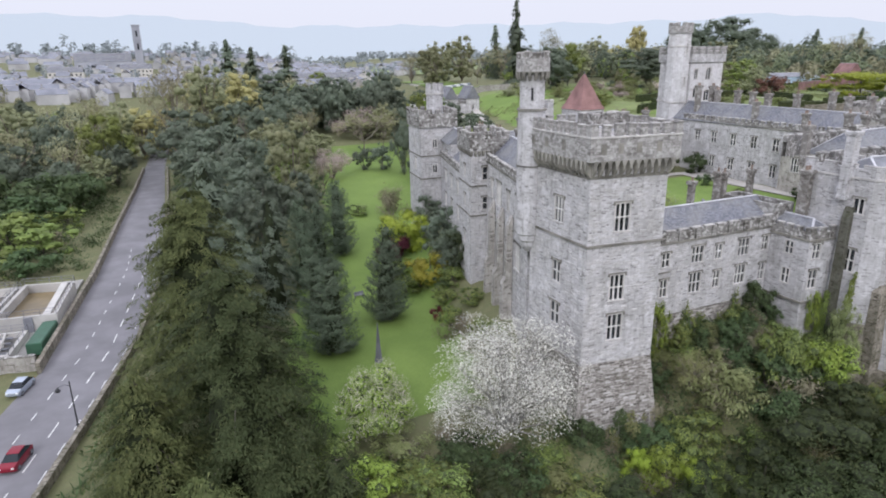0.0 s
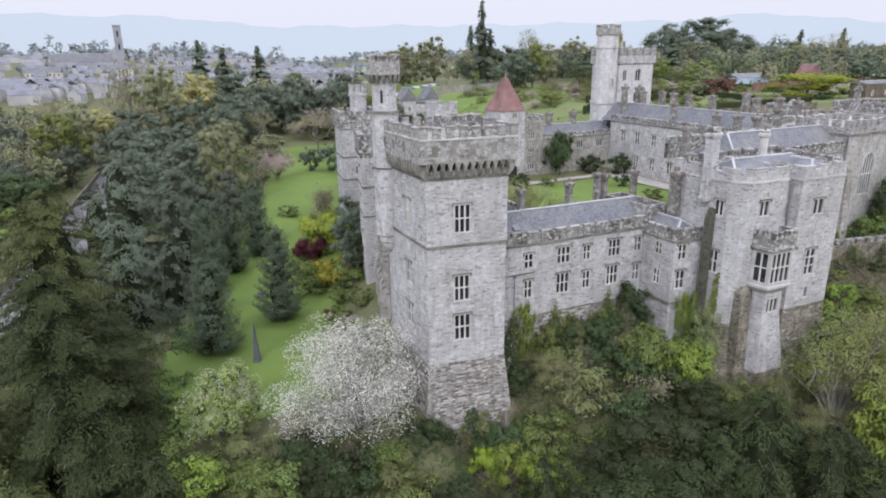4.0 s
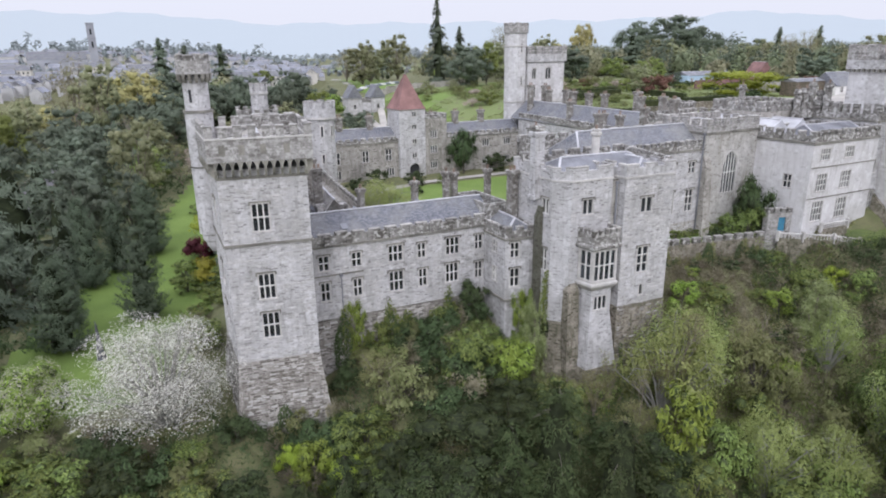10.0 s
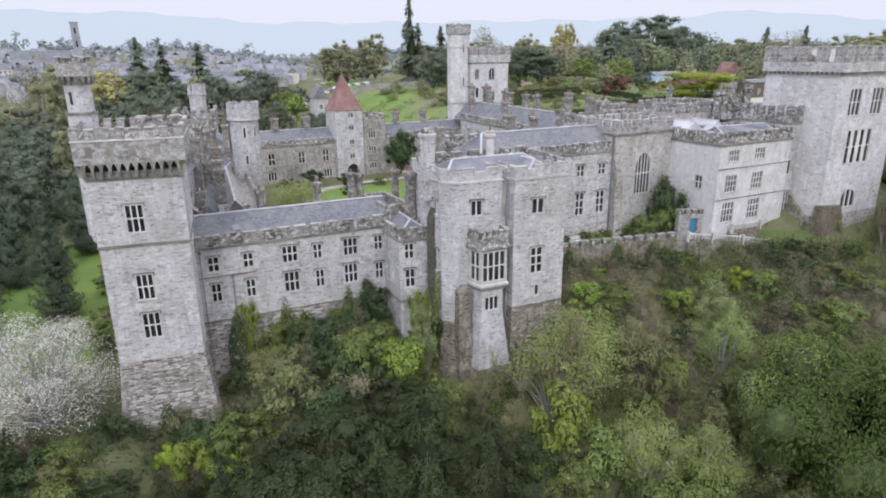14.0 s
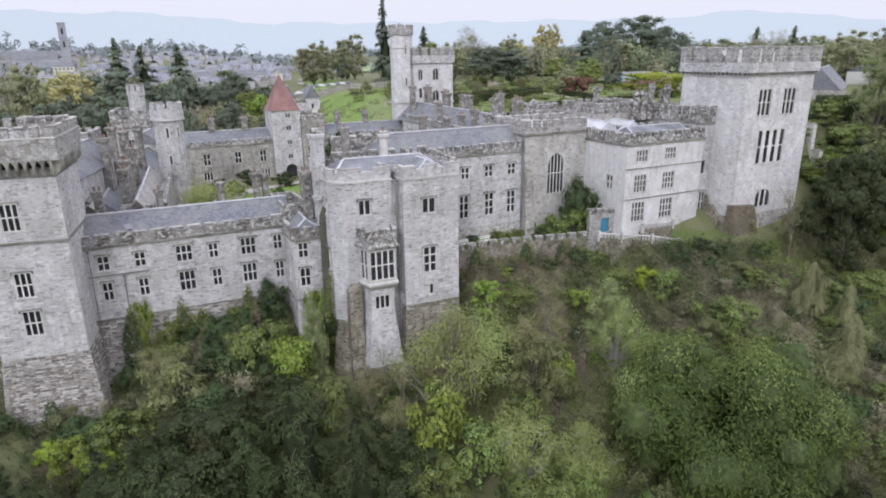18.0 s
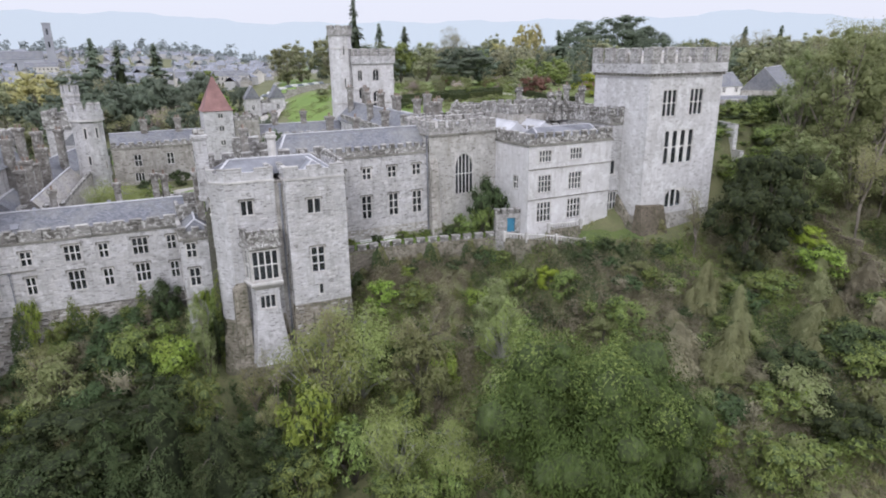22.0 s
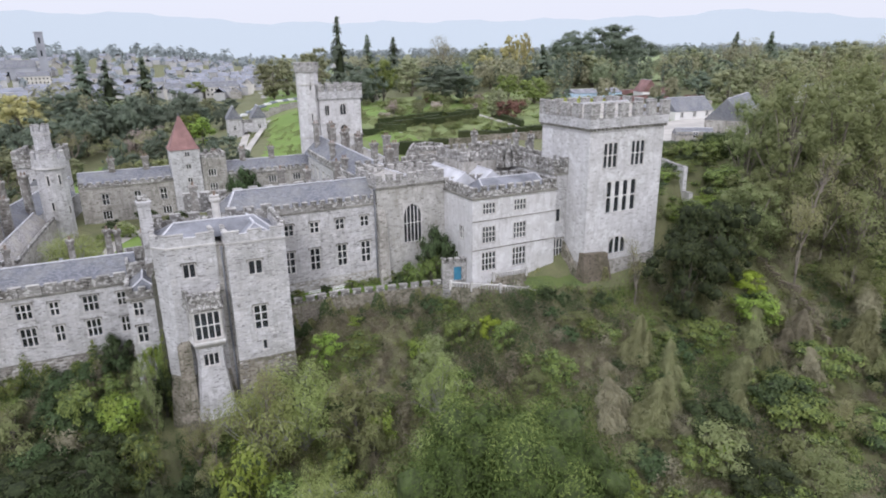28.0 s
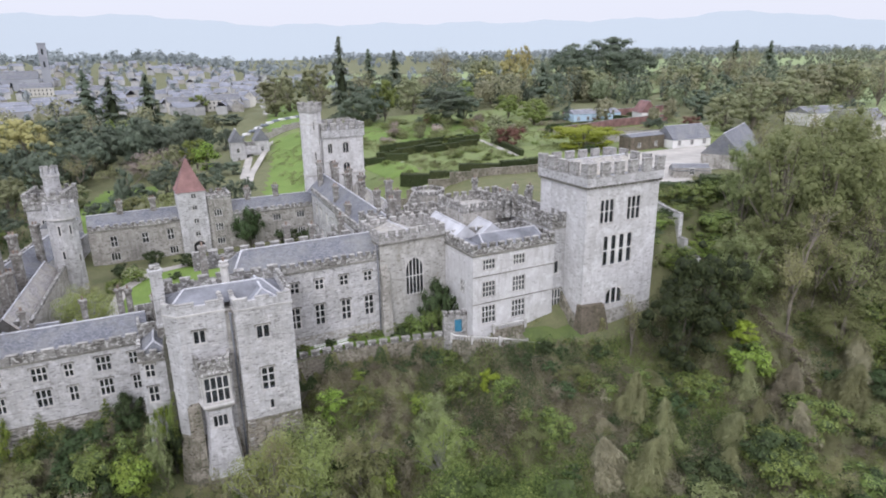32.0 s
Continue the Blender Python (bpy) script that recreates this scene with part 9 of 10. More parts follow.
# ---------------------------------------------------------------- garden terrace
def terrace():
    t = thing("terrace_wall", (104, 43, 8), "mossy stone terrace wall with low merlons above the slope", "wall")
    top = [(90.2, 44.6), (100, 43.9), (114.8, 40.6)]
    m = Mesh()
    for (x0, y0), (x1, y1) in zip(top, top[1:]):
        m.rings([[(x0, y0 - 0.9, 4), (x1, y1 - 0.9, 4), (x1, y1 + 0.6, 4), (x0, y0 + 0.6, 4)], [(x0, y0 - 0.3, 13.6), (x1, y1 - 0.3, 13.6), (x1, y1 + 0.3, 13.6), (x0, y0 + 0.3, 13.6)]])
    part("masonry", m.data("masonry", MOSSY), t)
    for i in range(14):
        k = (i + 0.5) / 14
        x = 90.2 + 24.6 * k
        y = float(np.interp(x, [90.2, 100, 114.8], [44.6, 43.9, 40.6]))
        part("merlon", bar(-0.6, 0.6, -0.3, 0.3, 0, 0.75, LICHEN, 0.06), t, pose(x, y, 13.58, 0, 0, -4 if x < 100 else -12.5))
        part("coping", bar(-0.66, 0.66, -0.36, 0.36, 0, 0.1, CAP, 0.03), t, pose(x, y, 14.32, 0, 0, -4 if x < 100 else -12.5))
    m = Mesh()
    m.face([(90.3, 44.2, 13.2), (100, 43.6, 13.2), (118.3, 39.9, 13.6), (118.3, 46.2, 14.2), (90.3, 46.2, 14.2)])
    structure("terrace", m.data("terrace", T_LAWN), "grass terrace behind the wall", "terrace")
    for x in (95.6, 99.3):
        y = 44.9
        b = thing("terrace_bench", (x, y, 13.6), "white painted slatted bench on the terrace", "bench", "terrace benches")
        for j, zz in enumerate((14.15, 14.15, 14.15)):
            part("slat", bar(-0.9, 0.9, -0.07, 0.07, 0, 0.05, WHITE), b, Matrix.Translation((x, y - 0.2 + j * 0.19, zz)))
        for zz in (14.35, 14.6):
            part("back_slat", bar(-0.9, 0.9, -0.03, 0.03, 0, 0.14, WHITE), b, Matrix.Translation((x, y + 0.3, zz)))
        for s in (-0.8, 0.8):
            part("leg", bar(-0.05, 0.05, -0.3, 0.3, 0, 0.62, WHITE), b, Matrix.Translation((x + s, y, 13.55)))
    g = thing("garden_gateway", (116.5, 39.5, 13), "small crenellated stone gateway with a blue door", "gateway")
    foot = [(114.6, 40.2), (118.2, 39.0), (118.3, 39.9), (114.8, 41.1)]
    walls(g, foot, 9, 17.2, WEATHERED, {0: [(2.4, 14.3, 1.25, 2.2, 0, 0)]})
    battlement(g, foot, 17.1, 0.1, 0.8, 0, 0.4, 0.9, LICHEN)
    d = part("door", bar(-0.62, 0.62, 0.0, 0.07, 0, 2.2, BLUE_DOOR), g, pose(116.88, 39.62, 14.3, 0, 0, -18.5), "blue painted plank door")
    part("handle", bar(-0.04, 0.04, -0.05, 0.0, 0, 0.12, IRON), d, Matrix.Translation((0.45, 0, 1.0)))
    # balustraded steps
    s = thing("balustrade", (122, 34, 12), "weathered white stone balustrade of the garden steps", "balustrade")
    runs = [((115.2, 38.6, 13.7), (117.6, 36.4, 13.7)), ((117.6, 36.4, 13.7), (121.4, 34.2, 13.5)), ((121.4, 34.2, 13.5), (125.8, 33.0, 12.6)), ((121.6, 36.4, 14.6), (127.4, 36.0, 14.6)), ((125.8, 33.0, 12.6), (127.6, 32.4, 11.8))]
    for a, b in runs:
        A, B = Vector(a), Vector(b)
        L = (B - A).length
        ang = math.degrees(math.atan2(B.y - A.y, B.x - A.x))
        tilt = -math.degrees(math.asin((B.z - A.z) / L))
        part("rail", bar(0, round(L, 2), -0.16, 0.16, 0, 0.14, DRESSED, 0.03), s, Matrix.Translation(A + Vector((0, 0, 0.75))) @ pose(0, 0, 0, 0, tilt, ang))
        part("plinth", bar(0, round(L, 2), -0.15, 0.15, -2.5, 0.1, MOSSY), s, Matrix.Translation(A) @ pose(0, 0, 0, 0, tilt, ang))
        n = int(L / 0.42)
        for i in range(1, n):
            p = A + (B - A) * i / n
            def make():
                k = Mesh()
                k.rings([[(r * math.cos(q), r * math.sin(q), zz) for q in np.arange(6) * math.pi / 3] for r, zz in ((0.09, 0), (0.06, 0.12), (0.11, 0.3), (0.06, 0.55), (0.09, 0.68))])
                return k.data("baluster", DRESSED)
            part("baluster", cached("baluster", make), s, Matrix.Translation(p + Vector((0, 0, 0.09))))
        for p in (A, B):
            part("post", bar(-0.2, 0.2, -0.2, 0.2, -0.4, 1.15, DRESSED, 0.06), s, Matrix.Translation(p))
    m = Mesh()
    m.rings([[(115.5, 36, 6), (128.5, 31.5, 6), (128.5, 38, 6), (117.5, 40, 6)], [(116.5, 37.4, 13.4), (125.6, 33.4, 12.6), (134, 36, 13.2), (118, 39.2, 13.8)]])
    structure("terrace_bank", m.data("terrace_bank", MOSSY), "mossy retaining bank under the white house", "bank")
    m = Mesh()
    m.face([(126, 32.6, 12.75), (134.2, 29.0, 12.6), (137, 33, 13.6), (133.4, 37, 13.6), (127, 36.6, 13.5)])
    structure("keep_lawn", m.data("keep_lawn", T_BANK), "small mown lawn at the foot of the keep", "lawn")


terrace()


def climber(name, label, a, b, z0, z1, n, mat_, seed, leaf=0.2, out=0.25):
    """Leaves that cling to a wall between two points, thick below and ragged at the top."""
    rng = np.random.default_rng(seed)
    a, b = np.array(a, float), np.array(b, float)
    d = unit(b - a)
    nrm = np.array([d[1], -d[0], 0.0])
    u = rng.uniform(0, 1, n)
    L = np.linalg.norm(b - a)
    top = z1 - (z1 - z0) * (0.5 + 0.3 * np.sin(u * L * 0.9 + seed) + 0.2 * np.sin(u * L * 2.3 + 2 * seed))
    z = z0 + (np.maximum(top, z0 + 0.4) - z0) * rng.uniform(0, 1, n) ** 0.8
    C = np.zeros((n, 3))
    C[:, :2] = a[:2] + (b - a)[:2] * u[:, None]
    C += nrm * rng.uniform(-0.05, out, n)[:, None]
    C[:, 2] = z
    lay = np.tile(np.array([0.0, 0.0, -1.0]), (n, 1))
    tagged(new(name, leaf_data(name, C, np.tile(nrm, (n, 1)), leaf, mat_, rng, 0.4, 1.6, lay)), label, "climber", kind="stuff")


climber("wall_ivy", "ivy and hanging weeds over the terrace wall", (90.4, 43.8, 0), (114.6, 39.8, 0), 8.5, 14.2, 5200, L_IVY, 401)
climber("wall_weeds", "yellowish weeds hanging from the terrace wall", (92, 43.7, 0), (114.6, 39.75, 0), 9.0, 14.4, 3000, L_WILLOW, 402)
climber("house_moss", "mossy growth along the foot of the white house", (118.4, 37.2, 0), (133.4, 37.0, 0), 12.2, 15.0, 2200, L_OLIVE, 403, 0.16, 0.3)
climber("shaft_ivy", "ivy climbing the dark flue shaft", (73.6, 42.6, 0), (74.2, 39.4, 0), 0, 15.5, 2200, L_GREEN, 404, 0.2, 0.6)
climber("bay_ivy", "ivy climbing the narrow bay", (71.6, 42.9, 0), (75.0, 42.2, 0), 1, 12.4, 4200, L_GREEN, 405, 0.2, 0.7)
climber("range_ivy", "ivy and weeds along the foot of the front range", (50.5, 49.5, 0), (70.6, 48.6, 0), 4, 11.4, 4200, L_IVY, 406, 0.2, 0.4)
climber("range_weeds", "fresh green climbers along the foot of the front range", (51.5, 49.4, 0), (70, 48.55, 0), 5, 12.4, 2200, L_GREEN, 407, 0.19, 0.5)
climber("block_ivy", "dark ivy at the foot of the oriel block", (82.6, 35.7, 0), (90.2, 35.3, 0), -1, 8.5, 2200, L_IVY, 408, 0.2, 0.5)
climber("keep_ivy", "ivy over the rust-brown plinth of the keep", (135, 31.0, 0), (151, 31.6, 0), 9, 15.4, 2400, L_OLIVE, 409, 0.2, 0.6)
climber("corner_ivy", "weeds at the foot of the corner tower", (39.4, 44.0, 0), (47.6, 42.8, 0), 0, 4.5, 1200, L_IVY, 410, 0.2, 0.6)
strip("courtyard_path", [(66.0, 64), (66.4, 71), (67.4, 78.5), (68.6, 84.5), (71.4, 89.6), (75, 93.4), (86, 96.2), (106, 96.4)], [(68.0, 64), (68.4, 71), (69.4, 78), (70.6, 83.6), (73.4, 88.2), (77, 91.4), (86, 94.0), (106, 94.2)], 0.16, GRAVEL, "pale gravel path round the courtyard lawn", "path", 2)
strip("courtyard_walk", [(104.4, 60), (104.6, 96)], [(107, 60), (110.6, 96)], 0.16, GRAVEL, "pale gravel walk along the east wing", "path", 2)

# ---------------------------------------------------------------- gate lodge, gardens
def gate_lodge():
    g = thing("gate_lodge", (119, 222, 16), "twin-gabled grey stone gate lodge over the drive", "gate lodge")
    z0 = 15.0
    for x in (112.6, 122.2):
        f = [(x, 219), (x + 5.4, 218.4), (x + 6.2, 227), (x + 0.8, 227.6)]
        walls(g, f, z0 - 2, z0 + 9.4, STONE, {0: [(2.7, z0 + 5.2, 1.0, 1.8, 2, 1), (2.7, z0 + 1.5, 1.0, 1.8, 2, 1)]})
        gable_roof(g, (x + 2.7, 218.4), (x + 3.5, 227.4), 2.8, z0 + 9.4, z0 + 14.2, SLATE)
        k = Mesh()
        k.face([(x, 218.85, z0 + 9.3), (x + 5.4, 218.25, z0 + 9.3), (x + 2.7, 218.5, z0 + 13.9)])
        part("gable", k.data("gable", STONE), g)
    f = [(117.8, 220), (122.4, 219.6), (122.8, 225), (118.2, 225.6)]
    walls(g, f, z0 - 2, z0 + 7.6, STONE, {0: [(2.3, z0, 2.6, 4.2, 0, 0)], 2: [(2.3, z0, 2.6, 4.2, 0, 0)]})
    battlement(g, f, z0 + 7.6, 0.3, 1.0, 0, 0.4, 1.0)


gate_lodge()
strip("drive", [(108, 178), (112.6, 198), (118.6, 222), (130, 262), (150, 330)], [(110.6, 177), (115.4, 197.4), (121.6, 221.6), (134, 261), (158, 329)], 0.14, GRAVEL, "pale gravel drive to the gate lodge", "path", 2)
strip("garden_path", [(104, 150), (112, 185), (131, 236)], [(106, 149.6), (114.4, 184.4), (133.4, 235.4)], 0.14, GRAVEL, "gravel garden path", "path", 1)
strip("garden_walk", [(191.4, 163), (182, 121)], [(193, 162.6), (184, 120.6)], 0.14, GRAVEL, "gravel walk between garden beds", "path", 1)
strip("garden_cross_walk", [(149.5, 136), (142.4, 112.6)], [(151.4, 135.6), (144.6, 112.4)], 0.14, GRAVEL, "gravel walk beside the small lawn", "path", 1)
structure("park_lawn", sheet(np.arange(132, 192, 3.0), np.arange(255, 405, 3.0), 0.3, T_LAWN, lambda x, y: (x > 136 + (y - 260) * 0.24) & (x < 157 + (y - 260) * 0.24) & (y > 258) & (y < 398)), "mown park lawn beside the drive", "lawn")
structure("orchard_grass", sheet(np.arange(140, 222, 3.0), np.arange(168, 240, 3.0), 0.12, T_LAWN, lambda x, y: (wave(x * 0.5, y * 0.5, 1) > -0.5)), "orchard grass between the fruit trees", "lawn")
structure("garden_lawn", sheet(np.arange(108, 172, 2.0), np.arange(128, 262, 2.0), 0.1, T_LAWN, lambda x, y: ((x > 116 + (y - 171) * 0.28) & (x < 131 + (y - 171) * 0.28) & (y < 236) & (y > 130))), "mown lawn of the lower garden", "lawn")
structure("bowling_lawn", sheet(np.arange(136, 156, 1.5), np.arange(120, 146, 1.5), 0.16, T_LAWN, lambda x, y: (x > 139) & (x < 150) & (y > 122) & (y < 140)), "small square lawn between the hedges", "lawn")


def hedge(pts, h, w, name="hedge", label="clipped dark yew hedge of the walled garden"):
    rng = np.random.default_rng(int(pts[0][0] * 10))
    e = thing(name, (*pts[0], float(ground_z(*pts[0]))), label, "hedge", "garden hedges")
    m = Mesh()
    C, O = [], []
    for a, b in zip(pts, pts[1:]):
        L = math.dist(a, b)
        ang = math.atan2(b[1] - a[1], b[0] - a[0])
        n = max(1, int(L / 6))
        for i in range(n):
            p = [a[k] + (b[k] - a[k]) * i / n for k in (0, 1)]
            zz = float(ground_z(*p))
            mm = Matrix.Translation((p[0], p[1], zz)) @ Matrix.Rotation(ang, 4, "Z")
            m.box(0, L / n, -w / 2 + 0.15, w / 2 - 0.15, -0.5, h - 0.1, mm)
            for _ in range(int(L / n * (h * 2 + w) * 5)):
                u, v = rng.uniform(0, L / n), rng.uniform(0, 2 * h + w)
                q, o = ((u, -w / 2, v), (0, -1, 0.2)) if v < h else ((u, w / 2, v - h), (0, 1, 0.2)) if v < 2 * h else ((u, v - 2 * h - w / 2, h), (0, 0, 1))
                C.append(mm @ Vector(q))
                O.append(mm.to_3x3() @ Vector(o))
    part("core", m.data("core", L_YEW), e)
    part("foliage", leaf_data("foliage", np.array(C), np.array(O), 0.28, L_YEW, rng), e)


hedge([(138.5, 142.6), (160, 148), (172, 152)], 2.6, 2.0)
hedge([(176, 153), (190, 157)], 2.6, 2.0)
hedge([(163, 145), (184, 148)], 2.4, 1.8)
hedge([(142, 118.5), (156, 110), (166, 104), (180, 101)], 3.0, 2.4, label="overgrown green hedge above the garden wall")
hedge([(184, 120), (192, 150)], 2.0, 1.4)
hedge([(166, 64.5), (176, 58.5), (183, 52)], 3.4, 3.2, label="overgrown hedge above the stable yard")
hedge([(183.5, 51.5), (189, 47)], 5.0, 4.0, label="tall overgrown hedge block beside the stable yard")
rubble_wall("garden_wall", [(127, 112), (139, 108), (156, 103), (176, 96)], 1.8, 0.5, "ivy-grown stone garden wall", MOSSY)
structure("garden_ground", sheet(np.arange(126, 304, 3.0), np.arange(104, 262, 3.0), 0.07, T_GARDEN, lambda x, y: (y > 250 - 1.2 * x) & (x < 290 + 10 * np.sin(y * 0.1))), "soft green garden grass and beds", "garden")
strip("town_street", [(134, 282), (152, 340), (176, 470)], [(144, 280), (164, 338), (188, 468)], 0.35, CONCRETE, "pale street running into the town", "road", 2)
rubble_wall("kitchen_garden_wall", [(262, 200), (300, 196), (335, 200)], 3.2, 0.5, "red-brown brick kitchen garden wall", RED_TILE)
rubble_wall("brick_garden_wall", [(222, 150), (258, 160), (290, 162)], 3.4, 0.5, "red-brown brick garden wall", RED_TILE)
rubble_wall("slope_wall", [(169.8, 50.5), (168.2, 47), (167.2, 44.5), (166.7, 42.5), (166.3, 40.5), (166, 38.5), (165.6, 36.5), (165.2, 34.5), (164.8, 32.5), (164.4, 30)], 1.7, 0.8, "old pale stone wall stepping down through the trees", PALE)
rubble_wall("far_yard_wall", [(120, 238), (150, 250), (190, 252)], 2.4, 0.5, "stone park wall", WARM)


rubble_wall("yard_wall", [(214, 128), (240, 122), (268, 121)], 3.6, 0.5, "grey stone wall between garden and stable yard", WARM)
for k, (x0, x1, y0, y1) in enumerate(((236, 268, 176, 196), (246, 282, 198, 214), (248, 270, 138, 156), (226, 244, 150, 172))):
    structure("garden_bed", sheet(np.linspace(x0, x1, 9), np.linspace(y0, y1, 7), 0.2, T_SOIL), "dug brown kitchen garden bed", "garden bed")
    hedge([(x0 - 1, y0 - 1.5), (x1 + 1, y0 - 1.5)], 1.5, 1.2, label="low clipped box hedge along a garden bed")
hedge([(152, 158), (170, 161), (187, 163)], 2.4, 1.6)
hedge([(140, 143.5), (153, 137.5)], 2.6, 1.8)
hedge([(276, 200), (276, 168)], 2.6, 1.8)


def barn(name, x, y, w, d, h, rise, turn, label, wall_mat, roof_mat, windows=3):
    z = float(ground_z(x, y))
    b = thing(name, (x, y, z), label, "building")
    c, s = math.cos(radians(turn)), math.sin(radians(turn))
    P = lambda u, v: (x + u * c - v * s, y + u * s + v * c)
    f = [P(-w / 2, -d / 2), P(w / 2, -d / 2), P(w / 2, d / 2), P(-w / 2, d / 2)]
    walls(b, f, z - 2, z + h, wall_mat, {0: [(w * (i + 0.5) / windows, z + 1.0, 1.1, 1.4, 2, 2) for i in range(windows)]})
    gable_roof(b, P(-w / 2, 0), P(w / 2, 0), d / 2, z + h, z + h + rise, roof_mat)
    k = Mesh()
    for u in (-w / 2 + 0.05, w / 2 - 0.05):
        k.face([(*P(u, -d / 2), z + h), (*P(u, d / 2), z + h), (*P(u, 0), z + h + rise)])
    part("gable", k.data("gable", wall_mat), b)
    return b


barn("stable", 228, 79, 30, 10, 3.8, 5.6, 28, "grey stone stable with a steep slate roof", WARM, SLATE)
barn("cart_shed", 240, 108, 16, 9, 2.7, 4.2, -4, "whitewashed cart shed with a steep slate roof", RENDERED, SLATE)
barn("lean_to", 224, 110, 15, 5, 4.4, 0.8, 2, "brown rubble lean-to in the stable yard", RUSTY, SLATE, 2)
barn("store", 200, 69, 9, 5, 1.8, 1.4, -34, "low slate-roofed store in the stable yard", WARM, SLATE, 1)
barn("white_cottage", 286, 172, 10, 7, 4.0, 5.0, 70, "white gabled cottage with a red-brown roof", RENDERED, RED_TILE)
barn("blue_house", 268, 186, 24, 9, 3.6, 1.6, -10, "long low pale blue house", plain("pale_blue_paint", (0.5, 0.66, 0.8), 0.7, 0.1), LEAD, 5)
barn("farmhouse", 322, 100, 22, 9, 4.2, 4.0, -8, "stone farmhouse with a hipped slate roof", PALE, SLATE, 4)
barn("farm_shed", 336, 122, 26, 12, 5.0, 2.4, -8, "white sheet-metal farm shed", RENDERED, LEAD, 4)
structure("stable_yard", sheet(np.arange(184, 246, 2.0), np.arange(62, 106, 2.0), 0.12, GRAVEL, lambda x, y: (y > 62 + 0.55 * (x - 186) - 4) & (y < 84 + 0.9 * (x - 184))), "pale gravel stable yard", "yard")
structure("farm_yard", sheet(np.arange(306, 362, 4.0), np.arange(76, 96, 4.0), 0.15, GRAVEL), "pale farm yard", "yard")
for x0, x1, y0, y1 in ((300, 620, 300, 470), (380, 760, 120, 260), (430, 900, 500, 800), (250, 420, 560, 900), (640, 1300, 280, 460), (900, 1700, 600, 1100)):
    structure("field", sheet(np.linspace(x0, x1, 16), np.linspace(y0, y1, 16), 1.2, T_FIELD), "green pasture field", "field")


# ---------------------------------------------------------------- town
def town():
    rng = random.Random(5)
    TOWN_WHITE = plain("town_render", (0.47, 0.465, 0.47), 0.85, 0.3, 0.3)
    # Town slates paler and bluer than near slate: haze in their colour.
    SLATE_TOWN = plain("hazed_town_slate", (0.25, 0.26, 0.30), 0.7, 0.3, 0.5)
    protos = []
    for w, d, h, wall_mat, roof_mat, lab in ((9, 7, 5.4, TOWN_WHITE, SLATE_TOWN, "white rendered slate-roofed town house"), (16, 7, 5.0, TOWN_WHITE, SLATE_TOWN, "row of white rendered terraced houses"), (11, 8, 4.2, WARM, SLATE_TOWN, "grey stone town house with slate roof"), (24, 9, 7.0, plain("cream_render", (0.6, 0.575, 0.53), 0.8, 0.12, 0.6), SLATE, "long cream rendered three-storey building")):
        e = thing("house", (0, 0, 0), lab, "house", "town houses")
        m = Mesh()
        f = [(-w / 2, -d / 2), (w / 2, -d / 2), (w / 2, d / 2), (-w / 2, d / 2)]
        m.box(-w / 2, w / 2, -d / 2, d / 2, -4, h)
        for u in (-w / 2, w / 2):
            m.face([(u, -d / 2, h), (u, d / 2, h), (u, 0, h + d * 0.42)])
        part("wall", m.data("wall", wall_mat), e)
        gable_roof(e, (-w / 2, 0), (w / 2, 0), d / 2, h, h + d * 0.43, roof_mat)
        for u in (w / 2 - 0.6,):
            part("chimney", bar(-0.5, 0.5, -0.35, 0.35, 0, 2.0, CONCRETE, 0.1), e, Matrix.Translation((u, 0, h + d * 0.3)))
        if w == 24:
            for u in range(8):
                for z in (1.2, 4.4):
                    part("window", bar(-0.5, 0.5, -0.05, 0.1, 0, 1.5, CARGLASS), e, Matrix.Translation((-10.2 + u * 2.9, -d / 2, z)))
        protos.append(e)
    used = set()

    def put(i, x, y, turn):
        e = protos[i]
        m = pose(x, y, float(ground_z(x, y)), 0, 0, turn)
        if i not in used:
            used.add(i)
            e.matrix_basis = m
        else:
            copy_thing(e, m)
    for i in range(280):
        y = 430 + 560 * rng.random() ** 1.25
        x = rng.uniform(-0.24, 0.42) * y + 10
        if abs(x - 139 - (y - 282) * 0.29) < 17 and y < 640:
            continue
        put(rng.choice((0, 0, 1, 1, 2)), x, y, rng.choice((0, 8, -12, 90, 78)) + rng.uniform(-5, 5))
    for x, y, t in ((146, 448, 5), (120, 446, 5), (172, 462, 60), (60, 560, 5), (20, 600, 0), (-30, 570, -4)):
        put(3, x, y, t)
    for x, y, t in ((-20, 474, 2), (-2, 475, 2), (15, 476, 2), (32, 477, 2), (50, 478, 2), (66, 479, 2), (-40, 472, 0), (-60, 470, -3), (-84, 468, 0)):
        put(1, x, y, t)
    # church on the hill
    # Blue-grey tint of the stone is distance haze put into its colour.
    GREY = plain("hazed_church_stone", (0.36, 0.37, 0.41), 0.9, 0.2, 0.3)
    c = thing("church", (25, 650, 32), "grey stone church with a tall square tower", "church")
    m = Mesh()
    m.box(-27, 19, 650, 664, 14, 40)
    part("nave", m.data("nave", GREY), c)
    gable_roof(c, (-27, 657), (19, 657), 7, 40, 47, SLATE)
    m = Mesh()
    m.rings([[(22, 650, 14), (29, 650, 14), (29, 657, 14), (22, 657, 14)], [(22.4, 650.4, 70), (28.6, 650.4, 70), (28.6, 656.6, 70), (22.4, 656.6, 70)]])
    m.box(21.9, 29.1, 649.9, 657.1, 58, 59)
    m.box(22.0, 29.0, 650.0, 657.0, 70, 71)
    part("tower", m.data("tower", GREY), c)
    for u in (-23, -13, -3, 7):
        part("window", bar(-1, 1, -0.2, 0.2, 0, 7, CARGLASS), c, Matrix.Translation((u, 650, 30)))
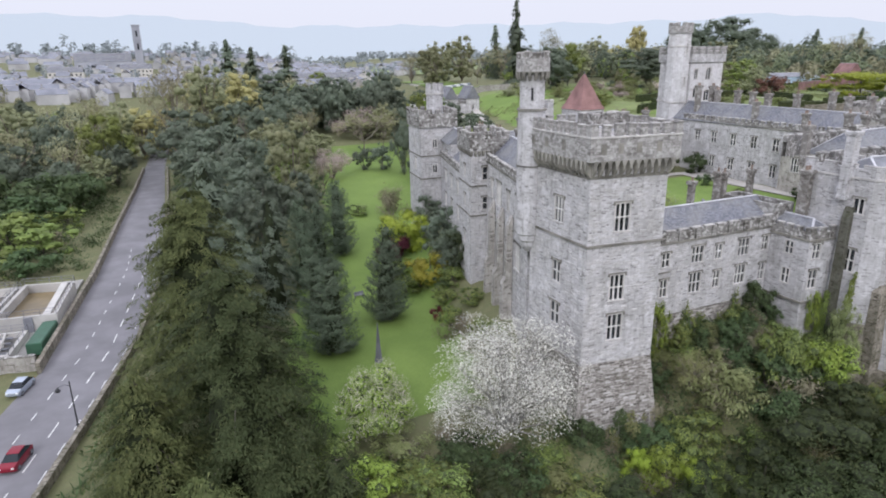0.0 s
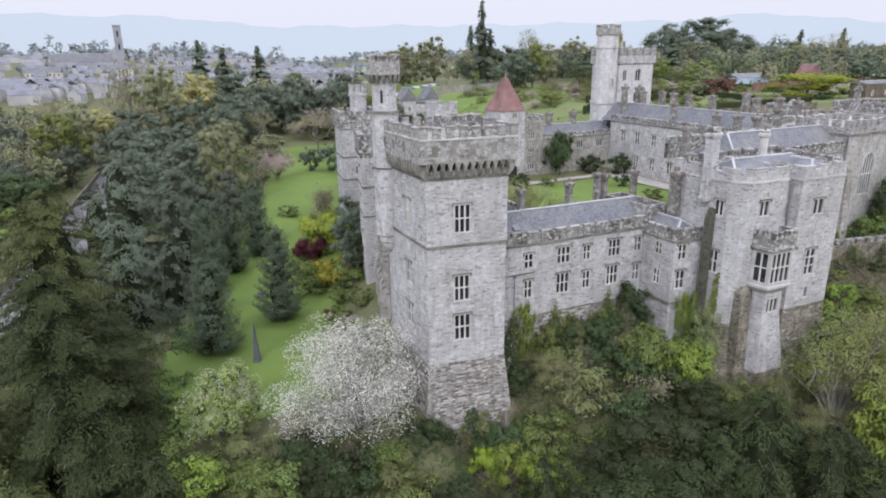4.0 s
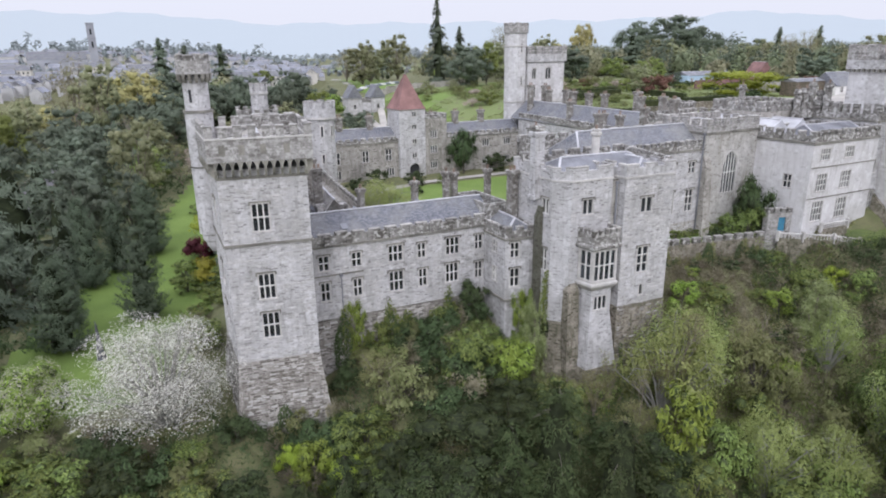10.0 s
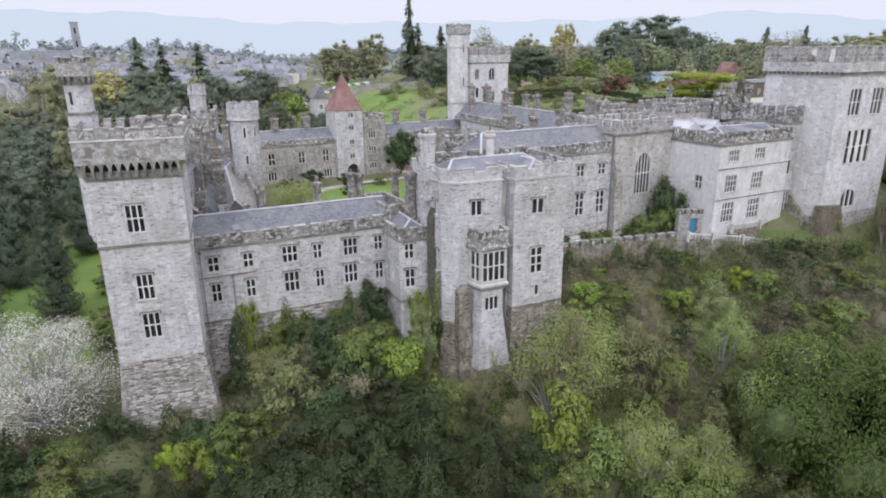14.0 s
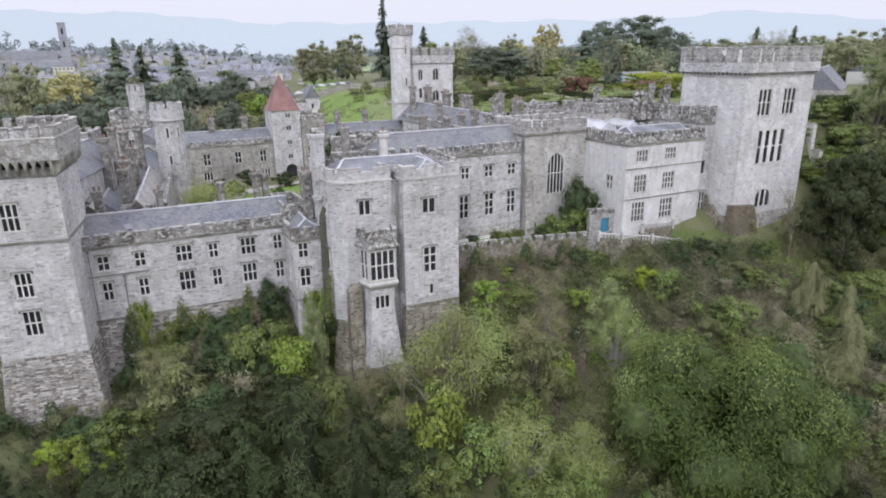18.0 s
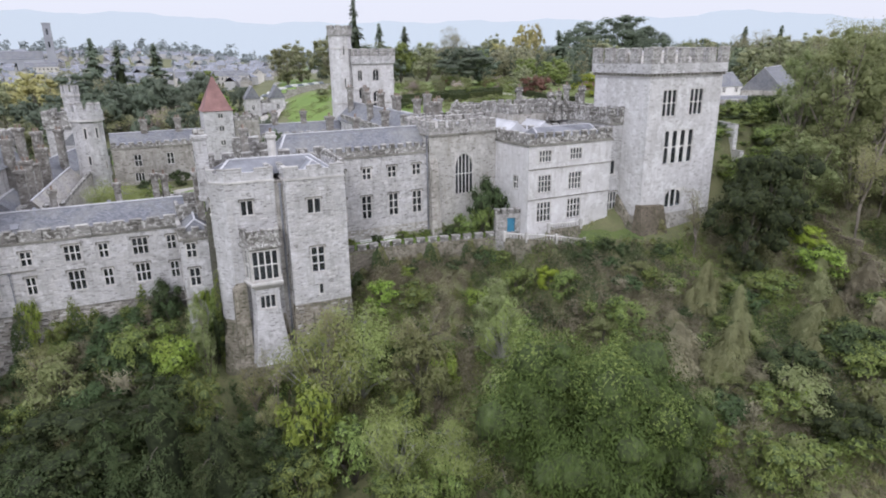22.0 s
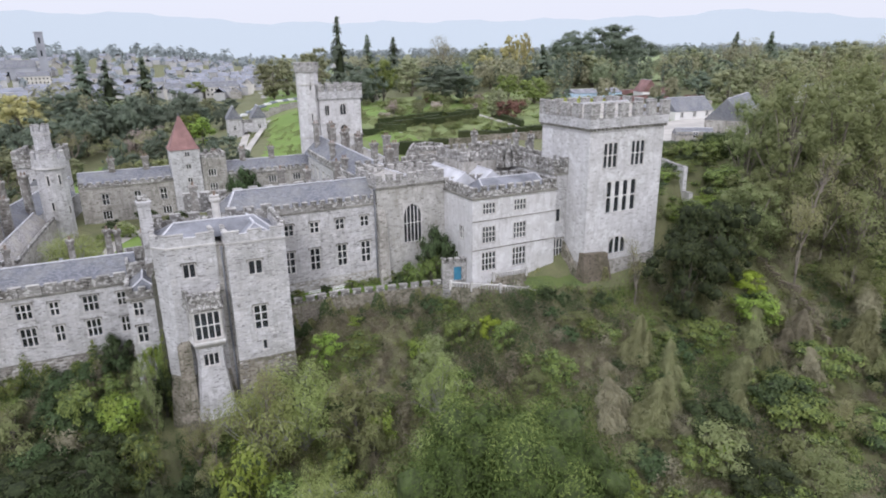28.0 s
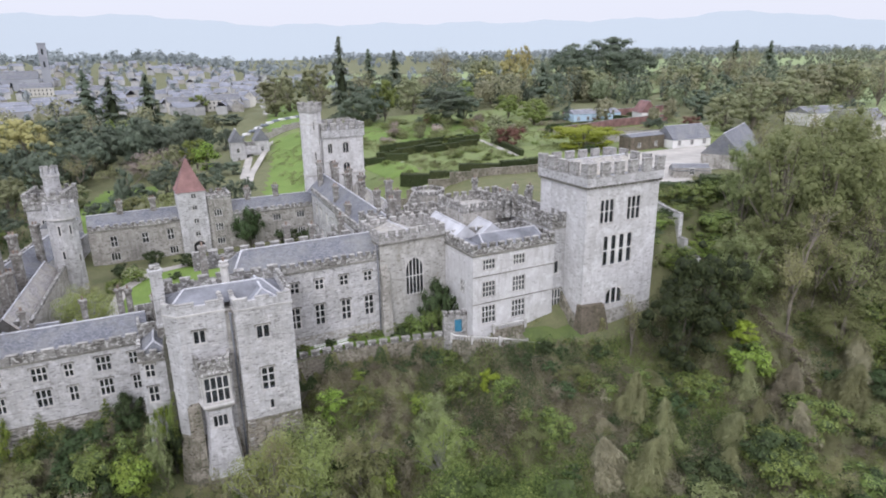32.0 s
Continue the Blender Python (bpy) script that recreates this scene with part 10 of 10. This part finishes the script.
    for z in (50, 61):
        part("window", bar(-0.7, 0.7, -0.2, 0.2, 0, 5, CARGLASS), c, Matrix.Translation((25.5, 649.95, z)))
    cars = [plain("parked_car_white", (0.7, 0.7, 0.7), 0.3, 0.05), plain("parked_car_grey", (0.2, 0.22, 0.26), 0.3, 0.05)]
    for i in range(14):
        x, y = 122 + i * 3.4, 268 + i * 2.2
        k = Mesh()
        z = float(ground_z(x, y))
        mm = pose(x, y, z, 0, 0, 20)
        k.rings([[mm @ Vector(p) for p in ((-2, -0.8, 0.3), (2, -0.8, 0.3), (2, 0.8, 0.3), (-2, 0.8, 0.3))], [mm @ Vector(p) for p in ((-2, -0.85, 0.9), (2, -0.85, 0.9), (2, 0.85, 0.9), (-2, 0.85, 0.9))], [mm @ Vector(p) for p in ((-1.1, -0.7, 1.45), (1.0, -0.7, 1.45), (1.0, 0.7, 1.45), (-1.1, 0.7, 1.45))]])
        tagged(new("parked_car", k.data("parked_car", cars[i % 2])), "small car parked outside the gate lodge", "car", "parked cars")


town()


# far woods and the ridge on the skyline
def far_woods(name, label, mat_, n, seed, region, size, leaf, per):
    rng = np.random.default_rng(seed)
    x0, x1, y0, y1, test = region
    x, y = rng.uniform(x0, x1, n * 6), rng.uniform(y0, y1, n * 6)
    ok = test(x, y)
    x, y = x[ok][:n], y[ok][:n]
    h = rng.uniform(0.5, 1.5, len(x)) * size
    fat = rng.uniform(0.26, 0.46, len(x))
    i = np.repeat(np.arange(len(x)), per)
    o = unit(rng.normal(size=(len(i), 3)) + np.array([0, 0, 0.3]))
    lump = 0.75 + 0.25 * np.sin(o[:, 0] * 7 + i) * np.sin(o[:, 1] * 6 + 2 * i)
    C = np.stack([x[i] + o[:, 0] * h[i] * fat[i] * lump, y[i] + o[:, 1] * h[i] * fat[i] * lump, ground_z(x[i], y[i]) + h[i] * (0.52 + 0.48 * o[:, 2] * lump)], 1)
    tagged(new(name, leaf_data(name, C, o, leaf, mat_, rng, 0.6)), label, "woodland", kind="stuff")


# Next three leaf tones carry haze in the base colour, paler and greyer.
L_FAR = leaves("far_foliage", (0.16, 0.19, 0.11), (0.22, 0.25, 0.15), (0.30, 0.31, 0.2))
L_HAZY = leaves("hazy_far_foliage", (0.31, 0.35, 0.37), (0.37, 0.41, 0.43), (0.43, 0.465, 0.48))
L_FARGREEN = leaves("hazed_hedgerow_foliage", (0.19, 0.22, 0.16), (0.25, 0.28, 0.2), (0.33, 0.34, 0.25))
# Budding trees, with the tone lifted pale to stand for distance haze.
L_BUD = leaves("hazed_budding_foliage", (0.24, 0.25, 0.15), (0.36, 0.36, 0.22), (0.5, 0.48, 0.32))
L_PINE = leaves("park_pine_needles", (0.085, 0.105, 0.08), (0.135, 0.16, 0.115), (0.2, 0.225, 0.16))
PARK = lambda x, y: (y > 262) & ~((x > 105) & (x < 0.3 * y + 105) & (y < 420))
EAST = lambda k: lambda x, y: (x + y > 420) & ~((x > 296) & (x < 380) & (y > 60) & (y < 140)) & (wave(x * 0.2, y * 0.2, k) > 0.2)
far_woods("park_wood", "budding park wood between castle and town", L_BUD, 90, 301, (-140, 330, 255, 420, PARK), 14, 0.75, 300)
far_woods("park_evergreens", "dark evergreens in the park", L_PINE, 70, 302, (-140, 360, 262, 420, PARK), 14, 0.75, 300)
far_woods("park_limes", "fresh green trees in the park", L_GREEN, 40, 308, (-140, 360, 262, 420, PARK), 12, 0.8, 230)
far_woods("east_woods", "olive hedgerow trees on the rising ground", L_BUD, 130, 303, (240, 620, 30, 420, EAST(2)), 14, 0.8, 280)
far_woods("east_evergreens", "dark pines and evergreens on the rising ground", L_PINE, 60, 309, (240, 620, 30, 420, EAST(4)), 17, 0.8, 300)
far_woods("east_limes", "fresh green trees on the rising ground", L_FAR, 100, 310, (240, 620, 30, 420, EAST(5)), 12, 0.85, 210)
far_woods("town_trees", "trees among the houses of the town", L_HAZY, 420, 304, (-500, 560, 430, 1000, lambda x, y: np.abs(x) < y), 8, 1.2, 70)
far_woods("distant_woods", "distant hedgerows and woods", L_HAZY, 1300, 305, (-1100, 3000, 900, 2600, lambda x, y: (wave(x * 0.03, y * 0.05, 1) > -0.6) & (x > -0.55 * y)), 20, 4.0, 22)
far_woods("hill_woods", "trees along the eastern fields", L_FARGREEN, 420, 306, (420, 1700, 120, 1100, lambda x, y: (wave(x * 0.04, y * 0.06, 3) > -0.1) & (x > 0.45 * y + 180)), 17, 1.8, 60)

# Haze over the far hills is painted as a pale blue glow.
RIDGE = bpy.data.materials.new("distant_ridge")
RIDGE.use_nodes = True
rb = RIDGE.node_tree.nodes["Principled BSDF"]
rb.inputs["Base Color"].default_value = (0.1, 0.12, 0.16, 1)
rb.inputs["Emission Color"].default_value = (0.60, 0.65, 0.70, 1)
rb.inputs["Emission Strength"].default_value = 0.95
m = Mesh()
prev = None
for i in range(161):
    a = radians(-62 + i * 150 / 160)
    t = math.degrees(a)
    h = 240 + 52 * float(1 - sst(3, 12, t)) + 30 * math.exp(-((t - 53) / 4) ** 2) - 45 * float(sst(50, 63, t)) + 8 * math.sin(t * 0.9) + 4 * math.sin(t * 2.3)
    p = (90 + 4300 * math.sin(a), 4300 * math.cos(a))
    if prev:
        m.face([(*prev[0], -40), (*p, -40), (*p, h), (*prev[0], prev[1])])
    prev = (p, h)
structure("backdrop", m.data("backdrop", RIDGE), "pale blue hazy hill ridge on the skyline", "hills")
